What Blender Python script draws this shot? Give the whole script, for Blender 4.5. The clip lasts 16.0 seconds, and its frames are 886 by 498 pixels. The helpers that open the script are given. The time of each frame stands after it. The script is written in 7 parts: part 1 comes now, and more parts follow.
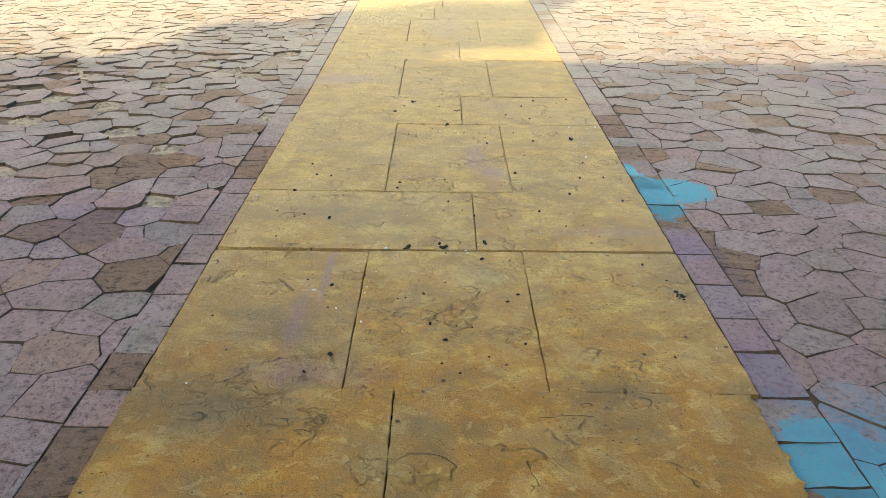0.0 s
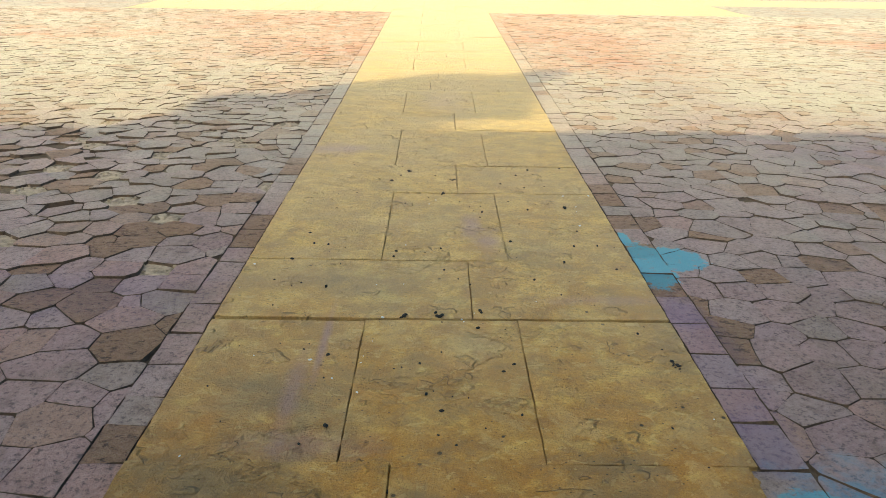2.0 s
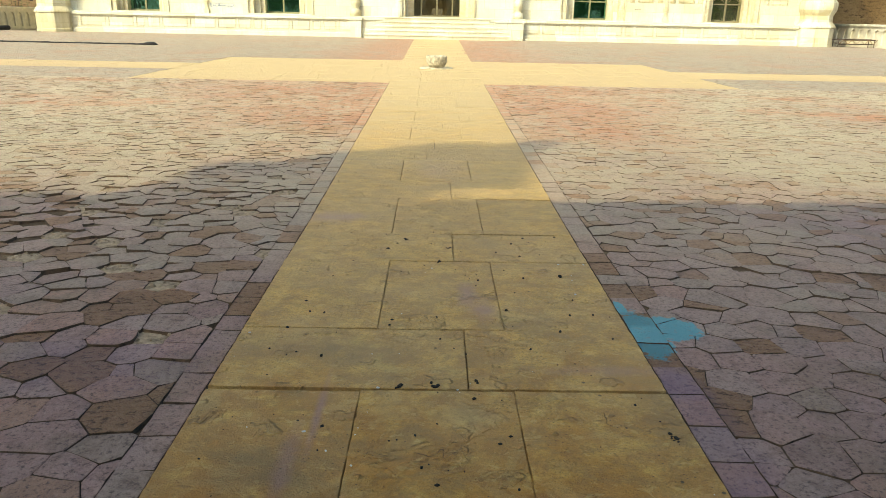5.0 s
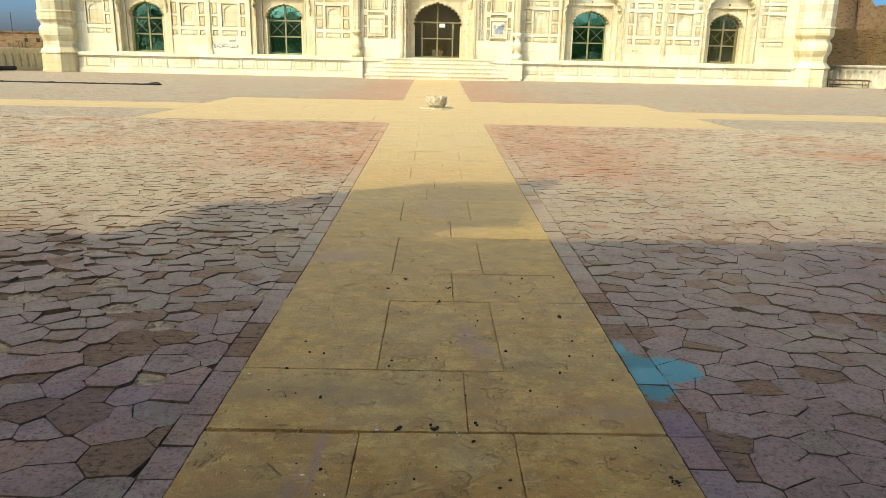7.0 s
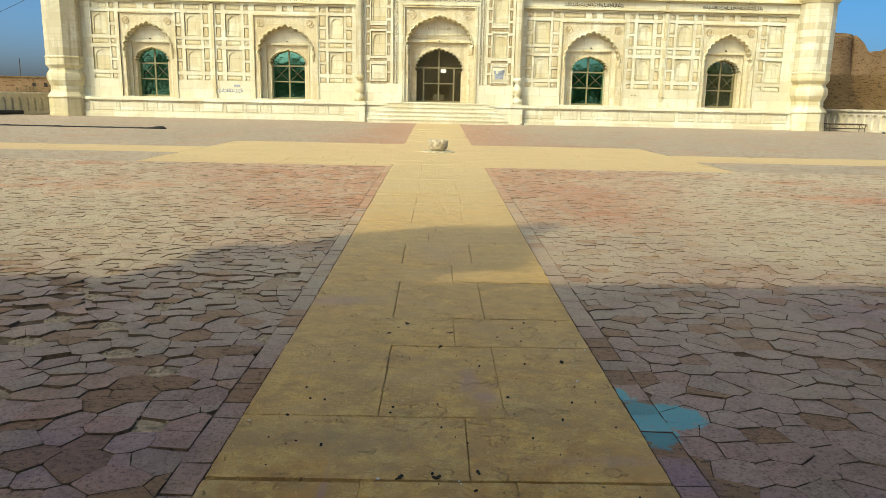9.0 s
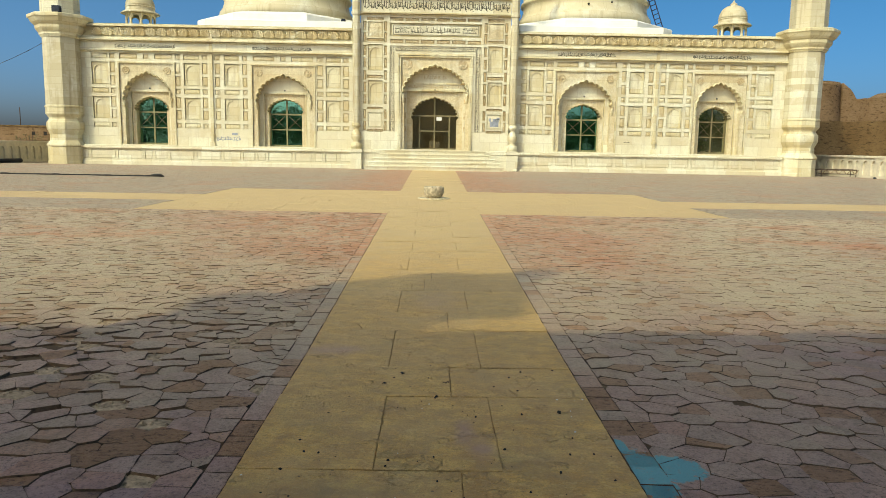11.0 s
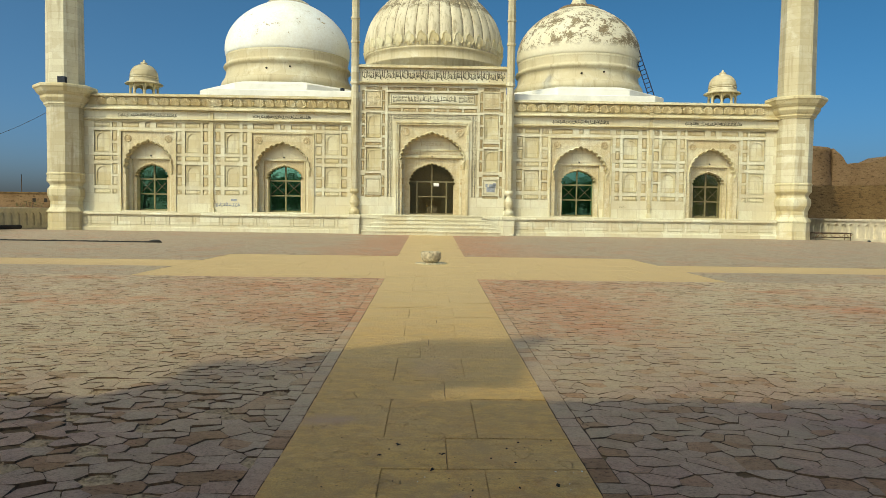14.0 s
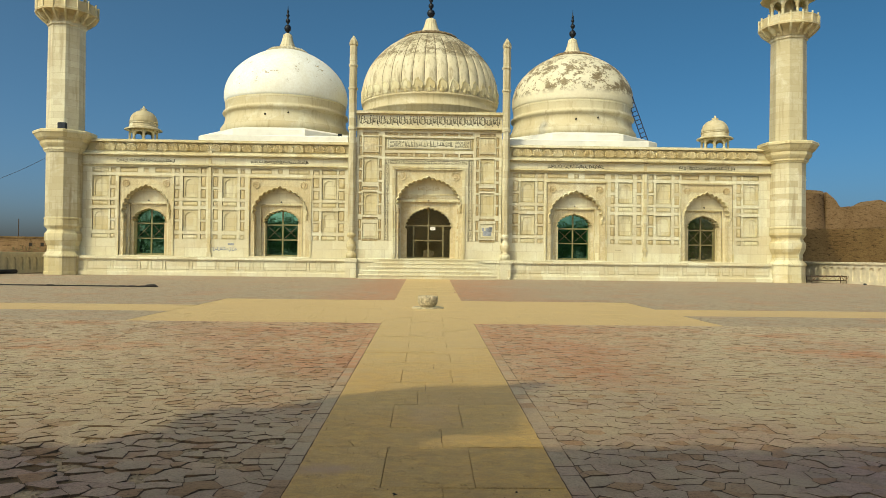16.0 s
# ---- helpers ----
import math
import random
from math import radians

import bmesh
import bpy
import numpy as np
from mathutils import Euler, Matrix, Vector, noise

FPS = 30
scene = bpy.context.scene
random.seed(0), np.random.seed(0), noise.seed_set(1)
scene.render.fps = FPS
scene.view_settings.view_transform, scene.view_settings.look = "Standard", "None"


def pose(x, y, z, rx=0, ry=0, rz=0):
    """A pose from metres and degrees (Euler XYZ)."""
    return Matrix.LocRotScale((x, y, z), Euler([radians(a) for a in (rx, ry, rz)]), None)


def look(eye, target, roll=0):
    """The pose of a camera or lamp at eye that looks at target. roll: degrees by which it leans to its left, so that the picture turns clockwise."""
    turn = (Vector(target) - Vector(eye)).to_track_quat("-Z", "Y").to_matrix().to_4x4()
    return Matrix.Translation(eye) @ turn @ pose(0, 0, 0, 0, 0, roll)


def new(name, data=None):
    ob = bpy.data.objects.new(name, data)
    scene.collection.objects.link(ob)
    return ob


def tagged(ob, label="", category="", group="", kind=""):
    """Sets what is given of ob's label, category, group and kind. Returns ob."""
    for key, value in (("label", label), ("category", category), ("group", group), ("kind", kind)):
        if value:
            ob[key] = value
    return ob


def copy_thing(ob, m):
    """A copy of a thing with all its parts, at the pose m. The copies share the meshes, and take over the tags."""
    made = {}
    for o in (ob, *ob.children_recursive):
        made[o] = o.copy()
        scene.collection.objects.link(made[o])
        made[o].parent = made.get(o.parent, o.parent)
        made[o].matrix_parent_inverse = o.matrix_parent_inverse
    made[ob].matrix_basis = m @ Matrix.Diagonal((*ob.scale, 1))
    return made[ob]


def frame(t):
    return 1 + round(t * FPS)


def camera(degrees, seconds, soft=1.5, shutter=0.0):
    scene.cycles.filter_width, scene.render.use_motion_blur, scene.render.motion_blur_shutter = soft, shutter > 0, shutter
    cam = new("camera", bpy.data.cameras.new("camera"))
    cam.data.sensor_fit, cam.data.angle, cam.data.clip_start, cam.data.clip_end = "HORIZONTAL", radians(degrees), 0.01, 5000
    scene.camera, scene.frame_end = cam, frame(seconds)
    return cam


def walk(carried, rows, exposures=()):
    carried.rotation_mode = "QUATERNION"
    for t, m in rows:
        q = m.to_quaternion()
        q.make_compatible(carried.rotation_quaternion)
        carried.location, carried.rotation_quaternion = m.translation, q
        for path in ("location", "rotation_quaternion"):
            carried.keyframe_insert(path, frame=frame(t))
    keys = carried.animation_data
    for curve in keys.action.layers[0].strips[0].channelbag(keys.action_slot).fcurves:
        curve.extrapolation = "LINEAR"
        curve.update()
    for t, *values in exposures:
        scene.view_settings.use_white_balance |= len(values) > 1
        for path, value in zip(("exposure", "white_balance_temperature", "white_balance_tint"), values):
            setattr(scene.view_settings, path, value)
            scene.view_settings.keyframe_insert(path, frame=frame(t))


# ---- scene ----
cam = camera(63.3, 16.0, soft=0.7)
PATH = [
    (0, (0.079, 0.021, 1.362), (0.088, 1.782, 0.414), 0.8),
    (0.5, (0.078, 0.019, 1.366), (0.086, 1.799, 0.454), 0.8),
    (1, (0.08, 0.018, 1.377), (0.089, 1.817, 0.503), 0.8),
    (1.5, (0.079, 0.013, 1.382), (0.091, 1.833, 0.554), 0.7),
    (2, (0.077, 0.008, 1.39), (0.096, 1.846, 0.603), 0.9),
    (2.5, (0.079, 0.01, 1.393), (0.102, 1.864, 0.643), 1.0),
    (3, (0.078, 0.01, 1.396), (0.106, 1.876, 0.677), 1.1),
    (3.5, (0.079, 0.007, 1.402), (0.108, 1.882, 0.708), 1.2),
    (4, (0.078, 0.006, 1.405), (0.107, 1.89, 0.736), 1.2),
    (6.5, (0.071, -0.011, 1.428), (0.099, 1.914, 0.886), 1.2),
    (7, (0.076, -0.014, 1.434), (0.103, 1.918, 0.916), 1.2),
    (7.5, (0.076, -0.01, 1.435), (0.103, 1.928, 0.943), 1.2),
    (8, (0.075, -0.013, 1.441), (0.1, 1.931, 0.975), 1.2),
    (8.5, (0.071, -0.018, 1.447), (0.095, 1.933, 1.011), 1.2),
    (9, (0.072, -0.02, 1.453), (0.094, 1.939, 1.048), 1.2),
    (9.2, (0.067, -0.027, 1.45), (0.093, 1.936, 1.065), 1.2),
    (11.5, (0.079, -0.007, 1.475), (0.109, 1.976, 1.219), 1.0),
    (12, (0.081, -0.004, 1.476), (0.112, 1.983, 1.25), 1.0),
    (12.5, (0.088, 0.012, 1.476), (0.118, 2.003, 1.281), 0.9),
    (13, (0.083, 0.008, 1.476), (0.116, 2.001, 1.314), 0.9),
    (13.5, (0.083, -0.011, 1.493), (0.116, 1.984, 1.36), 0.8),
    (14, (0.09, 0.001, 1.491), (0.124, 1.998, 1.389), 0.8),
    (14.5, (0.088, -0.005, 1.499), (0.124, 1.993, 1.426), 0.9),
    (15, (0.085, -0.005, 1.506), (0.123, 1.995, 1.464), 0.8),
    (15.5, (0.087, -0.011, 1.506), (0.126, 1.989, 1.495), 0.8),
    (16, (0.087, -0.018, 1.512), (0.129, 1.982, 1.531), 0.7),
]
EXPOSURES = [(0.0, 2.16, 8500, -6), (1.5, 1.91, 8700, -6), (2.5, 1.68, 9200, -7), (3.5, 1.47, 9300, -7), (7.0, 1.05, 9200, -4), (9.0, 0.84, 9400, -5), (12.0, 0.53, 9500, -5), (14.0, 0.38, 9700, -7), (15.0, 0.36, 10200, -7), (16.0, 0.37, 11100, -6)]
walk(cam, [(t, look(eye, target, roll)) for t, eye, target, roll in PATH], EXPOSURES)

# ---- light: afternoon sun from behind, over the gateway, and a clear sky ----
world = bpy.data.worlds.new("sky")
scene.world = world
world.use_nodes = True
wn = world.node_tree.nodes
sky = wn.new("ShaderNodeTexSky")
sky.sky_type = "NISHITA"
sky.sun_disc = False
sky.sun_elevation = radians(42.4)
sky.sun_rotation = radians(219)
sky.air_density, sky.dust_density, sky.ozone_density = 0.29, 3.9, 8.0
wn["Background"].inputs["Strength"].default_value = 0.208
deep = wn.new("ShaderNodeHueSaturation")
deep.inputs["Hue"].default_value, deep.inputs["Saturation"].default_value = 0.494, 1.24
world.node_tree.links.new(sky.outputs[0], deep.inputs["Color"])
world.node_tree.links.new(deep.outputs[0], wn["Background"].inputs["Color"])

sun_data = bpy.data.lights.new("sun", "SUN")
sun_data.energy, sun_data.angle, sun_data.color = 1.24, radians(0.53), (1.0, 0.98, 0.87)
sun = new("sun", sun_data)
sun.matrix_world = look((0, 0, 60), (0.69 * 60, 0.85 * 60, 0))


# ---- materials ----
class Mat:
    """A small builder for node materials: every method returns an output socket."""

    def __init__(self, name, rough=0.8, metal=0.0, spec=0.4):
        self.m = bpy.data.materials.new(name)
        self.m.use_nodes = True
        self.t = self.m.node_tree
        self.b = self.t.nodes["Principled BSDF"]
        self.b.inputs["Roughness"].default_value = rough
        self.b.inputs["Metallic"].default_value = metal
        self.b.inputs["Specular IOR Level"].default_value = spec
        self.pos = self.t.nodes.new("ShaderNodeNewGeometry").outputs["Position"]

    def node(self, kind, **props):
        n = self.t.nodes.new(kind)
        for k, v in props.items():
            if k == "op":
                n.operation = v
            elif k == "blend":
                n.data_type, n.blend_type = "RGBA", v
        return n

    def put(self, value, socket):
        if isinstance(value, (int, float)):
            socket.default_value = value
        elif isinstance(value, tuple):
            socket.default_value = (*value, 1.0) if len(value) == 3 and len(socket.default_value) == 4 else value
        else:
            self.t.links.new(value, socket)

    def scaled(self, s, off=(0, 0, 0), rot=(0, 0, 0)):
        n = self.node("ShaderNodeMapping")
        n.inputs["Scale"].default_value, n.inputs["Location"].default_value = s, off
        n.inputs["Rotation"].default_value = [radians(a) for a in rot]
        self.put(self.pos, n.inputs["Vector"])
        return n.outputs[0]

    def noise(self, scale, detail=4.0, rough=0.55, vec=None, distort=0.0):
        n = self.node("ShaderNodeTexNoise")
        self.put(vec if vec is not None else self.pos, n.inputs["Vector"])
        n.inputs["Scale"].default_value, n.inputs["Detail"].default_value = scale, detail
        n.inputs["Roughness"].default_value, n.inputs["Distortion"].default_value = rough, distort
        return n.outputs["Fac"]

    def cells(self, scale, feature="F1", vec=None, out="Distance", rnd=1.0):
        n = self.node("ShaderNodeTexVoronoi")
        n.feature = feature
        self.put(vec if vec is not None else self.pos, n.inputs["Vector"])
        n.inputs["Scale"].default_value, n.inputs["Randomness"].default_value = scale, rnd
        return n.outputs[out]

    def ramp(self, fac, stops):
        n = self.node("ShaderNodeValToRGB")
        el = n.color_ramp.elements
        while len(el) < len(stops):
            el.new(0.5)
        for e, (p, c) in zip(el, stops):
            e.position = p
            e.color = (c, c, c, 1) if isinstance(c, (int, float)) else (*c, 1)
        self.put(fac, n.inputs["Fac"])
        return n.outputs["Color"]

    def mix(self, fac, a, b, blend="MIX"):
        n = self.node("ShaderNodeMix", blend=blend)
        self.put(fac, n.inputs["Factor"])
        self.put(a, n.inputs[6])
        self.put(b, n.inputs[7])
        return n.outputs[2]

    def calc(self, op, a, b=0.0, c=0.0):
        n = self.node("ShaderNodeMath", op=op)
        for v, s in zip((a, b, c), n.inputs):
            self.put(v, s)
        return n.outputs[0]

    def axis(self, k):
        n = self.node("ShaderNodeSeparateXYZ")
        self.put(self.pos, n.inputs[0])
        return n.outputs[k]

    def chance(self):
        """A random value for each piece, be it an object of its own or an island of a joined mesh."""
        a = self.node("ShaderNodeObjectInfo").outputs["Random"]
        b = self.node("ShaderNodeNewGeometry").outputs["Random Per Island"]
        return self.calc("FRACT", self.calc("ADD", a, b))

    def bump(self, height, dist, strength=1.0, on=None):
        n = self.node("ShaderNodeBump")
        n.inputs["Distance"].default_value, n.inputs["Strength"].default_value = dist, strength
        self.put(height, n.inputs["Height"])
        if on is not None:
            self.put(on, n.inputs["Normal"])
        return n.outputs[0]

    def done(self, color, normal=None, rough=None):
        self.put(color, self.b.inputs["Base Color"])
        if normal is not None:
            self.put(normal, self.b.inputs["Normal"])
        if rough is not None:
            self.put(rough, self.b.inputs["Roughness"])
        return self.m


def blot(m, x, y, rx, ry, noise_fac, wobble, soft=0.12):
    """A stain with a ragged outline round (x, y): 1 inside, 0 outside."""
    u = m.calc("DIVIDE", m.calc("SUBTRACT", m.axis(0), x), rx)
    v = m.calc("DIVIDE", m.calc("SUBTRACT", m.axis(1), y), ry)
    d = m.calc("SQRT", m.calc("ADD", m.calc("MULTIPLY", u, u), m.calc("MULTIPLY", v, v)))
    d = m.calc("ADD", d, m.calc("MULTIPLY", m.calc("SUBTRACT", noise_fac, 0.5), wobble))
    return m.ramp(m.calc("MULTIPLY", d, 0.35), [(0.0, 1.0), (max(0.02, 0.3 - 0.17 * soft), 1.0), (0.3 + 0.17 * soft, 0.0)])


def mat_slab():
    """Yellow sandstone slabs of the walkway, flaked and stained, paler towards the mosque."""
    m = Mat("yellow_sandstone", 0.7, spec=0.3)
    r = m.chance()
    big = m.noise(1.3, 5)
    mid = m.noise(5.0, 9, 0.68, distort=0.15)
    fine = m.noise(75.0, 4, 0.6)
    streak = m.noise(4.0, 6, 0.65, vec=m.scaled((1.0, 3.5, 1.0), rot=(0, 0, 24)), distort=0.2)
    col = m.ramp(mid, [(0.33, (0.36, 0.16, 0.025)), (0.48, (0.62, 0.32, 0.055)), (0.66, (0.80, 0.49, 0.12))])
    col = m.mix(m.ramp(r, [(0.0, 0.0), (1.0, 0.6)]), col, (0.72, 0.47, 0.13))
    col = m.mix(m.ramp(r, [(0.5, 0.0), (0.55, 0.7), (0.75, 0.7), (0.8, 0.0)]), col, (0.42, 0.205, 0.065))
    col = m.mix(m.ramp(big, [(0.45, 0.0), (0.7, 0.5)]), col, (0.43, 0.265, 0.11))
    col = m.mix(m.ramp(streak, [(0.5, 0.0), (0.62, 0.4), (0.7, 0.0)]), col, (0.44, 0.25, 0.10))
    # pale worn skin that has flaked away in shallow shells, on some of the slabs
    flake = m.noise(2.3, 9, 0.62, vec=m.scaled((1.0, 1.5, 1.0)), distort=0.3)
    some = m.ramp(m.noise(0.9, 3, vec=m.scaled((1, 1, 1), (2.7, 8.1, 0))), [(0.5, 0.0), (0.57, 1.0)])
    shell = m.calc("MULTIPLY", m.ramp(flake, [(0.54, 0.0), (0.55, 1.0)]), some)
    col = m.mix(m.calc("MULTIPLY", shell, 0.3), col, (0.72, 0.53, 0.25))
    col = m.mix(m.ramp(fine, [(0.33, 0.75), (0.47, 0.0)]), col, (0.24, 0.14, 0.05))
    col = m.mix(m.ramp(fine, [(0.55, 0.0), (0.68, 0.45)]), col, (0.80, 0.60, 0.30))
    # the near rows turn browner, in a ragged gradient along y
    bare = m.calc("ADD", m.axis(1), m.calc("MULTIPLY", m.calc("SUBTRACT", mid, 0.5), 2.4))
    col = m.mix(m.ramp(m.calc("DIVIDE", bare, 5.0), [(0.26, 0.85), (0.62, 0.0)]), col, (0.49, 0.225, 0.028))
    mott = m.noise(7.0, 7, 0.7, vec=m.scaled((1.0, 1.3, 1.0), (5.5, 9.2, 0)), distort=0.4)
    col = m.mix(m.ramp(mott, [(0.36, 0.75), (0.52, 0.0)]), col, (0.34, 0.165, 0.04))
    col = m.mix(m.ramp(mott, [(0.55, 0.0), (0.66, 0.55)]), col, (0.86, 0.59, 0.18))
    scab = m.noise(3.4, 10, 0.7, vec=m.scaled((1.0, 1.2, 1.0), (1.9, 6.4, 0)), distort=0.5)
    near = m.ramp(m.calc("DIVIDE", bare, 5.0), [(0.45, 1.0), (0.9, 0.35)])
    col = m.mix(m.calc("MULTIPLY", m.ramp(scab, [(0.40, 0.65), (0.475, 0.0)]), near), col, (0.31, 0.185, 0.07))
    col = m.mix(m.calc("MULTIPLY", m.ramp(scab, [(0.545, 0.0), (0.57, 0.25)]), near), col, (0.70, 0.52, 0.25))
    lichen = m.noise(1.9, 8, 0.66, vec=m.scaled((1.0, 1.25, 1.0), (6.1, 3.7, 0)), distort=0.5)
    col = m.mix(m.calc("MULTIPLY", m.ramp(lichen, [(0.54, 0.0), (0.62, 0.35)]), near), col, (0.27, 0.205, 0.095))
    col = m.mix(m.calc("MULTIPLY", m.ramp(lichen, [(0.36, 0.55), (0.44, 0.0)]), near), col, (0.56, 0.26, 0.045))
    # sharp grit: dark specks and pale scratches
    grit = m.noise(190.0, 3, 0.7)
    col = m.mix(m.ramp(grit, [(0.34, 0.5), (0.43, 0.0)]), col, (0.19, 0.10, 0.03))
    col = m.mix(m.ramp(grit, [(0.58, 0.0), (0.7, 0.3)]), col, (0.84, 0.60, 0.30))
    # thin shells of stone lifting along curled edges, their shadow line painted dark
    curl = m.noise(4.0, 3, 0.5, vec=m.scaled((1.0, 1.35, 1.0), (8.3, 2.9, 0)), distort=0.8)
    lift = m.ramp(m.noise(4.2, 3, 0.6, vec=m.scaled((1, 1, 1), (0.7, 5.2, 0))), [(0.58, 0.0), (0.61, 1.0)])
    edge = m.calc("MULTIPLY", m.ramp(m.calc("ABSOLUTE", m.calc("SUBTRACT", curl, 0.5)), [(0.003, 1.0), (0.007, 0.0)]), lift)
    shelf = m.calc("MULTIPLY", m.ramp(curl, [(0.494, 0.0), (0.506, 1.0)]), lift)
    col = m.mix(m.calc("MULTIPLY", edge, 0.6), col, (0.10, 0.06, 0.025))
    # small chips and scabs
    chip = m.ramp(m.noise(15.0, 4, 0.6, vec=m.scaled((1.0, 1.4, 1.0)), distort=0.6), [(0.61, 0.0), (0.625, 1.0)])
    dent = m.ramp(m.noise(11.0, 5, 0.65, vec=m.scaled((1.2, 1.0, 1.0), (7.0, 2.0, 0)), distort=0.8), [(0.60, 0.0), (0.66, 1.0)])
    col = m.mix(m.calc("MULTIPLY", chip, 0.35), col, (0.75, 0.55, 0.25))
    col = m.mix(m.calc("MULTIPLY", dent, 0.4), col, (0.30, 0.16, 0.05))
    # damp grime and violet dye
    wob = m.noise(6.0, 6, 0.65)
    grime = m.noise(2.4, 6, 0.6, vec=m.scaled((1, 1, 1), (4.3, 1.1, 0)))
    col = m.mix(m.ramp(grime, [(0.55, 0.0), (0.75, 0.6)]), col, (0.19, 0.135, 0.07))
    for x, y, rx, ry, k in ((-0.55, 1.58, 0.26, 0.16, 0.6), (-0.45, 2.9, 0.40, 0.12, 0.4), (-0.5, 1.95, 0.25, 0.15, 0.35)):
        col = m.mix(m.calc("MULTIPLY", blot(m, x, y, rx, ry, wob, 2.2, 1.4), 1.1 * k), col, (0.13, 0.10, 0.06))
    for x, y, rx, ry, k in ((-0.62, 5.08, 0.24, 0.13, 0.6), (0.26, 3.58, 0.05, 0.16, 0.5), (0.34, 3.36, 0.06, 0.14, 0.5), (-0.34, 2.36, 0.016, 0.26, 0.5), (-0.40, 2.0, 0.03, 0.24, 0.35), (0.12, 6.8, 0.22, 0.4, 0.3), (0.8, 2.72, 0.28, 0.04, 0.3), (-0.3, 1.75, 0.2, 0.06, 0.25)):
        col = m.mix(m.calc("MULTIPLY", blot(m, x, y, rx, ry, wob, 2.2, 1.2), 1.2 * k), col, (0.33, 0.19, 0.25))
    # pits
    pit = m.ramp(m.cells(9.0), [(0.0, 1.0), (0.055, 1.0), (0.075, 0.0)])
    pit = m.calc("MULTIPLY", pit, m.ramp(m.noise(1.6, 2), [(0.46, 0.0), (0.52, 1.0)]))
    tiny = m.ramp(m.cells(30.0, vec=m.scaled((1.0, 1.6, 1.0))), [(0.0, 1.0), (0.09, 1.0), (0.13, 0.0)])
    tiny = m.calc("MULTIPLY", tiny, m.ramp(m.noise(2.6, 4, 0.6, vec=m.scaled((1, 1, 1), (3.1, 0.4, 0))), [(0.46, 0.0), (0.54, 0.85)]))
    pit = m.calc("MAXIMUM", pit, tiny)
    col = m.mix(pit, col, (0.05, 0.035, 0.02))
    col = m.mix(m.ramp(m.calc("DIVIDE", bare, 5.0), [(0.2, 0.7), (0.5, 0.0)]), col, (1.0, 0.83, 0.55), "MULTIPLY")
    # slabs get paler with distance along the walkway
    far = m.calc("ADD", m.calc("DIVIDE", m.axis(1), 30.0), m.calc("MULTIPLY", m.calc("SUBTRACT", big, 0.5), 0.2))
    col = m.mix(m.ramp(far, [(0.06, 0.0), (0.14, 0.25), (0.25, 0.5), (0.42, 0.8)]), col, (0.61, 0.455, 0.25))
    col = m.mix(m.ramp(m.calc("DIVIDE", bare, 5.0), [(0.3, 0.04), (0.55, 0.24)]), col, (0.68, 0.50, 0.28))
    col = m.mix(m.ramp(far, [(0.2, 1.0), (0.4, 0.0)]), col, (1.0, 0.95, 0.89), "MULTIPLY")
    h = m.calc("ADD", m.calc("MULTIPLY", shell, 0.75), m.calc("MULTIPLY", fine, 0.4))
    h = m.calc("ADD", h, m.calc("MULTIPLY", mid, 1.5))
    h = m.calc("ADD", h, m.calc("MULTIPLY", scab, 1.1))
    h = m.calc("ADD", h, m.calc("MULTIPLY", m.calc("SUBTRACT", chip, dent), 0.22))
    h = m.calc("SUBTRACT", h, m.calc("MULTIPLY", pit, 1.2))
    h = m.calc("ADD", h, m.calc("SUBTRACT", m.calc("MULTIPLY", shelf, 0.9), m.calc("MULTIPLY", edge, 0.3)))
    h = m.calc("ADD", h, m.calc("MULTIPLY", grit, 0.35))
    return m.done(col, m.bump(h, 0.018, 1.0), m.ramp(mid, [(0.3, 0.62), (0.7, 0.8)]))


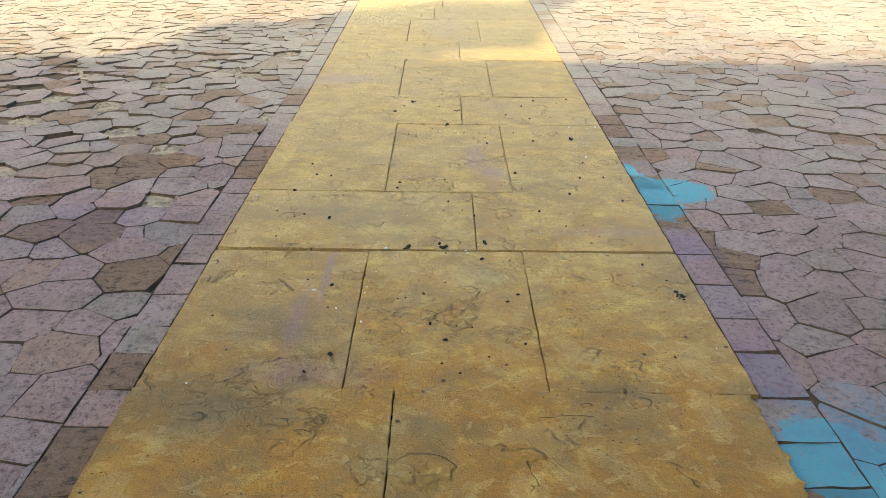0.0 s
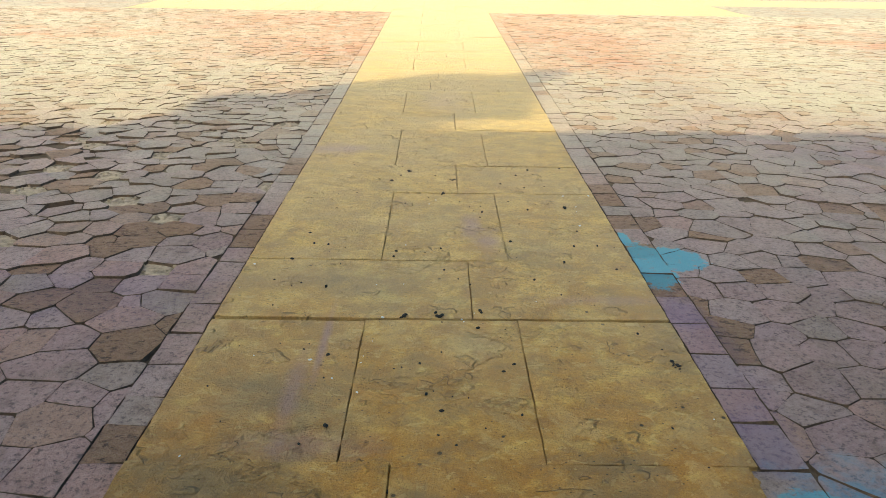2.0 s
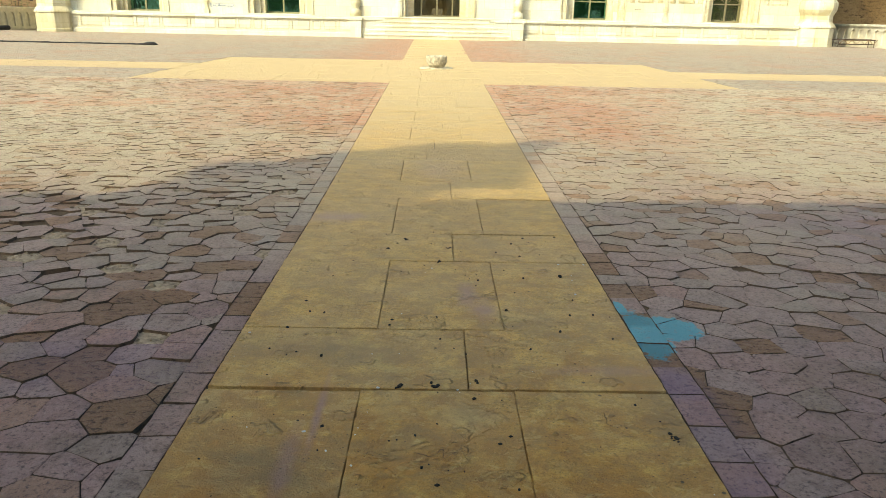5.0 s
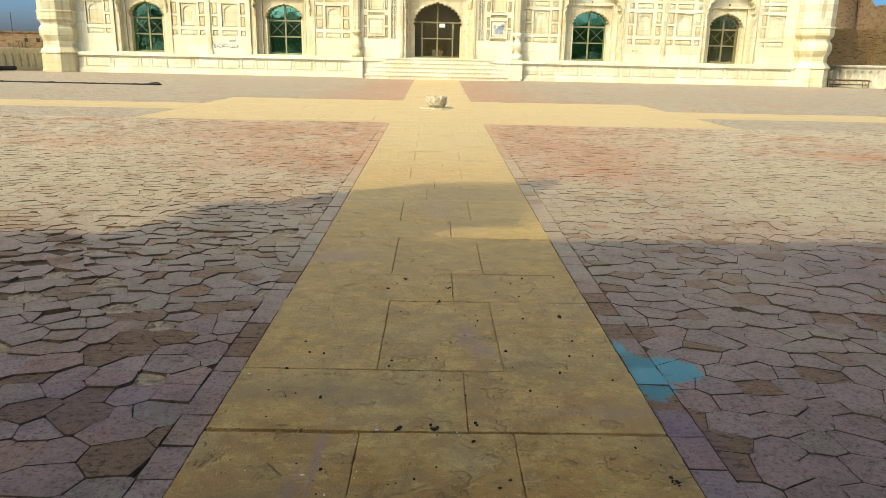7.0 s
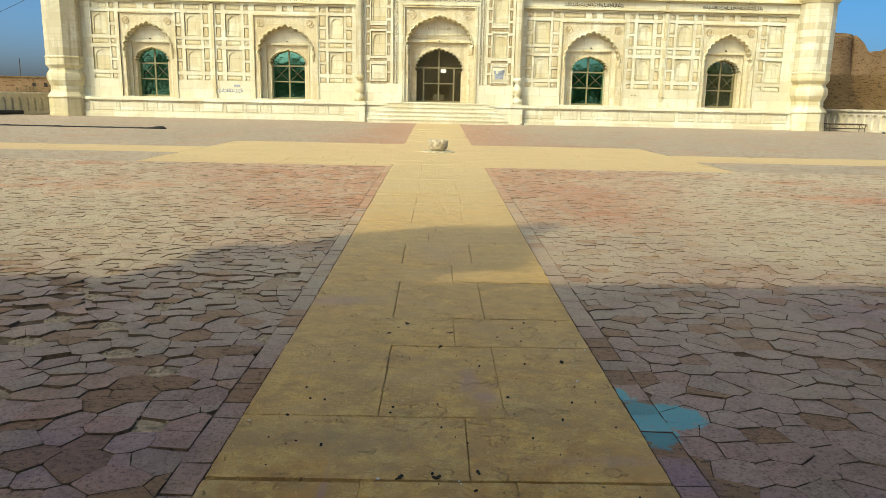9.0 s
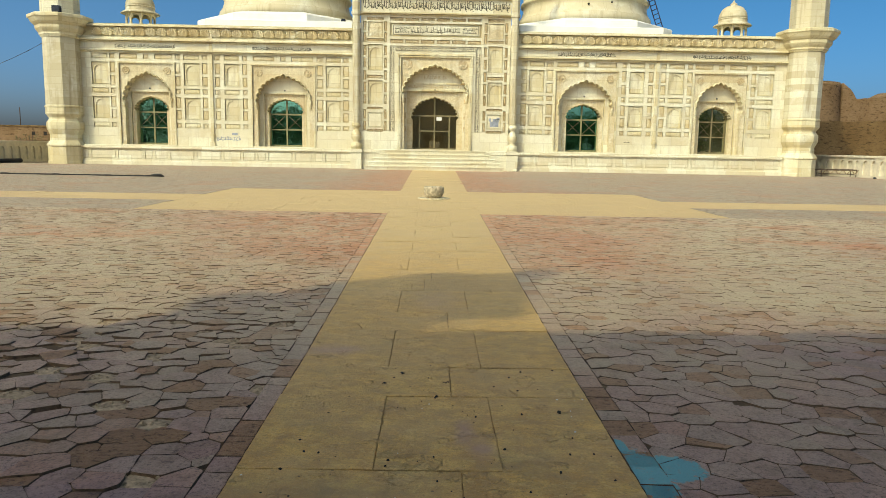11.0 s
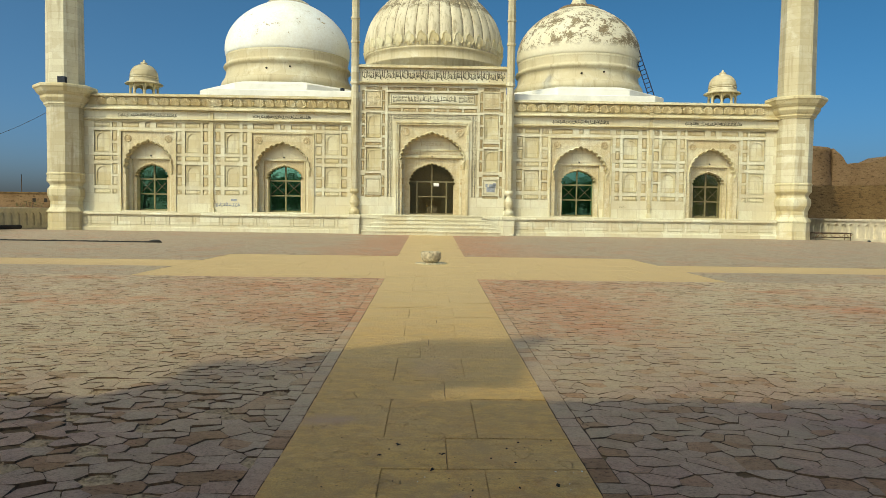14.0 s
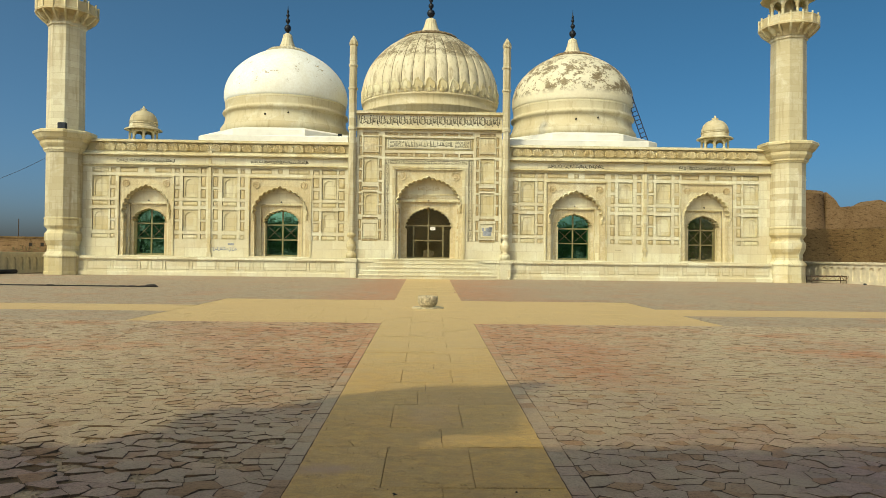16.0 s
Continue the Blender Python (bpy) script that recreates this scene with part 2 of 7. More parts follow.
def mat_paver(name="red_sandstone_paving", field=False):
    """Red-brown paving stones under pale dust, strengthened towards the sunlit court to paint its lighter look, with
    spilled blue paint.
    """
    m = Mat(name, 0.75, spec=0.25)
    fine = m.noise(55.0, 7, 0.72)
    mid = m.noise(11.0, 8, 0.72, distort=0.4)
    broad = m.noise(0.32, 4, 0.6)
    broad2 = m.noise(0.45, 4, 0.6, vec=m.scaled((1, 1, 1), (13.7, 5.1, 0)))
    r = m.calc("FRACT", m.cells(3.6, out="Color", vec=m.scaled((1, 1.3, 1)))) if field else m.chance()
    col = m.ramp(r, [(0.0, (0.40, 0.225, 0.19)), (0.2, (0.53, 0.31, 0.25)), (0.4, (0.46, 0.285, 0.25)), (0.5, (0.43, 0.31, 0.22)), (0.6, (0.54, 0.355, 0.29)), (0.8, (0.49, 0.27, 0.215)), (0.93, (0.55, 0.28, 0.19)), (1.0, (0.50, 0.265, 0.15))])
    col = m.mix(0.3, col, (0.51, 0.305, 0.26))
    # bedding seams and scaling: darker beds, paler rubbed crests, damp brown patches
    col = m.mix(m.ramp(mid, [(0.34, 0.6), (0.49, 0.0)]), col, (0.25, 0.135, 0.105))
    col = m.mix(m.ramp(mid, [(0.52, 0.0), (0.72, 0.4)]), col, (0.59, 0.40, 0.32))
    damp = m.noise(1.5, 6, 0.65, vec=m.scaled((1, 1, 1), (3.3, 8.8, 0)))
    col = m.mix(m.ramp(damp, [(0.5, 0.0), (0.66, 0.55)]), col, (0.27, 0.185, 0.115))
    col = m.mix(m.ramp(fine, [(0.38, 0.8), (0.48, 0.0)]), col, (0.14, 0.085, 0.075))
    col = m.mix(m.ramp(fine, [(0.54, 0.0), (0.68, 0.3)]), col, (0.66, 0.49, 0.40))
    # dust cover that also carries the sunlit court's lighter tone, rising with y
    dust = m.ramp(broad, [(0.36, 0.6), (0.58, 0.97)])
    far = m.calc("ADD", m.calc("DIVIDE", m.axis(1), 30.0), m.calc("MULTIPLY", m.calc("SUBTRACT", broad2, 0.5), 0.35))
    dust = m.calc("MULTIPLY", dust, m.ramp(far, [(0.06, 0.05), (0.14, 0.42), (0.23, 1.0)]))
    dust = m.calc("MULTIPLY", dust, m.ramp(m.calc("FRACT", m.calc("MULTIPLY", r, 13.7)), [(0.0, 0.78), (0.4, 1.0)]))
    if field:
        dust = m.calc("MAXIMUM", dust, 0.9)
    dust = m.calc("MULTIPLY", dust, m.ramp(m.calc("ADD", m.calc("MULTIPLY", fine, 0.6), m.calc("MULTIPLY", mid, 0.4)), [(0.34, 0.62), (0.54, 1.0)]))
    col = m.mix(dust, col, (0.49, 0.41, 0.30) if field else (0.60, 0.50, 0.345))
    red = m.calc("MULTIPLY", m.ramp(broad2, [(0.52, 0.0), (0.64, 0.8)]), m.ramp(far, [(0.27, 0.12), (0.4, 0.45 if field else 1.0)]))
    # the strip along the walkway is trodden clean of dust
    off = m.calc("ABSOLUTE", m.calc("SUBTRACT", m.axis(0), 0.1))
    off = m.calc("ADD", m.calc("DIVIDE", off, 10.0), m.calc("MULTIPLY", m.calc("SUBTRACT", broad, 0.5), 0.9))
    tread = m.calc("MULTIPLY", m.ramp(off, [(0.22, 0.9), (0.55, 0.0)]), m.ramp(far, [(0.25, 0.0), (0.37, 1.0)]))
    red = m.calc("MAXIMUM", red, m.calc("MULTIPLY", tread, m.ramp(mid, [(0.38, 0.2), (0.55, 1.0)])))
    col = m.mix(m.calc("MULTIPLY", red, m.ramp(r, [(0.0, 0.2), (0.6, 0.95)])), col, (0.60, 0.27, 0.155))
    h = m.calc("ADD", m.calc("MULTIPLY", fine, 1.0), m.calc("MULTIPLY", mid, 1.5))
    # some stones have lost their skin and are rough and pitted
    rot = m.ramp(m.calc("FRACT", m.calc("MULTIPLY", r, 7.31)), [(0.79, 0.0), (0.82, 1.0)])
    rot = m.calc("MULTIPLY", rot, m.calc("SUBTRACT", 1.0, m.calc("MULTIPLY", dust, 0.85)))
    crumble = m.noise(24.0, 8, 0.72, vec=m.scaled((1.0, 1.5, 1.0)), distort=0.5)
    h = m.calc("ADD", h, m.calc("MULTIPLY", m.calc("MULTIPLY", rot, crumble), 4.0))
    col = m.mix(m.calc("MULTIPLY", rot, 0.8), col, (0.47, 0.24, 0.11))
    col = m.mix(m.calc("MULTIPLY", rot, m.ramp(crumble, [(0.38, 0.85), (0.47, 0.0)])), col, (0.11, 0.06, 0.035))
    col = m.mix(m.calc("MULTIPLY", rot, m.ramp(crumble, [(0.54, 0.0), (0.64, 0.6)])), col, (0.58, 0.36, 0.20))
    grit = m.noise(170.0, 3, 0.7)
    col = m.mix(m.ramp(grit, [(0.35, 0.35), (0.46, 0.0)]), col, (0.12, 0.08, 0.07))
    col = m.mix(m.ramp(grit, [(0.6, 0.0), (0.7, 0.25)]), col, (0.70, 0.60, 0.52))
    h = m.calc("ADD", h, m.calc("MULTIPLY", grit, 0.3))
    if field:
        joint = m.ramp(m.cells(3.6, "DISTANCE_TO_EDGE", vec=m.scaled((1, 1.3, 1))), [(0.02, 0.0), (0.06, 1.0)])
        col = m.mix(m.calc("MULTIPLY", m.calc("SUBTRACT", 1.0, joint), 0.5), col, (0.17, 0.12, 0.09))
        h = m.calc("ADD", h, m.calc("MULTIPLY", joint, 1.5))
    else:
        wob = m.noise(7.0, 6, 0.65)
        worn = m.ramp(m.noise(26.0, 6, 0.75), [(0.3, 0.3), (0.44, 1.0)])
        for x, y, rx, ry, k in ((1.08, 2.2, 0.16, 0.6, 0.25), (1.09, 1.8, 0.12, 0.2, 0.25), (1.09, 2.58, 0.11, 0.14, 0.3), (-1.35, 2.75, 0.5, 0.3, 0.2), (3.4, 5.0, 1.2, 0.6, 0.12)):
            col = m.mix(m.calc("MULTIPLY", blot(m, x, y, rx, ry, wob, 1.6, 0.7), k), col, (0.27, 0.17, 0.27))
        # two spills of blue paint, thin towards the rim of the nearer one
        torn = m.noise(13.0, 7, 0.7)
        spill = 0.0
        for x, y, rx, ry in ((1.09, 3.12, 0.12, 0.31), (1.2, 3.17, 0.2, 0.16), (1.12, 1.42, 0.17, 0.19), (1.34, 1.36, 0.20, 0.16), (1.04, 3.42, 0.04, 0.12)):
            spill = m.calc("MAXIMUM", spill, blot(m, x, y, rx, ry, torn, 1.3, 0.1))
        col = m.mix(m.calc("MULTIPLY", spill, worn), col, (0.17, 0.46, 0.50))
        thin = m.calc("MULTIPLY", blot(m, 1.36, 1.52, 0.3, 0.2, wob, 2.4, 0.6), m.ramp(mid, [(0.4, 0.2), (0.55, 0.8)]))
        col = m.mix(thin, col, (0.17, 0.33, 0.40))
    return m.done(col, m.bump(h, 0.021, 1.0), m.ramp(dust, [(0.0, 0.66), (1.0, 0.85)]))


def mat_soil():
    m = Mat("sandy_bedding", 0.95, spec=0.1)
    n, f = m.noise(3.0, 6), m.noise(70.0, 5, 0.7)
    col = m.ramp(n, [(0.33, (0.085, 0.055, 0.035)), (0.5, (0.17, 0.11, 0.065)), (0.66, (0.31, 0.22, 0.125))])
    col = m.mix(m.ramp(f, [(0.35, 0.6), (0.6, 0.0)]), col, (0.08, 0.06, 0.045))
    return m.done(col, m.bump(m.calc("ADD", f, n), 0.012))


def mat_desert():
    m = Mat("dusty_ground", 0.95, spec=0.1)
    n, f = m.noise(0.15, 6), m.noise(4.0, 6, 0.7)
    col = m.ramp(n, [(0.3, (0.33, 0.26, 0.185)), (0.7, (0.42, 0.345, 0.255))])
    return m.done(m.mix(m.ramp(f, [(0.3, 0.4), (0.6, 0.0)]), col, (0.27, 0.21, 0.15)), m.bump(f, 0.03))


def mat_marble(name, base=(0.745, 0.70, 0.505), warm=(0.60, 0.495, 0.285), blocks=(1.1, 0.55), carved=0.0, grime=0.6):
    """Cream marble cladding in blocks, with veins, rusty stains and, where carved is set, low floral relief with its
    hollows coloured darker.
    """
    m = Mat(name, 0.55, spec=0.35)
    sx = m.calc("ADD", m.axis(0), m.calc("MULTIPLY", m.axis(1), 0.7))
    comb = m.node("ShaderNodeCombineXYZ")
    m.put(sx, comb.inputs[0])
    m.put(m.axis(2), comb.inputs[1])
    uv = comb.outputs[0]
    br = m.node("ShaderNodeTexBrick")
    m.put(uv, br.inputs["Vector"])
    for k, v in (("Scale", 1.0), ("Mortar Size", 0.012), ("Brick Width", blocks[0]), ("Row Height", blocks[1]), ("Bias", 0.0)):
        br.inputs[k].default_value = v
    br.inputs["Color1"].default_value, br.inputs["Color2"].default_value = (0, 0, 0, 1), (1, 1, 1, 1)
    br.inputs["Mortar"].default_value = (0.5, 0.5, 0.5, 1)
    tone = br.outputs["Color"]
    vein = m.noise(1.8, 8, 0.6, distort=2.0)
    big = m.noise(0.35, 5, 0.6)
    drip = m.noise(1.4, 5, 0.6, vec=m.scaled((2.2, 2.2, 0.22)))
    fine = m.noise(25.0, 4, 0.6)
    col = m.mix(m.ramp(tone, [(0.15, 0.0), (0.95, 1.0)]), base, warm)
    r = m.node("ShaderNodeObjectInfo").outputs["Random"]
    col = m.mix(m.ramp(r, [(0.35, 0.0), (1.0, 0.6)]), col, tuple(0.93 * c for c in warm))
    col = m.mix(m.ramp(r, [(0.0, 0.3), (0.2, 0.0)]), col, (0.80, 0.77, 0.62))
    white = m.noise(0.8, 6, 0.65, vec=m.scaled((1.0, 1.0, 1.3), (5.0, 2.0, 7.0)), distort=0.6)
    col = m.mix(m.ramp(white, [(0.5, 0.0), (0.68, 0.6)]), col, (0.80, 0.79, 0.68))
    col = m.mix(m.ramp(vein, [(0.46, 0.0), (0.5, 0.28), (0.54, 0.0)]), col, (0.50, 0.43, 0.30))
    col = m.mix(m.ramp(big, [(0.42, 0.0), (0.65, 0.6)]), col, warm)
    col = m.mix(m.calc("MULTIPLY", m.ramp(drip, [(0.52, 0.0), (0.72, 1.0)]), grime), col, (0.36, 0.28, 0.17))
    col = m.mix(m.ramp(fine, [(0.3, 0.08), (0.5, 0.0)]), col, (0.4, 0.33, 0.2))
    col = m.mix(m.calc("MULTIPLY", br.outputs["Fac"], 0.4), col, (0.38, 0.29, 0.17))
    h = m.calc("ADD", m.calc("MULTIPLY", br.outputs["Fac"], -0.6), m.calc("MULTIPLY", fine, 0.15))
    nrm = m.bump(h, 0.01, 0.6)
    if carved:
        v = m.node("ShaderNodeCombineXYZ")
        m.put(sx, v.inputs[0])
        m.put(m.axis(2), v.inputs[2])
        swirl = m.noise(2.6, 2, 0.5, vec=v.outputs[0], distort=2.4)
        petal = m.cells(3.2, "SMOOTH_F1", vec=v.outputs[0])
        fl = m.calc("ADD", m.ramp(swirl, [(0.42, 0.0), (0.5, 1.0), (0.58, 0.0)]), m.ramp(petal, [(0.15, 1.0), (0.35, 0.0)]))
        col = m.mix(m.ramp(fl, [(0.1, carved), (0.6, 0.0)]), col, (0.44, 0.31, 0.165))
        nrm = m.bump(fl, 0.045 * carved, 0.8, on=nrm)
    # dulled by age
    col = m.mix(1.0, col, (0.91, 0.91, 0.88), "MULTIPLY")
    return m.done(col, nrm)


def mat_dome(name, wear, tint, patch_low, patch_high, dark=(0.23, 0.16, 0.09), streaks=0.0):
    """Limewashed dome, peeling: wear is the share of skin that has gone between two heights."""
    m = Mat(name, 0.6, spec=0.3)
    n = m.noise(1.1, 9, 0.72, distort=0.3)
    f = m.noise(6.0, 7, 0.75)
    z = m.axis(2)
    low = m.ramp(m.calc("DIVIDE", m.calc("SUBTRACT", z, patch_low), patch_high - patch_low), [(0.0, 0.0), (0.12, 1.0), (0.75, 1.0), (1.0, 0.2)])
    k = m.calc("ADD", m.calc("MULTIPLY", n, 0.6), m.calc("MULTIPLY", f, 0.4))
    bare = m.calc("MULTIPLY", m.ramp(k, [(wear, 0.0), (wear + 0.025, 1.0)]), low)
    col = m.mix(m.ramp(m.noise(0.5, 4), [(0.4, 0.0), (0.7, 0.5)]), tint, (tint[0] * 0.86, tint[1] * 0.8, tint[2] * 0.66))
    col = m.mix(m.ramp(f, [(0.35, 0.25), (0.6, 0.0)]), col, (0.5, 0.42, 0.29))
    col = m.mix(bare, col, m.ramp(f, [(0.38, dark), (0.68, (0.37, 0.295, 0.185))]))
    if streaks:
        run = m.noise(2.4, 6, 0.65, vec=m.scaled((2.0, 2.0, 0.28)))
        col = m.mix(m.calc("MULTIPLY", m.ramp(run, [(0.5, 0.0), (0.66, 1.0)]), streaks), col, (0.30, 0.245, 0.15))
    return m.done(col, m.bump(m.calc("SUBTRACT", f, bare), 0.03, 0.7))


def mat_plain(name, color, rough=0.6, metal=0.0, vary=0.15, scale=6.0, depth=0.004):
    m = Mat(name, rough, metal)
    n = m.noise(scale, 6, 0.65)
    dark = tuple(c * (1 - 2.2 * vary) for c in color)
    lite = tuple(min(1, c * (1 + vary)) for c in color)
    return m.done(m.ramp(n, [(0.3, dark), (0.7, lite)]), m.bump(n, depth, 0.6))


def mat_mud(name, a, b, rows=0.35):
    """Weathered sun-baked brickwork with rows of small dark holes."""
    m = Mat(name, 0.95, spec=0.1)
    n, f = m.noise(0.5, 6, 0.65), m.noise(5.0, 6, 0.75)
    col = m.ramp(n, [(0.3, a), (0.7, b)])
    row = m.noise(1.0, 5, 0.7, vec=m.scaled((2.0, 2.0, 1 / rows)))
    col = m.mix(m.ramp(row, [(0.36, 0.9), (0.47, 0.0)]), col, tuple(c * 0.33 for c in a))
    col = m.mix(m.ramp(f, [(0.3, 0.5), (0.5, 0.0)]), col, tuple(c * 0.5 for c in a))
    return m.done(col, m.bump(m.calc("ADD", row, f), 0.12, 0.9))


def mat_glass(name, tint, gloss, dust=0.12, film=(0.35, 0.30, 0.17), coat=(0.55, 0.93, 0.82)):
    """Pane: tinted sheet glass with a part-mirror coat and a dusty film whose colour stands in for light from the room.
    """
    m = bpy.data.materials.new(name)
    m.use_nodes = True
    t = m.node_tree
    out = t.nodes["Material Output"]
    t.nodes.remove(t.nodes["Principled BSDF"])
    clear, mirror, both = t.nodes.new("ShaderNodeBsdfTransparent"), t.nodes.new("ShaderNodeBsdfGlossy"), t.nodes.new("ShaderNodeMixShader")
    veil, last = t.nodes.new("ShaderNodeBsdfDiffuse"), t.nodes.new("ShaderNodeMixShader")
    clear.inputs["Color"].default_value, veil.inputs["Color"].default_value = (*tint, 1), (*film, 1)
    mirror.inputs["Color"].default_value, mirror.inputs["Roughness"].default_value = (*coat, 1), 0.02
    wave, bmp, patch, ramp = [t.nodes.new("ShaderNode" + k) for k in ("TexNoise", "Bump", "TexNoise", "ValToRGB")]
    wave.inputs["Scale"].default_value, patch.inputs["Scale"].default_value = 1.2, 2.5
    patch.inputs["Detail"].default_value = 6
    bmp.inputs["Distance"].default_value = 0.004
    ramp.color_ramp.elements[0].position, ramp.color_ramp.elements[1].position = 0.3, 0.7
    ramp.color_ramp.elements[0].color, ramp.color_ramp.elements[1].color = (dust * 0.5,) * 3 + (1,), (min(1, dust * 1.5),) * 3 + (1,)
    for a, b in ((wave.outputs["Fac"], bmp.inputs["Height"]), (bmp.outputs[0], mirror.inputs["Normal"]), (clear.outputs[0], both.inputs[1]), (mirror.outputs[0], both.inputs[2]),
                 (patch.outputs["Fac"], ramp.inputs["Fac"]), (ramp.outputs["Color"], last.inputs["Fac"]), (both.outputs[0], last.inputs[1]), (veil.outputs[0], last.inputs[2]), (last.outputs[0], out.inputs["Surface"])):
        t.links.new(a, b)
    both.inputs["Fac"].default_value = gloss
    return m


SLAB, PAVER, SOIL, DESERT = mat_slab(), mat_paver(), mat_soil(), mat_desert()
# earth colour of the stone flanks, darkened to carry shade in the joints
FLANK = mat_plain("shaded_earthy_flank", (0.17, 0.105, 0.062), 0.95, vary=0.3, scale=25.0)
SAND = mat_plain("yellow_sand", (0.42, 0.30, 0.19), 0.95, vary=0.3, scale=30.0, depth=0.01)
PAVER_FAR = mat_paver("worn_brick_paving", field=True)
MARBLE = mat_marble("cream_marble")
MARBLE_PALE = mat_marble("pale_marble", (0.79, 0.77, 0.62), (0.64, 0.56, 0.385), (1.3, 0.62), grime=0.25)
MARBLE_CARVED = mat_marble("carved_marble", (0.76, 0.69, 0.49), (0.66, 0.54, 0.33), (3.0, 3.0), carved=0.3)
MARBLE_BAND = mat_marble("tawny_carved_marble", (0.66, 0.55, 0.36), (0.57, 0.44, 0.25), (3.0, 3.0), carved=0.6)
MARBLE_TAN = mat_marble("tan_marble", (0.68, 0.585, 0.37), (0.56, 0.44, 0.25), (1.1, 0.55))
MARBLE_SHAFT = mat_marble("banded_marble", (0.72, 0.68, 0.52), (0.53, 0.455, 0.30), (1.9, 0.42), grime=0.8)
DOME_WHITE = mat_dome("white_limewash", 0.565, (0.84, 0.87, 0.85), 13.2, 16.4, (0.42, 0.34, 0.2))
DOME_WORN = mat_dome("peeling_limewash", 0.497, (0.78, 0.735, 0.58), 13.2, 16.9, (0.14, 0.105, 0.06))
DOME_RIBBED = mat_dome("weathered_plaster", 0.492, (0.66, 0.605, 0.455), 15.6, 18.0, (0.12, 0.10, 0.065), streaks=0.75)
LOTUS = mat_plain("brown_weathered_plaster", (0.27, 0.19, 0.11), 0.85, vary=0.3, scale=3.0)
ROOF_WHITE = mat_plain("white_roof_wash", (0.80, 0.79, 0.73), 0.7, vary=0.08, scale=0.8, depth=0.006)
DOME_DRUM = mat_marble("drum_marble", (0.64, 0.58, 0.42), (0.57, 0.48, 0.31), (2.4, 0.9), grime=0.6)
INK = mat_plain("olive_black_inlay", (0.085, 0.075, 0.05), 0.6, vary=0.3)
IRON = mat_plain("black_iron", (0.02, 0.025, 0.035), 0.45, 0.6, vary=0.2)
FRAME_GREEN = mat_plain("olive_painted_metal", (0.22, 0.21, 0.10), 0.5, vary=0.2)
FRAME_BROWN = mat_plain("brass_painted_metal", (0.20, 0.165, 0.085), 0.5, vary=0.2)
GLASS_GREEN = mat_glass("green_sheet_glass", (0.03, 0.22, 0.12), 0.36, 0.02, (0.05, 0.2, 0.10), (0.36, 0.86, 0.66))
GLASS_BROWN = mat_glass("bronze_sheet_glass", (0.30, 0.24, 0.12), 0.4, 0.08, (0.22, 0.19, 0.10), (0.75, 0.80, 0.60))
GLASS_CLEAR = mat_glass("clear_sheet_glass", (0.50, 0.44, 0.30), 0.30, 0.06, (0.30, 0.245, 0.13), (0.80, 0.68, 0.44))
PLASTER_IN = mat_plain("interior_plaster", (0.62, 0.54, 0.36), 0.8, vary=0.12, scale=1.5)
MUD = mat_mud("mud_brick", (0.165, 0.10, 0.045), (0.255, 0.165, 0.08), 0.13)
MUD_PALE = mat_mud("mud_brick_pale", (0.205, 0.125, 0.065), (0.29, 0.19, 0.11), 0.16)
WHITEWASH = mat_plain("aged_whitewash", (0.70, 0.63, 0.48), 0.85, vary=0.12, scale=2.0, depth=0.01)
GATE_STONE = mat_plain("gateway_limewash", (0.60, 0.52, 0.38), 0.85, vary=0.08, scale=1.2, depth=0.01)
RUBBER = mat_plain("black_rubber", (0.03, 0.027, 0.025), 0.75, vary=0.3)
BLUE_LADDER = mat_plain("dark_blue_steel", (0.03, 0.04, 0.085), 0.5, 0.3)
RUST = mat_plain("rusty_steel", (0.10, 0.065, 0.045), 0.8, 0.3, vary=0.3)
PAPER = mat_plain("white_paper", (0.75, 0.74, 0.70), 0.8, vary=0.05)
STONE_POT = mat_plain("cream_stone", (0.56, 0.47, 0.32), 0.85, vary=0.3, scale=12.0, depth=0.015)
GREY_PAINT = mat_plain("grey_blue_paint", (0.30, 0.33, 0.38), 0.7, vary=0.2)
CHIP_BROWN = mat_plain("dark_brown_dirt", (0.16, 0.12, 0.075), 0.9, vary=0.3, scale=8)
LEAF = mat_plain("green_leaves", (0.09, 0.18, 0.045), 0.6, vary=0.35, scale=3.0)
BARK = mat_plain("brown_bark", (0.16, 0.11, 0.07), 0.9, vary=0.3, scale=9.0)
CHIP = mat_plain("dark_droppings", (0.03, 0.024, 0.018), 0.9, vary=0.4, scale=60)


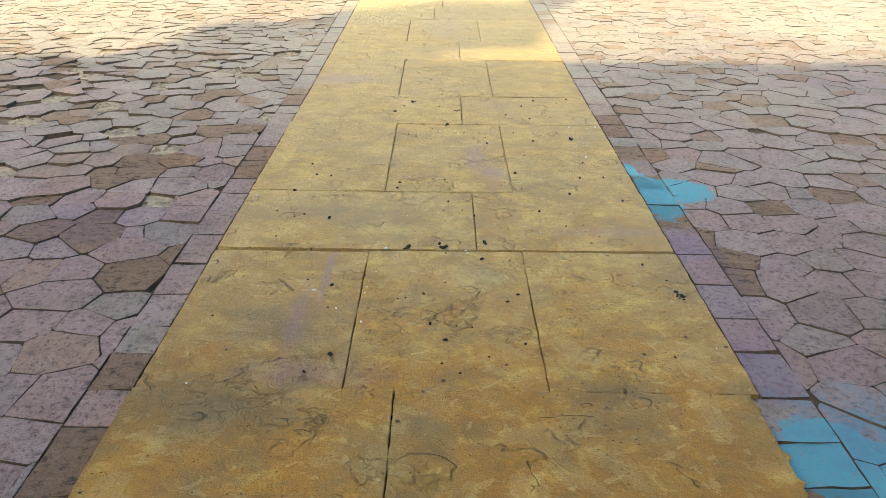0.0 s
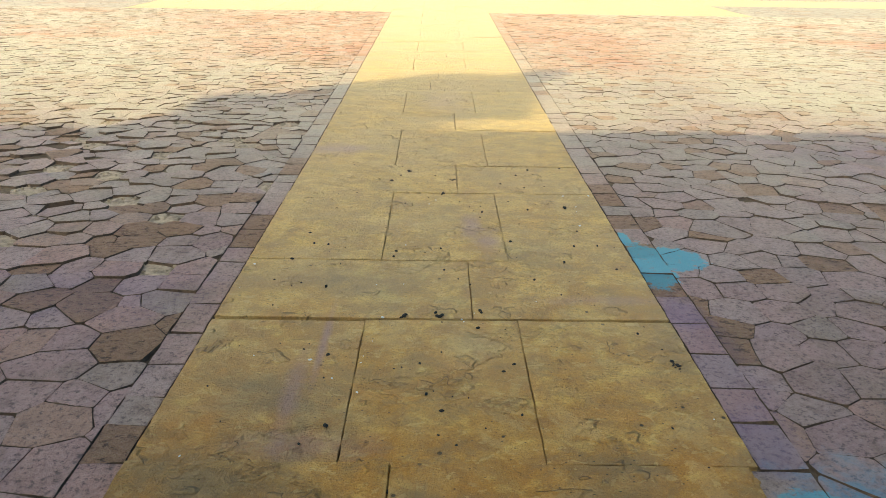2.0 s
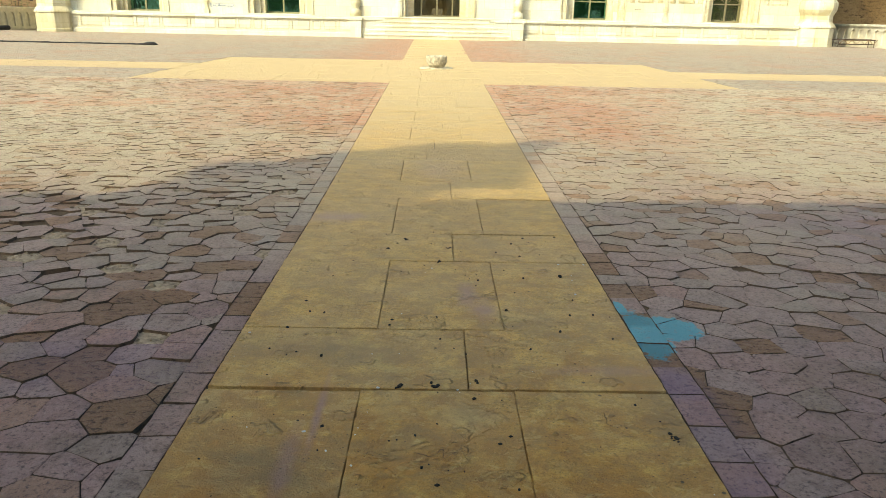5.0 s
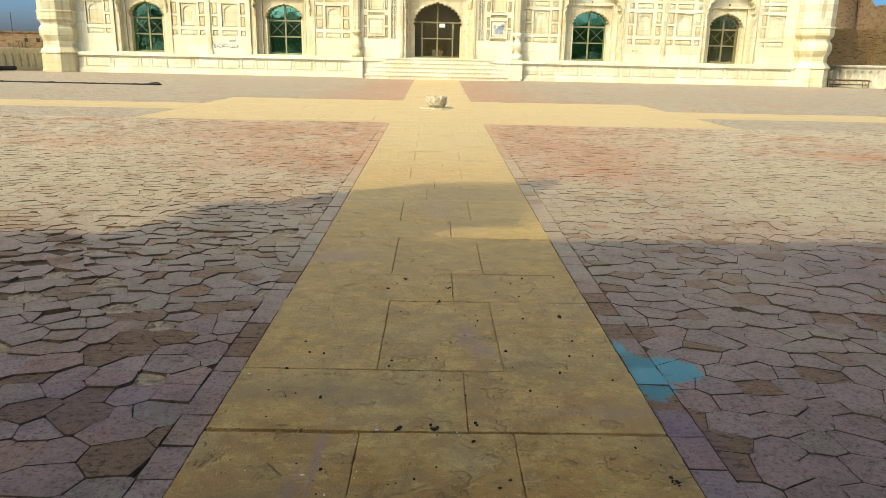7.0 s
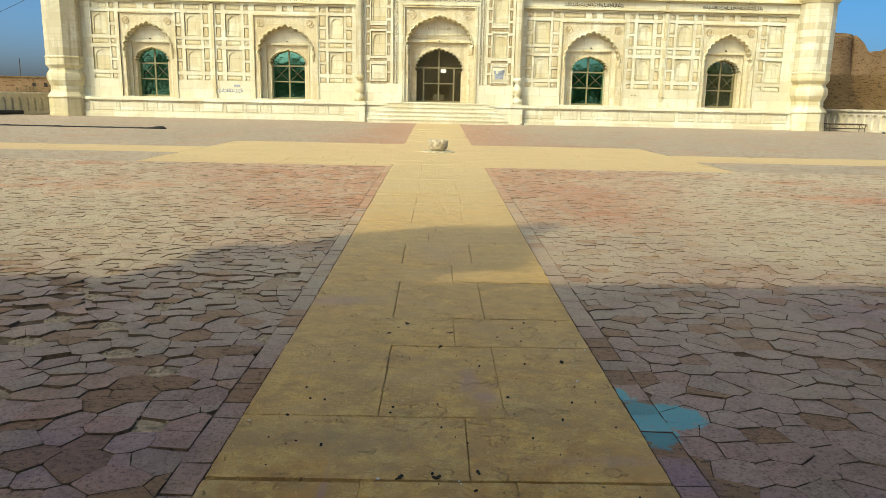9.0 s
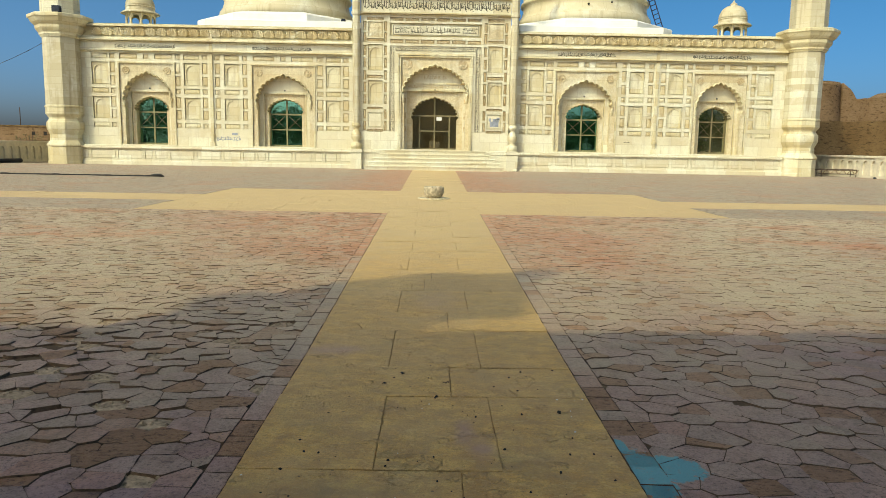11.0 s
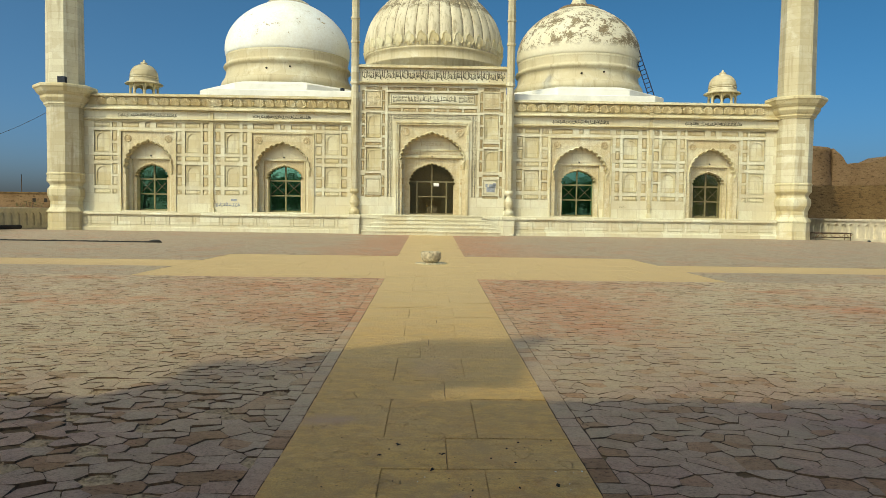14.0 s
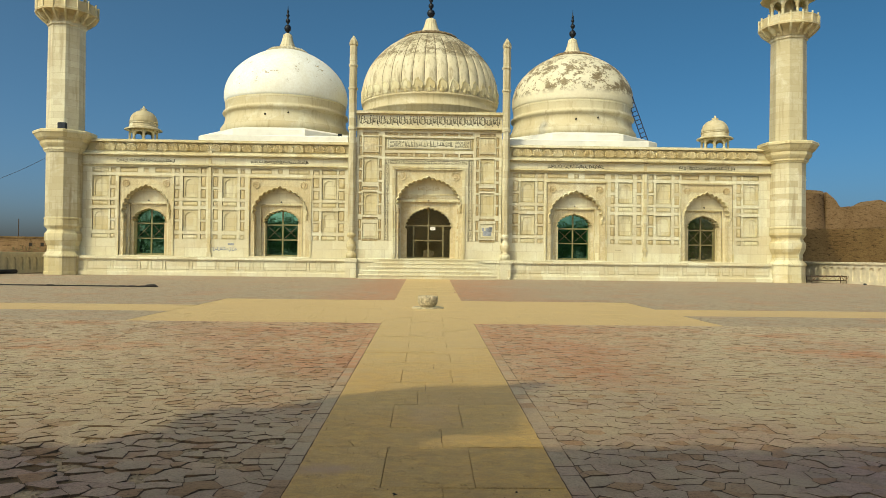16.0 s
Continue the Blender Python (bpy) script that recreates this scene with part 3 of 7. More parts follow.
# ---- mesh tools ----
class Geo:
    """Collects faces for one mesh."""

    def __init__(self):
        self.v, self.f, self.s, self.m = [], [], [], []

    def add(self, verts, faces, smooth=False, slots=None):
        k = len(self.v)
        self.v += [tuple(p) for p in verts]
        self.f += [tuple(i + k for i in f) for f in faces]
        self.s += [smooth] * len(faces)
        self.m += slots or [0] * len(faces)
        return self

    def quad(self, a, b, c, d):
        return self.add((a, b, c, d), ((0, 1, 2, 3),))

    def box(self, x0, x1, y0, y1, z0, z1):
        p = [(x, y, z) for z in (z0, z1) for x, y in ((x0, y0), (x1, y0), (x1, y1), (x0, y1))]
        return self.add(p, ((3, 2, 1, 0), (4, 5, 6, 7), (0, 1, 5, 4), (1, 2, 6, 5), (2, 3, 7, 6), (3, 0, 4, 7)))

    def block(self, x0, x1, y0, y1, z0, z1, e=0.01):
        """A box with its front and top edges eased off."""
        lay = ((z0, 0), (z1 - e, 0), (z1, e))
        p = [(x, y, z) for z, k in lay for x, y in ((x0 + k, y0 + k), (x1 - k, y0 + k), (x1 - k, y1 - k), (x0 + k, y1 - k))]
        f = [(3, 2, 1, 0), (8, 9, 10, 11)]
        for r in (0, 4):
            f += [(r + i, r + (i + 1) % 4, r + 4 + (i + 1) % 4, r + 4 + i) for i in range(4)]
        return self.add(p, f)

    def lathe(self, profile, n, cx=0.0, cy=0.0, turn=0.0, smooth=True, wave=None):
        """Turns (radius, height) pairs round an upright axis; wave(angle, i) scales the radius."""
        p, f = [], []
        for i, (r, z) in enumerate(profile):
            for j in range(n):
                a = 2 * math.pi * (j + turn) / n
                k = r * (wave(a, i) if wave else 1)
                p.append((cx + k * math.cos(a), cy + k * math.sin(a), z))
        for i in range(len(profile) - 1):
            f += [(i * n + j, i * n + (j + 1) % n, (i + 1) * n + (j + 1) % n, (i + 1) * n + j) for j in range(n)]
        f.append(tuple(range(n - 1, -1, -1)))
        f.append(tuple((len(profile) - 1) * n + j for j in range(n)))
        return self.add(p, f, smooth)

    def rod(self, a, b, r, n=6):
        a, b = Vector(a), Vector(b)
        m = (b - a).to_track_quat("Z", "Y").to_matrix()
        ring = [m @ Vector((r * math.cos(2 * math.pi * j / n), r * math.sin(2 * math.pi * j / n), 0)) for j in range(n)]
        p = [a + q for q in ring] + [b + q for q in ring]
        f = [(j, (j + 1) % n, n + (j + 1) % n, n + j) for j in range(n)] + [tuple(range(n - 1, -1, -1)), tuple(range(n, 2 * n))]
        return self.add(p, f, n > 7)

    def sheet(self, x0, x1, z0, z1, holes, y, depth):
        """An upright sheet facing -y with rectangular holes whose edges go back by depth."""
        xs = sorted({x0, x1, *(v for h in holes for v in h[:2])})
        zs = sorted({z0, z1, *(v for h in holes for v in h[2:])})
        for a, b in zip(xs, xs[1:]):
            for c, d in zip(zs, zs[1:]):
                mx, mz = (a + b) / 2, (c + d) / 2
                if not any(h[0] < mx < h[1] and h[2] < mz < h[3] for h in holes):
                    self.quad((a, y, c), (b, y, c), (b, y, d), (a, y, d))
        for a, b, c, d in [*holes]:
            e = y + depth
            self.quad((a, y, c), (a, e, c), (b, e, c), (b, y, c))
            self.quad((a, y, d), (b, y, d), (b, e, d), (a, e, d))
            self.quad((a, y, c), (a, y, d), (a, e, d), (a, e, c))
            self.quad((b, y, c), (b, e, c), (b, e, d), (b, y, d))
        e = y + depth
        self.quad((x0, y, z1), (x1, y, z1), (x1, e, z1), (x0, e, z1))
        self.quad((x0, y, z0), (x0, y, z1), (x0, e, z1), (x0, e, z0))
        self.quad((x1, y, z0), (x1, e, z0), (x1, e, z1), (x1, y, z1))
        return self

    def contour(self, cx, w, zs, za, lobes=0, bite=0.0, n=0):
        n = n or (lobes * 6 if lobes else 20)
        pts = []
        for i in range(n + 1):
            t = math.pi * i / n
            k = 1 - bite * (1 - abs(math.sin(lobes * t))) if lobes else 1.0
            h = 0.94 * math.sin(t) ** 0.92 + 0.06 * math.exp(-((t - math.pi / 2) / 0.16) ** 2)
            pts.append((cx + w * math.cos(t) * k, zs + (za - zs) * h * k))
        return pts

    def rim(self, cx, w, zs, za, y, wide, proud, lobes, bite):
        """A raised moulding that follows a cusped arch."""
        a = self.contour(cx, w, zs, za, lobes, bite)
        b = self.contour(cx, w + wide, zs, za + wide, lobes, bite * 0.8)
        m = [((p[0] + q[0]) / 2, (p[1] + q[1]) / 2) for p, q in zip(a, b)]
        n = len(a)
        p = [(x, y - k, z) for line, k in ((a, -0.02), (a, proud * 0.5), (m, proud), (b, proud * 0.7), (b, -0.01)) for x, z in line]
        return self.add(p, [(r * n + i, r * n + i + 1, (r + 1) * n + i + 1, (r + 1) * n + i) for r in range(4) for i in range(n - 1)])

    def arch(self, cx, w, zs, za, W, z0, zt, y, depth, lobes=0, bite=0.0, n=0):
        """A flat panel facing -y from z0 to zt, W wide to each side, pierced by a (cusped) arch of half-width w,
        springing at zs with its crown at za; the soffit goes back by depth."""
        pts = self.contour(cx, w, zs, za, lobes, bite, n)
        n = len(pts) - 1
        out = []
        for x, z in pts:
            dx, dz = x - cx, z - zs
            s = min(W / abs(dx) if abs(dx) > 1e-6 else 1e9, (zt - zs) / dz if dz > 1e-6 else 1e9)
            out.append((cx + dx * s, zs + dz * s))
        for sx in (-1, 1):
            i = min(range(n + 1), key=lambda q: (out[q][0] - cx - sx * W) ** 2 + (out[q][1] - zt) ** 2)
            out[i] = (cx + sx * W, zt)
        e = y + depth
        for i in range(n):
            (a, b), (c, d), (o, p), (q, r) = pts[i], pts[i + 1], out[i], out[i + 1]
            self.quad((a, y, b), (c, y, d), (q, y, r), (o, y, p))
            self.quad((a, y, b), (a, e, b), (c, e, d), (c, y, d))
        for sx in (-1, 1):
            a, b = pts[0 if sx > 0 else n][0], cx + sx * W
            if zs > z0:
                self.quad((a, y, z0), (b, y, z0), (b, y, zs), (a, y, zs))
                self.quad((a, y, z0), (a, y, zs), (a, e, zs), (a, e, z0))
        return self


ORIGIN = {}


def mesh_of(name, geo, material, at=(0, 0, 0)):
    me = bpy.data.meshes.new(name)
    me.from_pydata([(x - at[0], y - at[1], z - at[2]) for x, y, z in geo.v], [], geo.f)
    me.polygons.foreach_set("use_smooth", geo.s)
    for one in material if isinstance(material, list) else [material]:
        me.materials.append(one)
    me.polygons.foreach_set("material_index", geo.m)
    me.validate()
    bm = bmesh.new()
    bm.from_mesh(me)
    bmesh.ops.remove_doubles(bm, verts=bm.verts, dist=1e-5)
    bmesh.ops.recalc_face_normals(bm, faces=bm.faces)
    bm.to_mesh(me)
    bm.free()
    return me


def thing(name, at, label, category, group="", kind=""):
    """An empty at the base of a thing, under which its parts hang."""
    ob = tagged(new(name), label, category, group, kind)
    ob.location = at
    ob.empty_display_size = 0.2
    ORIGIN[ob] = Vector(at)
    return ob


def part(name, geo, material, parent, label="", at=None):
    """One mesh under a thing or a part. The faces are given in world metres; at moves the part's own origin."""
    base = ORIGIN[parent]
    at = Vector(at) if at is not None else base.copy()
    ob = new(name, mesh_of(name, geo, material, at))
    ob.parent = parent
    ob.location = at - base
    ORIGIN[ob] = at
    return tagged(ob, label)


def solid(name, geo, material, label, category, at=(0, 0, 0), group="", kind=""):
    """A thing or a piece of the setting that is one mesh."""
    ob = tagged(new(name, mesh_of(name, geo, material, at)), label, category, group, kind)
    ob.location = at
    ORIGIN[ob] = Vector(at)
    return ob


def repeat(ob, at):
    """A copy of a part with its own parts at another place of the world, under the same parent."""
    made = copy_thing(ob, Matrix.Translation(Vector(at) - ORIGIN[ob.parent]))
    ORIGIN[made] = Vector(at)
    return made


def bars(geo, x0, x1, z0, z1, y, seed, step=0.12, upright=False, bold=1.0):
    """Inlaid writing that cannot be read: slanting bars and dots on a base line."""
    rnd = random.Random(seed)
    a, b, c, d = (x0, x1, z0, z1) if not upright else (z0, z1, x0, x1)
    h = d - c

    def put(p, q, r, t, w):
        """A bar from (p, q) to (r, t), w thick."""
        n = math.hypot(r - p, t - q) or 1
        ex, ez = -(t - q) / n * w / 2, (r - p) / n * w / 2
        flat = [(p + ex, q + ez), (r + ex, t + ez), (r - ex, t - ez), (p - ex, q - ez)]
        if upright:
            flat = [(v, u) for u, v in flat]
        geo.add([(u, k, v) for k in (y - 0.006, y + 0.01) for u, v in flat], ((0, 1, 2, 3), (0, 4, 5, 1), (1, 5, 6, 2), (2, 6, 7, 3), (3, 7, 4, 0)))

    u = a
    while u < b - step * 0.8:
        w = step * rnd.uniform(0.8, 1.5)
        t = 0.17 * bold * min(h, 1.6 * step)
        e = min(u + w, b)
        base, lean = c + h * rnd.uniform(0.12, 0.34), h * rnd.uniform(-0.14, 0.05)
        sag = h * rnd.uniform(0.04, 0.16)
        put(u, base + sag, (u + e) / 2, base, t)
        put((u + e) / 2, base, e, base + sag * rnd.uniform(0.4, 1.6), t * 0.9)
        k = rnd.random()
        if k < 0.7:
            put(u + w * 0.2, base + sag * 0.5, u + w * 0.2 + lean, c + h * rnd.uniform(0.72, 1.0), t * 0.8)
        if k > 0.35:
            put(u + w * 0.6, base, u + w * 0.6 + lean * 0.8, c + h * rnd.uniform(0.5, 0.92), t * 0.8)
        if rnd.random() < 0.7:
            q = c + h * rnd.uniform(0.6, 0.85)
            put(u + w * 0.35, q, u + w * 0.9, q + h * rnd.uniform(-0.14, 0.14), t * 0.7)
        for _ in range(rnd.randint(0, 2)):
            p, q = u + w * rnd.uniform(0.1, 0.9), c + h * rnd.choice((0.05, 0.5, 0.95))
            put(p, q, p + t * 0.9, q + t * 0.3, t * 0.8)
        u += w * 1.05


# ---- setting: ground, gateway behind the camera, low walls round the court ----
XC = 0.1  # middle line of the walkway and of the mosque

geo = Geo()
rings = (0, 30, 60, 110, 250, 900, 4000)
prev = None
for r in rings[1:]:
    ring = [(XC + r * math.cos(2 * math.pi * j / 48), 25 + r * math.sin(2 * math.pi * j / 48), -0.07) for j in range(48)]
    if prev is None:
        geo.add(ring, (tuple(range(48)),))
    else:
        geo.add(prev + ring, [(j, (j + 1) % 48, 48 + (j + 1) % 48, 48 + j) for j in range(48)])
    prev = ring
solid("ground", geo, DESERT, "flat dusty desert ground round the walled court", "ground", kind="structure")

# gateway: never seen, but it throws the shade in which the walk begins
# set back and made pale so more light reaches that shade
GY = -6.0


def gateway():
    g = thing("gateway", (XC, GY - 2, 0), "tall limewashed gateway block with an arched passage", "gateway", kind="structure")
    x0, x1, top = -15.25, 4.0, 13.74
    a, b, zs, za = XC - 1.4, XC + 1.4, 2.1, 3.3
    geo = Geo().box(x0, a, GY - 4.5, GY, 0, top).box(b, x1, GY - 4.5, GY, 0, top).box(a, b, GY - 4.5, GY, za + 0.05, top)
    part("wall", geo, GATE_STONE, g)
    part("archway", Geo().arch(XC, 1.35, zs, za, 1.42, 0, za + 0.06, GY - 4.5, 4.5), GATE_STONE, g)
    part("rear_wall", Geo().box(a, XC - 0.75, GY - 4.9, GY - 4.52, 0, za + 0.1).box(XC + 0.75, b, GY - 4.9, GY - 4.52, 0, za + 0.1).box(XC - 0.75, XC + 0.75, GY - 4.9, GY - 4.52, 2.3, za + 0.1), GATE_STONE, g)
    # rounded merlons along the parapet
    rnd = random.Random(3)
    x = x0 + 0.4
    while x < x1 - 1:
        if not -12.95 < x + 0.7 < -9.05:
            h = rnd.uniform(0.12, 0.5)
            w = rnd.uniform(0.55, 0.8)
            pts = [(x + 0.75 + w * math.cos(math.pi * i / 10), top + h * math.sin(math.pi * i / 10)) for i in range(11)]
            geo = Geo()
            geo.add([(p, GY - 0.45, z) for p, z in pts] + [(p, GY - 0.05, z) for p, z in pts],
                    [tuple(range(11)), tuple(range(21, 10, -1))] + [(i, i + 1, 12 + i, 11 + i) for i in range(10)])
            part("merlon", geo, GATE_STONE, g)
        x += rnd.uniform(1.45, 1.9)
    # unseen stepped crest with a spike, in thin slabs shaped to cast the shadow's outline
    crest = ((-12.1, -9.7, -12.1, -9.7, 13.73, 14.46), (-12.2, -9.15, -12.6, -9.4, 14.46, 15.04), (-12.6, -9.4, -12.7, -9.6, 15.04, 15.41),
             (-12.05, -9.65, -12.1, -9.95, 15.41, 16.04), (-12.05, -10.0, -11.7, -10.25, 16.04, 16.59), (-11.7, -10.3, -11.5, -10.4, 16.59, 16.91), (-10.76, -10.26, -10.66, -10.36, 16.91, 17.35))
    for a, b, c, d, z0, z1 in crest:
        p = [(x, y, z) for y in (GY - 0.25, GY) for x, z in ((a, z0), (b, z0), (d, z1), (c, z1))]
        part("crest_slab", Geo().add(p, ((0, 1, 2, 3), (7, 6, 5, 4), (0, 4, 5, 1), (1, 5, 6, 2), (2, 6, 7, 3), (3, 7, 4, 0))), GATE_STONE, g)
    return g


gateway()


def court_wall(name, x0, x1, y0, y1, z1, label):
    geo = Geo().block(x0, x1, y0, y1, -0.07, z1, 0.03)
    return solid(name, geo, GATE_STONE, label, "wall", kind="structure")


court_wall("wall_south", -40.0, -15.3, -8.5, -7.9, 1.5, "plain limewashed court wall beside the gateway")
court_wall("wall_south", 4.05, 40.0, -8.5, -7.9, 1.5, "plain limewashed court wall beside the gateway")


def balustrade(x, side):
    """Low whitewashed wall with a row of blind arches on its inner face, along one side of the court."""
    b = thing("balustrade", (x, 20, 0), "low whitewashed parapet wall with a row of blind arches", "balustrade", group="court parapets")
    y0, y1 = -7.8, 53.4
    inner = x - side * 0.11
    part("wall", Geo().box(min(x, x + side * 0.25), max(x, x + side * 0.25), y0, y1, -0.05, 1.28), WHITEWASH, b)
    part("coping", Geo().block(x - 0.2, x + 0.3 if side > 0 else x + 0.2, y0, y1, 1.28, 1.42, 0.02) if side > 0 else Geo().block(x - 0.3, x + 0.2, y0, y1, 1.28, 1.42, 0.02), WHITEWASH, b)
    part("base_course", Geo().block(min(inner, x), max(inner, x), y0, y1, -0.05, 0.16, 0.01), WHITEWASH, b)
    step, n = 0.9, 68
    for k in range(n):
        yc = y0 + step * (k + 0.5)
        g = Geo().arch(0, 0.29, 0.82, 1.10, 0.449, 0.165, 1.279, 0, 0.1, n=10)
        for i, (px, py, pz) in enumerate(g.v):
            g.v[i] = (inner + side * py, yc + px, pz)
        part("arch_panel", g, WHITEWASH, b)
    return b


balustrade(28.25, 1)
balustrade(-28.1, -1)


# ---- the mosque ----
YW, YG = 48.0, 47.6  # faces of the wings and of the middle portal
MOSQUE = thing("mosque", (XC, 54, 0), "cream marble mosque with three domes and two minarets, weathered", "mosque")

BAYS = ((18.75, 1.75, 1.57, 1.24, 1.05), (9.9, 2.0, 1.80, 1.35, 1.14))  # centre, half-widths: recess, outer arch, inner recess, opening
WIDE = ((21.2, 22.28), (15.3, 16.33), (12.73, 13.72), (6.14, 7.13))
NARROW = ((20.75, 21.09), (16.54, 16.88), (14.78, 15.14), (13.98, 14.32), (12.22, 12.53), (7.29, 7.71), (5.61, 6.02))
ROWS_LARGE = ((2.97, 4.38), (5.16, 6.59))
ROWS_SMALL = ((2.97, 3.59), (3.72, 4.42), (5.12, 5.75), (5.91, 6.61))
ROWS_BAND = ((2.42, 2.75), (4.61, 4.94), (6.80, 7.13))


def spans(s, pairs):
    """World x from, to for spans given outwards from the middle line; s is the side."""
    return [tuple(sorted((XC + s * a, XC + s * b))) for a, b in pairs]


def raised_field(w, h, y, e=0.05, d=0.035):
    """A small panel with a raised bevelled field, round x = z = 0."""
    a, b = w / 2 - 0.02, h / 2 - 0.02
    p = [(sx * (a - k), y - dd, sz * (b - k)) for k, dd in ((0, -0.095), (0, 0), (0.02, 0.004), (e + 0.02, d)) for sx, sz in ((-1, -1), (1, -1), (1, 1), (-1, 1))]
    f = [(12, 13, 14, 15)]
    for r in (0, 4, 8):
        f += [(r + i, r + (i + 1) % 4, r + 4 + (i + 1) % 4, r + 4 + i) for i in range(4)]
    return Geo().add(p, f)


def rosette(w, h, y):
    """A square panel with a carved flower."""
    g = raised_field(w, h, y, 0.03, 0.012)
    rad = min(w, h) * 0.38
    pts, faces = [(0, y - 0.05, 0)], []
    for j in range(24):
        a = 2 * math.pi * j / 24
        r = rad * (0.72 + 0.28 * abs(math.cos(4 * a)))
        pts.append((r * math.cos(a), y - 0.016 - 0.02 * abs(math.cos(4 * a)), r * math.sin(a)))
    faces = [(0, 1 + j, 1 + (j + 1) % 24) for j in range(24)]
    return g.add(pts, faces)


def boss(x, y, z, rad):
    """A carved flower that stands out of a spandrel."""
    pts = [(x, y - 0.03, z)]
    for q, lift in ((0.35, 0.055), (0.6, 0.03), (1.0, 0.06), (1.0, -0.01)):
        for j in range(32):
            a = 2 * math.pi * j / 32
            r = rad * q * (1 - 0.14 * (1 - abs(math.cos(4 * a))))
            pts.append((x + r * math.cos(a), y - lift, z + r * math.sin(a)))
    f = [(0, 1 + j, 1 + (j + 1) % 32) for j in range(32)]
    for k in range(3):
        f += [(1 + 32 * k + j, 33 + 32 * k + j, 33 + 32 * k + (j + 1) % 32, 1 + 32 * k + (j + 1) % 32) for j in range(32)]
    return Geo().add(pts, f)


def niche(w, h, y):
    """A tall panel with a blind arch in low relief."""
    g = Geo()
    g.arch(0, w * 0.36, -h / 2 + h * 0.62, h / 2 - h * 0.10, w / 2 - 0.05, -h / 2 + 0.05, h / 2 - 0.05, y - 0.06, 0.06, n=14)
    g.quad((-w / 2 + 0.05, y - 0.06, -h / 2 + 0.05), (w / 2 - 0.05, y - 0.06, -h / 2 + 0.05), (w / 2 - 0.05, y, -h / 2 + 0.05), (-w / 2 + 0.05, y, -h / 2 + 0.05))
    g.box(-w * 0.36, w * 0.36, y - 0.06, y, -h / 2 + 0.05, -h / 2 + 0.10)
    return g


def place_panel(name, make, boxes, y, material, label=""):
    """The same panel in every box that is given, all on shared mesh data by size."""
    made = {}
    for x0, x1, z0, z1 in boxes:
        key = (round(x1 - x0, 2), round(z1 - z0, 2))
        at = ((x0 + x1) / 2, y, (z0 + z1) / 2)
        if key not in made:
            g = make(x1 - x0, z1 - z0, 0.0)
            g.v = [(a + at[0], b + at[1], c + at[2]) for a, b, c in g.v]
            made[key] = part(name, g, material, MOSQUE, label, at=at)
        else:
            repeat(made[key], at)


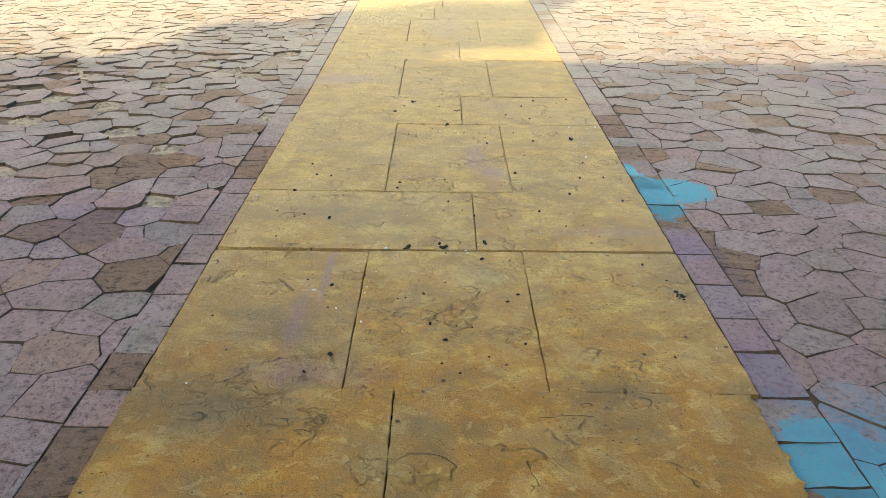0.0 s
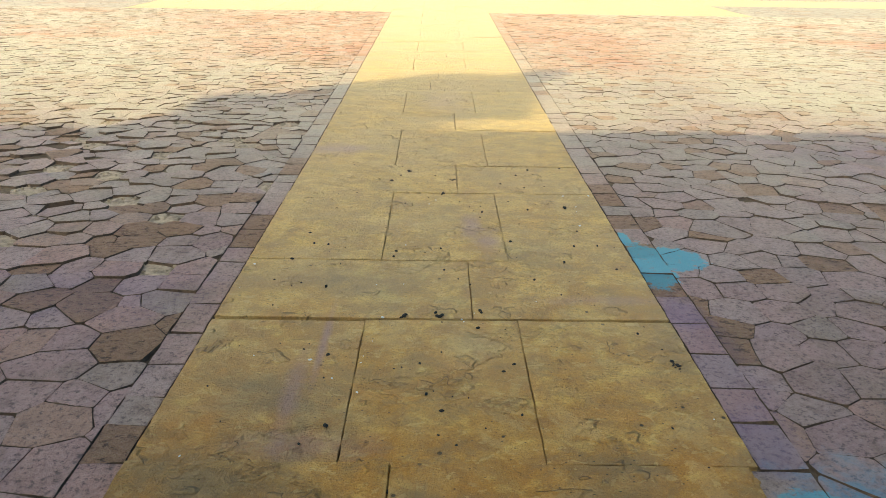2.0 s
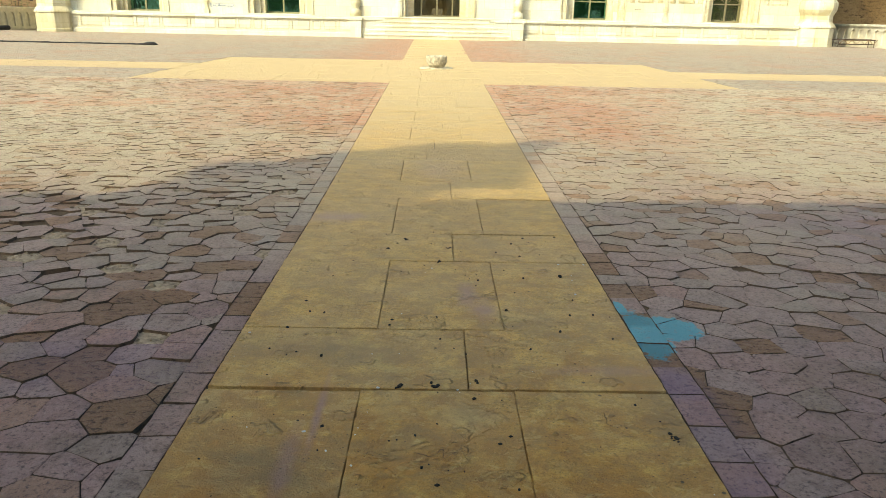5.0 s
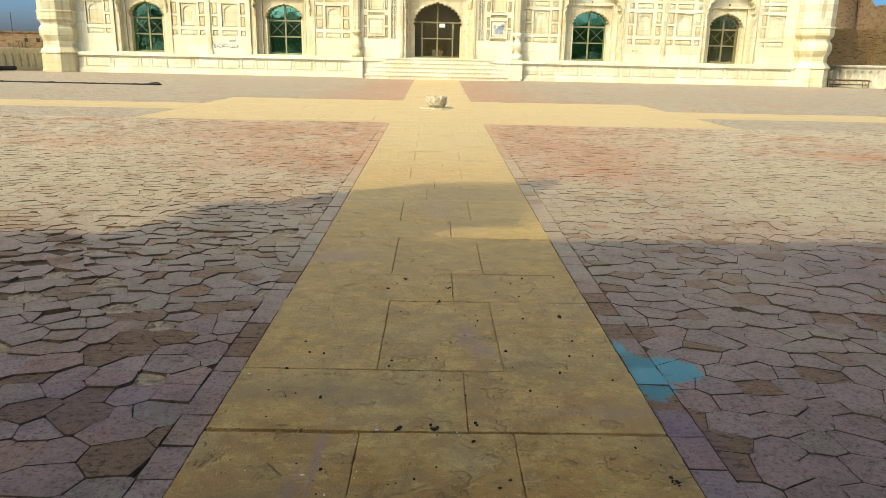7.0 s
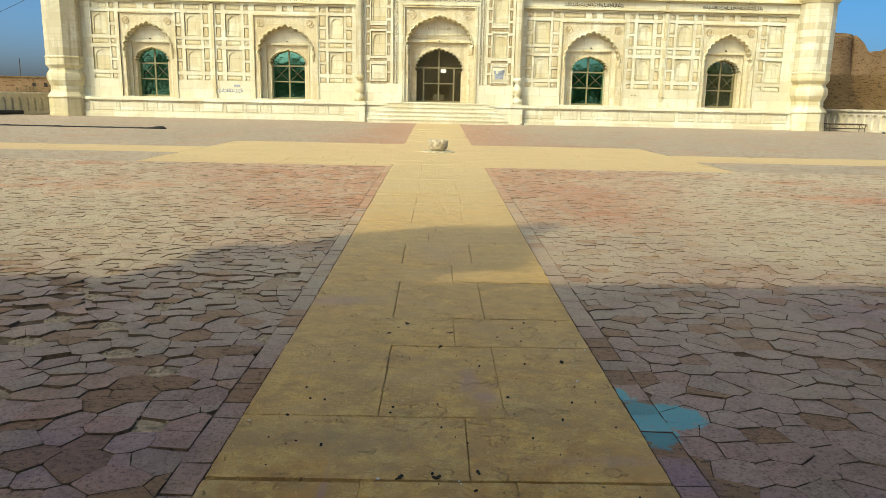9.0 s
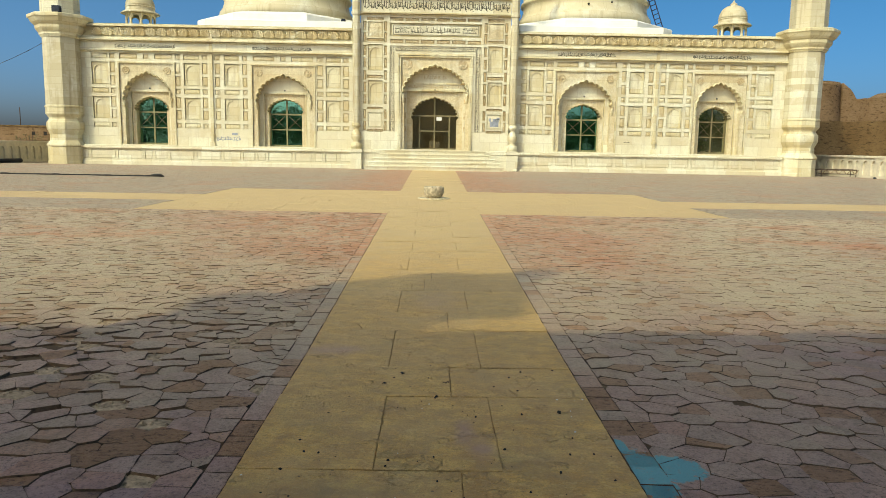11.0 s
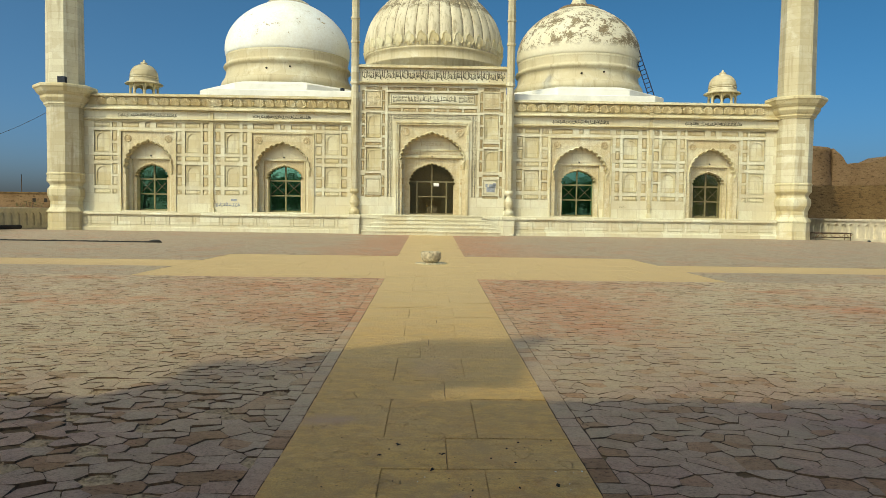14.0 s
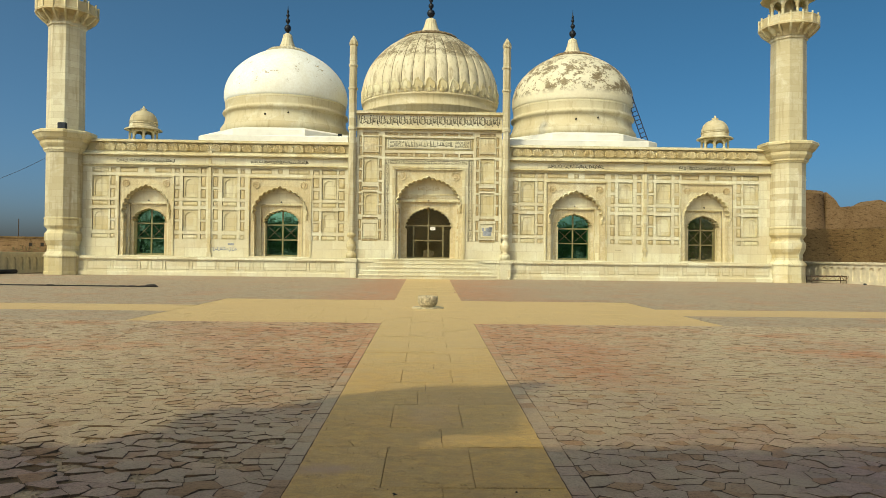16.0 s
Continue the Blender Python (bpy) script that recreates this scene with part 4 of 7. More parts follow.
def wing(s):
    """One wing of the front: plinth, panelled wall, two window bays, cornice and leaf parapet."""
    a, b = sorted((XC + s * 4.8, XC + s * 23.2))
    bays = [(XC + s * c - w, XC + s * c + w, 1.30, 6.53) for c, w, *_ in BAYS]
    large = [(x0, x1, z0, z1) for x0, x1 in spans(s, WIDE) for z0, z1 in ROWS_LARGE]
    small = [(x0, x1, z0, z1) for x0, x1 in spans(s, NARROW) for z0, z1 in ROWS_SMALL]
    square = [(x0, x1, z0, z1) for x0, x1 in spans(s, NARROW) for z0, z1 in ROWS_BAND]
    long = [(x0, x1, z0, z1) for x0, x1 in spans(s, WIDE) for z0, z1 in ROWS_BAND]
    over = []
    for c, w, *_ in BAYS:
        m = XC + s * c
        over += [(m - w + 0.05, m - 0.55, 6.80, 7.13), (m + 0.55, m + w - 0.05, 6.80, 7.13)]
        square += [(m - 0.17, m + 0.17, 6.80, 7.13)]
    holes = [*large, *small, *square, *long, *over]
    part("wall", Geo().sheet(a, b, 1.28, 7.2, holes + bays, YW, 0.15), MARBLE_PALE, MOSQUE)
    part("backing_wall", Geo().sheet(a, b, 1.28, 7.2, bays, YW + 0.15, 0.2), MARBLE, MOSQUE)
    place_panel("niche_panel", niche, large, YW + 0.148, MARBLE)
    place_panel("panel", raised_field, small + over, YW + 0.06, MARBLE_TAN)
    place_panel("panel", raised_field, long, YW + 0.06, MARBLE)
    place_panel("rosette", rosette, square, YW + 0.06, MARBLE_CARVED, "carved flower panel")
    for c, w, wa, wi, wo in BAYS:
        bay(XC + s * c, w, wa, wi, wo)
    # plinth
    part("plinth_base", Geo().block(a, b, YW - 0.50, YW + 0.1, -0.06, 0.26, 0.03), MARBLE_PALE, MOSQUE)
    cuts, x = [], a + 0.15
    rnd = random.Random(11 + s)
    while x < b - 0.6:
        w = min(rnd.choice((0.55, 0.8, 1.15, 1.6)), b - 0.1 - x)
        cuts.append((x, x + w, 0.36, 0.98))
        x += w + 0.14
    place_panel("plinth_panel", raised_field, cuts, YW - 0.36, MARBLE_PALE)
    part("plinth", Geo().sheet(a, b, 0.26, 1.07, cuts, YW - 0.40, 0.05), MARBLE_PALE, MOSQUE)
    part("plinth_core", Geo().box(a, b, YW - 0.352, YW + 0.1, 0.26, 1.07), MARBLE_PALE, MOSQUE)
    part("plinth_cap", Geo().block(a, b, YW - 0.52, YW + 0.1, 1.07, 1.17, 0.02).block(a, b, YW - 0.46, YW + 0.1, 1.172, 1.275, 0.03), MARBLE_PALE, MOSQUE)
    # slender pilaster between the bays
    x0, x1 = sorted((XC + s * 14.44, XC + s * 14.63))
    part("pilaster", Geo().block(x0, x1, YW - 0.10, YW - 0.002, 1.28, 8.15).block(x0 - 0.07, x1 + 0.07, YW - 0.16, YW - 0.003, 1.28, 1.55).block(x0 - 0.05, x1 + 0.05, YW - 0.14, YW - 0.003, 1.95, 2.1).block(x0 - 0.04, x1 + 0.04, YW - 0.12, YW - 0.003, 8.16, 8.98), MARBLE, MOSQUE)
    # entablature
    part("cornice", Geo().block(a, b, YW - 0.10, YW + 0.3, 7.2, 7.29, 0.02).block(a, b, YW - 0.22, YW + 0.3, 7.292, 7.37, 0.03), MARBLE, MOSQUE)
    part("inscription_band", Geo().box(a, b, YW - 0.03, YW + 0.3, 7.372, 7.83), MARBLE_PALE, MOSQUE)
    part("upper_cornice", Geo().block(a, b, YW - 0.10, YW + 0.3, 7.832, 7.93, 0.02).block(a, b, YW - 0.32, YW + 0.3, 7.932, 8.05, 0.04).block(a, b, YW - 0.14, YW + 0.3, 8.052, 8.15, 0.02), MARBLE, MOSQUE)
    part("parapet", Geo().box(a, b, YW, YW + 0.3, 8.152, 8.8), MARBLE, MOSQUE)
    part("parapet_coping", Geo().block(a, b, YW - 0.24, YW + 0.35, 8.80, 8.9, 0.03).block(a, b, YW - 0.06, YW + 0.3, 8.902, 9.0, 0.02), MARBLE, MOSQUE)
    geo = Geo()
    for k, (c, *_) in enumerate(BAYS):
        bars(geo, XC + s * c - 1.95, XC + s * c + 1.95, 7.47, 7.73, YW - 0.032, 20 + k + 5 * s, 0.11, bold=1.3)
    tagged(part("inscription", geo, INK, MOSQUE, "unreadable dark inlaid writing"), kind="stuff")
    # leaves of the parapet
    n = int(17.1 / 0.69)
    leaf = None
    for k in range(n):
        at = (XC + s * (5.55 + 0.69 * (k + 0.5)), YW - 0.003, 8.17)
        if leaf is None:
            leaf = part("parapet_leaf", leaf_mesh(at), MARBLE_TAN, MOSQUE, at=at)
        else:
            repeat(leaf, at)


def leaf_mesh(at, w=0.352, h=0.655):
    """A bulging shell of ribs that fan out from its foot under a round rim."""
    g = Geo()
    x, y, z = at
    n = 19
    rings = []
    for q, deep in ((1.0, 0.0), (0.97, 0.09), (0.84, 0.17), (0.55, 0.13), (0.16, 0.05)):
        for i in range(n):
            t = math.pi * (i / (n - 1) * 1.24 - 0.12)
            d = deep + (0.028 if i % 2 else -0.028) * (0 < deep) * q
            rings.append((x + w * q * math.cos(t), y - d, z + 0.02 + (h - 0.04) * (0.25 + 0.75 * (0.2 + 0.8 * math.sin(t))) * q))
    g.add(rings, [(k * n + i, k * n + i + 1, (k + 1) * n + i + 1, (k + 1) * n + i) for k in range(4) for i in range(n - 1)])
    return g


def bay(m, w, wa, wi, wo):
    """A recessed window bay: cusped outer arch, inner frame with its own cusped arch, and the glazed window."""
    y1 = YW + 0.05
    part("bay_frame", Geo().block(m - w - 0.10, m - w, YW - 0.06, YW + 0.12, 1.30, 6.53, 0.02).block(m + w, m + w + 0.10, YW - 0.06, YW + 0.12, 1.30, 6.53, 0.02).block(m - w - 0.10, m + w + 0.10, YW - 0.065, YW + 0.12, 6.532, 6.64, 0.02), MARBLE, MOSQUE)
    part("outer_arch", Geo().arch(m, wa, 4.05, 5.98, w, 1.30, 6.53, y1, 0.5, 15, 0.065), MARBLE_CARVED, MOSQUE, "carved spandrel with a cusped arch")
    part("arch_rim", Geo().rim(m, wa, 4.05, 5.98, y1, 0.08, 0.12, 15, 0.065), MARBLE, MOSQUE)
    for sx in (-1, 1):
        part("boss", boss(m + sx * (w - 0.42), y1, 6.08, 0.24), MARBLE_BAND, MOSQUE, "carved flower boss")
    # curled feet of the arch
    for sx in (-1, 1):
        at = m + sx * (wa - 0.03)
        part("arch_curl", Geo().lathe([(0.03, 3.72), (0.09, 3.80), (0.06, 3.93), (0.11, 4.02), (0.08, 4.12), (0.02, 4.2)], 8, at, y1 + 0.02), MARBLE, MOSQUE)
    y2 = y1 + 0.5
    part("inner_wall", Geo().sheet(m - wa, m + wa, 1.30, 6.0, [(m - wi, m + wi, 1.30, 4.76)], y2, 0.12), MARBLE_PALE, MOSQUE)
    part("inner_frame", Geo().block(m - wi - 0.07, m + wi + 0.07, y2 - 0.05, y2 + 0.05, 4.762, 4.85, 0.015).block(m - wi - 0.07, m - wi, y2 - 0.045, y2 + 0.05, 1.30, 4.76, 0.015).block(m + wi, m + wi + 0.07, y2 - 0.045, y2 + 0.05, 1.30, 4.76, 0.015), MARBLE, MOSQUE)
    y3 = y2 + 0.12
    part("inner_arch", Geo().arch(m, wo + 0.05, 3.55, 4.48, wi, 1.30, 4.76, y3, 0.52, 13, 0.085), MARBLE_CARVED, MOSQUE, "carved spandrel with a cusped arch")
    part("arch_rim", Geo().rim(m, wo + 0.05, 3.55, 4.48, y3, 0.05, 0.09, 13, 0.085), MARBLE, MOSQUE)
    part("sill", Geo().block(m - w, m + w, YW - 0.05, y3 + 0.62, 1.277, 1.335, 0.01), MARBLE_PALE, MOSQUE)
    part("lamp_hook", Geo().rod((m, y2 + 0.02, 5.0), (m, y2 - 0.12, 4.98), 0.045, 6), IRON, MOSQUE)
    y4 = y3 + 0.44
    brown = m > 15
    win = part("window", Geo().box(m - wo, m - wo + 0.09, y4, y4 + 0.08, 1.34, 4.45).box(m + wo - 0.09, m + wo, y4, y4 + 0.08, 1.34, 4.45).box(m - wo + 0.09, m + wo - 0.09, y4, y4 + 0.08, 1.34, 1.45).box(m - wo + 0.09, m + wo - 0.09, y4, y4 + 0.08, 3.42, 3.52), FRAME_GREEN if not brown else FRAME_BROWN, MOSQUE, "glazed window in a painted metal frame")
    part("mullion", Geo().block(m - 0.05, m + 0.05, y4 - 0.02, y4 + 0.07, 1.45, 4.45, 0.01), FRAME_GREEN if not brown else FRAME_BROWN, win)
    part("transom", Geo().block(m - wo + 0.09, m - 0.05, y4 - 0.015, y4 + 0.07, 2.42, 2.50, 0.01).block(m + 0.05, m + wo - 0.09, y4 - 0.015, y4 + 0.07, 2.42, 2.50, 0.01), FRAME_GREEN if not brown else FRAME_BROWN, win)
    for sx in (-1, 1):
        a, b = sorted((m + sx * 0.05, m + sx * (wo - 0.09)))
        for z0, z1 in ((1.45, 2.42), (2.50, 3.42), (3.52, 4.5)):
            part("pane", Geo().box(a, b, y4 + 0.03, y4 + 0.038, z0, z1), GLASS_BROWN if brown else GLASS_GREEN, win)
        part("cross_bar", Geo().rod((a + 0.06, y4 + 0.015, 2.55), (b - 0.06, y4 + 0.015, 3.38), 0.013, 5).rod((a + 0.06, y4 + 0.012, 3.38), (b - 0.06, y4 + 0.012, 2.55), 0.013, 5), FRAME_BROWN, win)


def portal():
    """The tall middle block with its framed arch, written borders and the glazed door."""
    y, hw = YG, 4.82
    x0, x1 = XC - hw, XC + hw
    squares, niches, plain, tiles = [], [], [], []
    for s in (-1, 1):
        a, b = sorted((XC + s * 3.4, XC + s * 4.36))
        squares.append((a, b, 8.41, 9.37))
        niches += [(a, b, 6.32, 7.97), (a, b, 4.16, 5.70)]
        plain.append((a, b, 2.69, 3.65))
        for zz in ((8.15, 8.33), (5.82, 6.05), (3.85, 4.02), (2.42, 2.60), (9.45, 9.66)):
            tiles.append((a - 0.05, b + 0.05, *zz))
        for e in (3.12, 4.45):
            p, q = sorted((XC + s * e, XC + s * (e + 0.2)))
            tiles += [(p, q, z, z + 0.62) for z in (2.5, 3.25, 4.2, 4.95, 5.72, 6.5, 7.28, 8.1, 8.8)]
    long = [(XC - 2.95, XC + 2.95, 8.48, 9.32)]
    tiles += [(XC - 2.95 + 1.0 * k, XC - 2.08 + 1.0 * k, 8.05, 8.30) for k in range(6)]
    tiles += [(XC - 2.95 + 1.0 * k, XC - 2.08 + 1.0 * k, 9.45, 9.66) for k in range(6)]
    border = [(XC - 2.95, XC - 2.60, 2.45, 7.9), (XC + 2.60, XC + 2.95, 2.45, 7.9), (XC - 2.58, XC + 2.58, 7.54, 7.9)]
    centre = (XC - 2.42, XC + 2.42, 1.30, 7.41)
    part("portal_wall", Geo().sheet(x0, x1, 1.28, 9.78, squares + niches + plain + tiles + long + border + [centre], y, 0.16), MARBLE_PALE, MOSQUE)
    part("portal_backing", Geo().sheet(x0, x1, 1.28, 9.78, [centre], y + 0.16, 0.3), MARBLE, MOSQUE)
    core = Geo().box(x0, XC - 2.42, y + 0.2, y + 1.6, 0, 11.0).box(XC + 2.42, x1, y + 0.2, y + 1.6, 0, 11.0).box(XC - 2.42, XC + 2.42, y + 0.2, y + 1.6, 7.42, 11.0)
    part("portal_core", core, MARBLE, MOSQUE)
    place_panel("niche_panel", niche, niches, y + 0.158, MARBLE)
    place_panel("rosette", rosette, squares, y + 0.07, MARBLE_CARVED, "square carved flower panel")
    place_panel("panel", raised_field, plain, y + 0.09, MARBLE_PALE)
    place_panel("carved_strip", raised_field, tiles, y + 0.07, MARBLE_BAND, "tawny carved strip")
    part("nameplate", Geo().box(XC - 2.8, XC + 2.8, y + 0.06, y + 0.165, 8.58, 9.22), MARBLE_PALE, MOSQUE)
    for p, q, r, t in border:
        part("border_strip", Geo().box(p + 0.02, q - 0.02, y + 0.06, y + 0.165, r + 0.02, t - 0.02), MARBLE_PALE, MOSQUE)
    g = Geo()
    bars(g, XC - 1.6, XC + 1.6, 8.66, 9.14, y + 0.058, 41, 0.16)
    for e in (-2.62, 1.72):
        bars(g, XC + e, XC + e + 0.9, 8.68, 8.9, y + 0.058, 42, 0.11)
        bars(g, XC + e, XC + e + 0.9, 8.9, 9.12, y + 0.058, 43, 0.11)
    g.box(XC - 2.74, XC + 2.74, y + 0.052, y + 0.07, 8.60, 8.625).box(XC - 2.74, XC + 2.74, y + 0.052, y + 0.07, 9.175, 9.2).box(XC - 2.74, XC - 2.715, y + 0.052, y + 0.07, 8.625, 9.175).box(XC + 2.715, XC + 2.74, y + 0.052, y + 0.07, 8.625, 9.175)
    tagged(part("inscription", g, INK, MOSQUE, "unreadable dark inlaid writing"), kind="stuff")
    g = Geo()
    for k, (p, q, r, t) in enumerate(border):
        for e in (0, 1):
            u, v = (p + 0.04 + 0.14 * e, p + 0.17 + 0.14 * e) if k < 2 else (p + 0.05, q - 0.05)
            w, h = (r + 0.05, t - 0.05) if k < 2 else (r + 0.04 + 0.14 * e, r + 0.17 + 0.14 * e)
            bars(g, u, v, w, h, y + 0.058, 50 + 2 * k + e, 0.1, upright=k < 2, bold=1.0)
    tagged(part("inscription", g, INK, MOSQUE, "unreadable dark inlaid writing"), kind="stuff")
    # frieze with its row of writing
    part("frieze", Geo().box(x0, x1, y - 0.02, y + 1.6, 9.94, 10.86), MARBLE_PALE, MOSQUE)
    part("frieze_cornice", Geo().block(x0 - 0.05, x1 + 0.05, y - 0.12, y + 1.6, 9.782, 9.86, 0.02).block(x0 - 0.1, x1 + 0.1, y - 0.26, y + 1.6, 9.862, 9.938, 0.02), MARBLE, MOSQUE)
    part("frieze_coping", Geo().block(x0 - 0.1, x1 + 0.1, y - 0.24, y + 1.65, 10.862, 10.97, 0.03).block(x0 - 0.05, x1 + 0.05, y - 0.09, y + 1.6, 10.972, 11.07, 0.02), MARBLE, MOSQUE)
    g = Geo()
    for k in range(14):
        bars(g, x0 + 0.2 + 0.665 * k, x0 + 0.2 + 0.665 * k + 0.66, 10.06, 10.76, y - 0.022, 60 + k % 2, 0.1, bold=1.8)
    tagged(part("inscription", g, INK, MOSQUE, "row of unreadable dark inlaid writing"), kind="stuff")
    part("frieze_rim", Geo().box(x0 + 0.05, x1 - 0.05, y - 0.045, y - 0.021, 10.79, 10.85).box(x0 + 0.05, x1 - 0.05, y - 0.045, y - 0.021, 9.945, 10.0), MARBLE, MOSQUE)
    # mouldings round the arch
    for k, (e, d) in enumerate(((0.0, 0.09), (0.11, 0.05))):
        a, top = 2.42 - e, 7.41 - e
        part("moulding", Geo().block(XC - a, XC - a + 0.1, y - d, y + 0.2, 1.30, top - 0.1, 0.02).block(XC + a - 0.1, XC + a, y - d, y + 0.2, 1.30, top - 0.1, 0.02).block(XC - a, XC + a, y - d - 0.004, y + 0.2, top - 0.098, top, 0.02), MARBLE, MOSQUE)
    ya = y + 0.10
    part("outer_arch", Geo().arch(XC, 2.12, 4.75, 6.72, 2.25, 1.30, 7.22, ya, 0.65, 19, 0.06), MARBLE_CARVED, MOSQUE, "carved spandrel with a large cusped arch")
    part("arch_rim", Geo().rim(XC, 2.12, 4.75, 6.72, ya, 0.10, 0.15, 19, 0.06), MARBLE, MOSQUE)
    for sx in (-1, 1):
        part("boss", boss(XC + sx * 1.78, ya, 6.78, 0.30), MARBLE_BAND, MOSQUE, "carved flower boss")
    for sx in (-1, 1):
        part("arch_curl", Geo().lathe([(0.03, 4.3), (0.12, 4.42), (0.07, 4.58), (0.14, 4.7), (0.1, 4.85), (0.02, 4.95)], 8, XC + sx * 2.08, ya + 0.02), MARBLE, MOSQUE)
    yb = ya + 0.65
    part("inner_wall", Geo().sheet(XC - 2.15, XC + 2.15, 1.30, 6.75, [(XC - 1.84, XC + 1.84, 1.30, 5.1)], yb, 0.15), MARBLE_PALE, MOSQUE)
    part("inner_cornice", Geo().block(XC - 2.1, XC + 2.1, yb - 0.10, yb - 0.002, 5.12, 5.26, 0.02).block(XC - 2.1, XC + 2.1, yb - 0.06, yb - 0.002, 5.56, 5.66, 0.02), MARBLE, MOSQUE)
    g = Geo()
    bars(g, XC - 1.8, XC + 1.8, 5.31, 5.50, yb - 0.002, 71, 0.09)
    bars(g, XC - 0.75, XC + 0.75, 5.86, 6.16, yb - 0.002, 72, 0.10)
    tagged(part("inscription", g, MARBLE_BAND, MOSQUE, "unreadable carved writing"), kind="stuff")
    part("lamp_hook", Geo().rod((XC, yb + 0.02, 5.22), (XC, yb - 0.16, 5.2), 0.05, 6), IRON, MOSQUE)
    for sx in (-1, 1):
        for z0, z1 in ((2.5, 2.85), (3.3, 3.75), (4.3, 4.7)):
            g = raised_field(0.22, z1 - z0, 0)
            g.v = [(p + XC + sx * 1.99, q + yb - 0.001, r + (z0 + z1) / 2) for p, q, r in g.v]
            part("panel", g, MARBLE_BAND, MOSQUE)
    yc = yb + 0.15
    part("inner_arch", Geo().arch(XC, 1.58, 3.3, 4.78, 1.84, 1.30, 5.1, yc, 0.45, 17, 0.075), MARBLE_CARVED, MOSQUE, "carved spandrel with a cusped arch")
    part("arch_rim", Geo().rim(XC, 1.58, 3.3, 4.78, yc, 0.07, 0.11, 17, 0.075), MARBLE, MOSQUE)
    # glazed door
    yd = yc + 0.5
    door = part("door", Geo().box(XC - 1.7, XC - 1.6, yd, yd + 0.08, 1.34, 5.0).box(XC + 1.6, XC + 1.7, yd, yd + 0.08, 1.34, 5.0).box(XC - 1.6, XC + 1.6, yd, yd + 0.08, 3.5, 3.6).box(XC - 1.6, XC + 1.6, yd, yd + 0.08, 1.34, 1.42), FRAME_BROWN, MOSQUE, "glazed double door in a brown painted frame")
    part("mullion", Geo().block(XC - 0.05, XC + 0.05, yd - 0.02, yd + 0.07, 1.42, 5.0, 0.01), FRAME_BROWN, door)
    for sx in (-1, 1):
        part("stile", Geo().block(XC + sx * 1.0 - 0.05, XC + sx * 1.0 + 0.05, yd - 0.015, yd + 0.07, 1.42, 3.5, 0.01), FRAME_BROWN, door)
        a, b = sorted((XC + sx * 0.05, XC + sx * 0.95))
        part("rail", Geo().block(a, b, yd - 0.01, yd + 0.06, 2.5, 2.58, 0.01), FRAME_BROWN, door)
        for p, q in ((a, b), tuple(sorted((XC + sx * 1.05, XC + sx * 1.6)))):
            part("pane", Geo().box(p, q, yd + 0.03, yd + 0.038, 1.42, 3.5), GLASS_CLEAR, door)
        p, q = sorted((XC + sx * 0.05, XC + sx * 1.6))
        part("pane", Geo().box(p, q, yd + 0.03, yd + 0.038, 3.6, 5.0), GLASS_CLEAR, door)
    part("paper_notice", Geo().box(XC + 0.12, XC + 0.48, yd + 0.022, yd + 0.028, 3.25, 3.48), PAPER, door, "blank white paper notice")
    # painted patch in one of the panels
    g = Geo()
    for px, pz, w, h in ((3.62, 2.86, 0.55, 0.34), (3.80, 3.16, 0.42, 0.22), (4.05, 3.30, 0.2, 0.16), (3.55, 3.2, 0.14, 0.2)):
        g.box(XC + px, XC + px + w, y + 0.045, y + 0.052, pz, pz + h)
    part("paint_patch", g, GREY_PAINT, MOSQUE, "patch of grey-blue paint")
    # steps
    for k in range(5):
        z1 = 1.285 - 0.255 * k
        d = 0.5 + 0.33 * k
        w = 3.35 + 0.28 * k
        yb2 = y - 0.02 if k == 0 else y - d + 0.36
        part("step", Geo().box(XC - w + 0.05, XC + w - 0.05, y - d + 0.05, yb2, -0.05, z1 - 0.075).block(XC - w, XC + w, y - d, yb2, z1 - 0.074, z1, 0.02), MARBLE_PALE, MOSQUE)
    part("portal_plinth", Geo().block(x0 - 0.6, x1 + 0.6, y - 0.24, y + 0.2, -0.06, 1.06, 0.02), MARBLE_PALE, MOSQUE)
    part("portal_plinth_cap", Geo().block(x0 - 0.65, x1 + 0.65, y - 0.32, y + 0.3, 1.062, 1.285, 0.03), MARBLE_PALE, MOSQUE)


def turret(s):
    """Slender eight-sided shaft at the corner of the portal, on a baluster foot."""
    x, y = XC + s * 5.08, YG - 0.15
    shaft = [(0.25, 2.95), (0.25, 9.72), (0.32, 9.76), (0.32, 9.92), (0.27, 9.96), (0.265, 12.38), (0.32, 12.42), (0.32, 12.52), (0.265, 12.56), (0.26, 13.9), (0.31, 13.94), (0.31, 14.04), (0.26, 14.08), (0.25, 15.3), (0.30, 15.34), (0.30, 15.5), (0.26, 15.54), (0.27, 15.6), (0.16, 15.78), (0.03, 15.98)]
    t = part("turret", Geo().lathe(shaft, 8, x, y, 0.5, smooth=False), MARBLE_SHAFT, MOSQUE, at=(x, y, 1.3))
    foot = [(0.34, 1.29), (0.34, 1.62), (0.22, 1.68), (0.2, 1.8), (0.31, 1.98), (0.33, 2.15), (0.27, 2.35), (0.17, 2.5), (0.16, 2.62), (0.27, 2.7), (0.3, 2.8), (0.26, 2.96)]
    part("baluster_foot", Geo().lathe(foot, 12, x, y), MARBLE, t)
    part("pedestal", Geo().block(x - 0.36, x + 0.36, y - 0.36, y + 0.3, -0.06, 1.05, 0.02).block(x - 0.42, x + 0.42, y - 0.42, y + 0.3, 1.052, 1.29, 0.03), MARBLE_PALE, t)


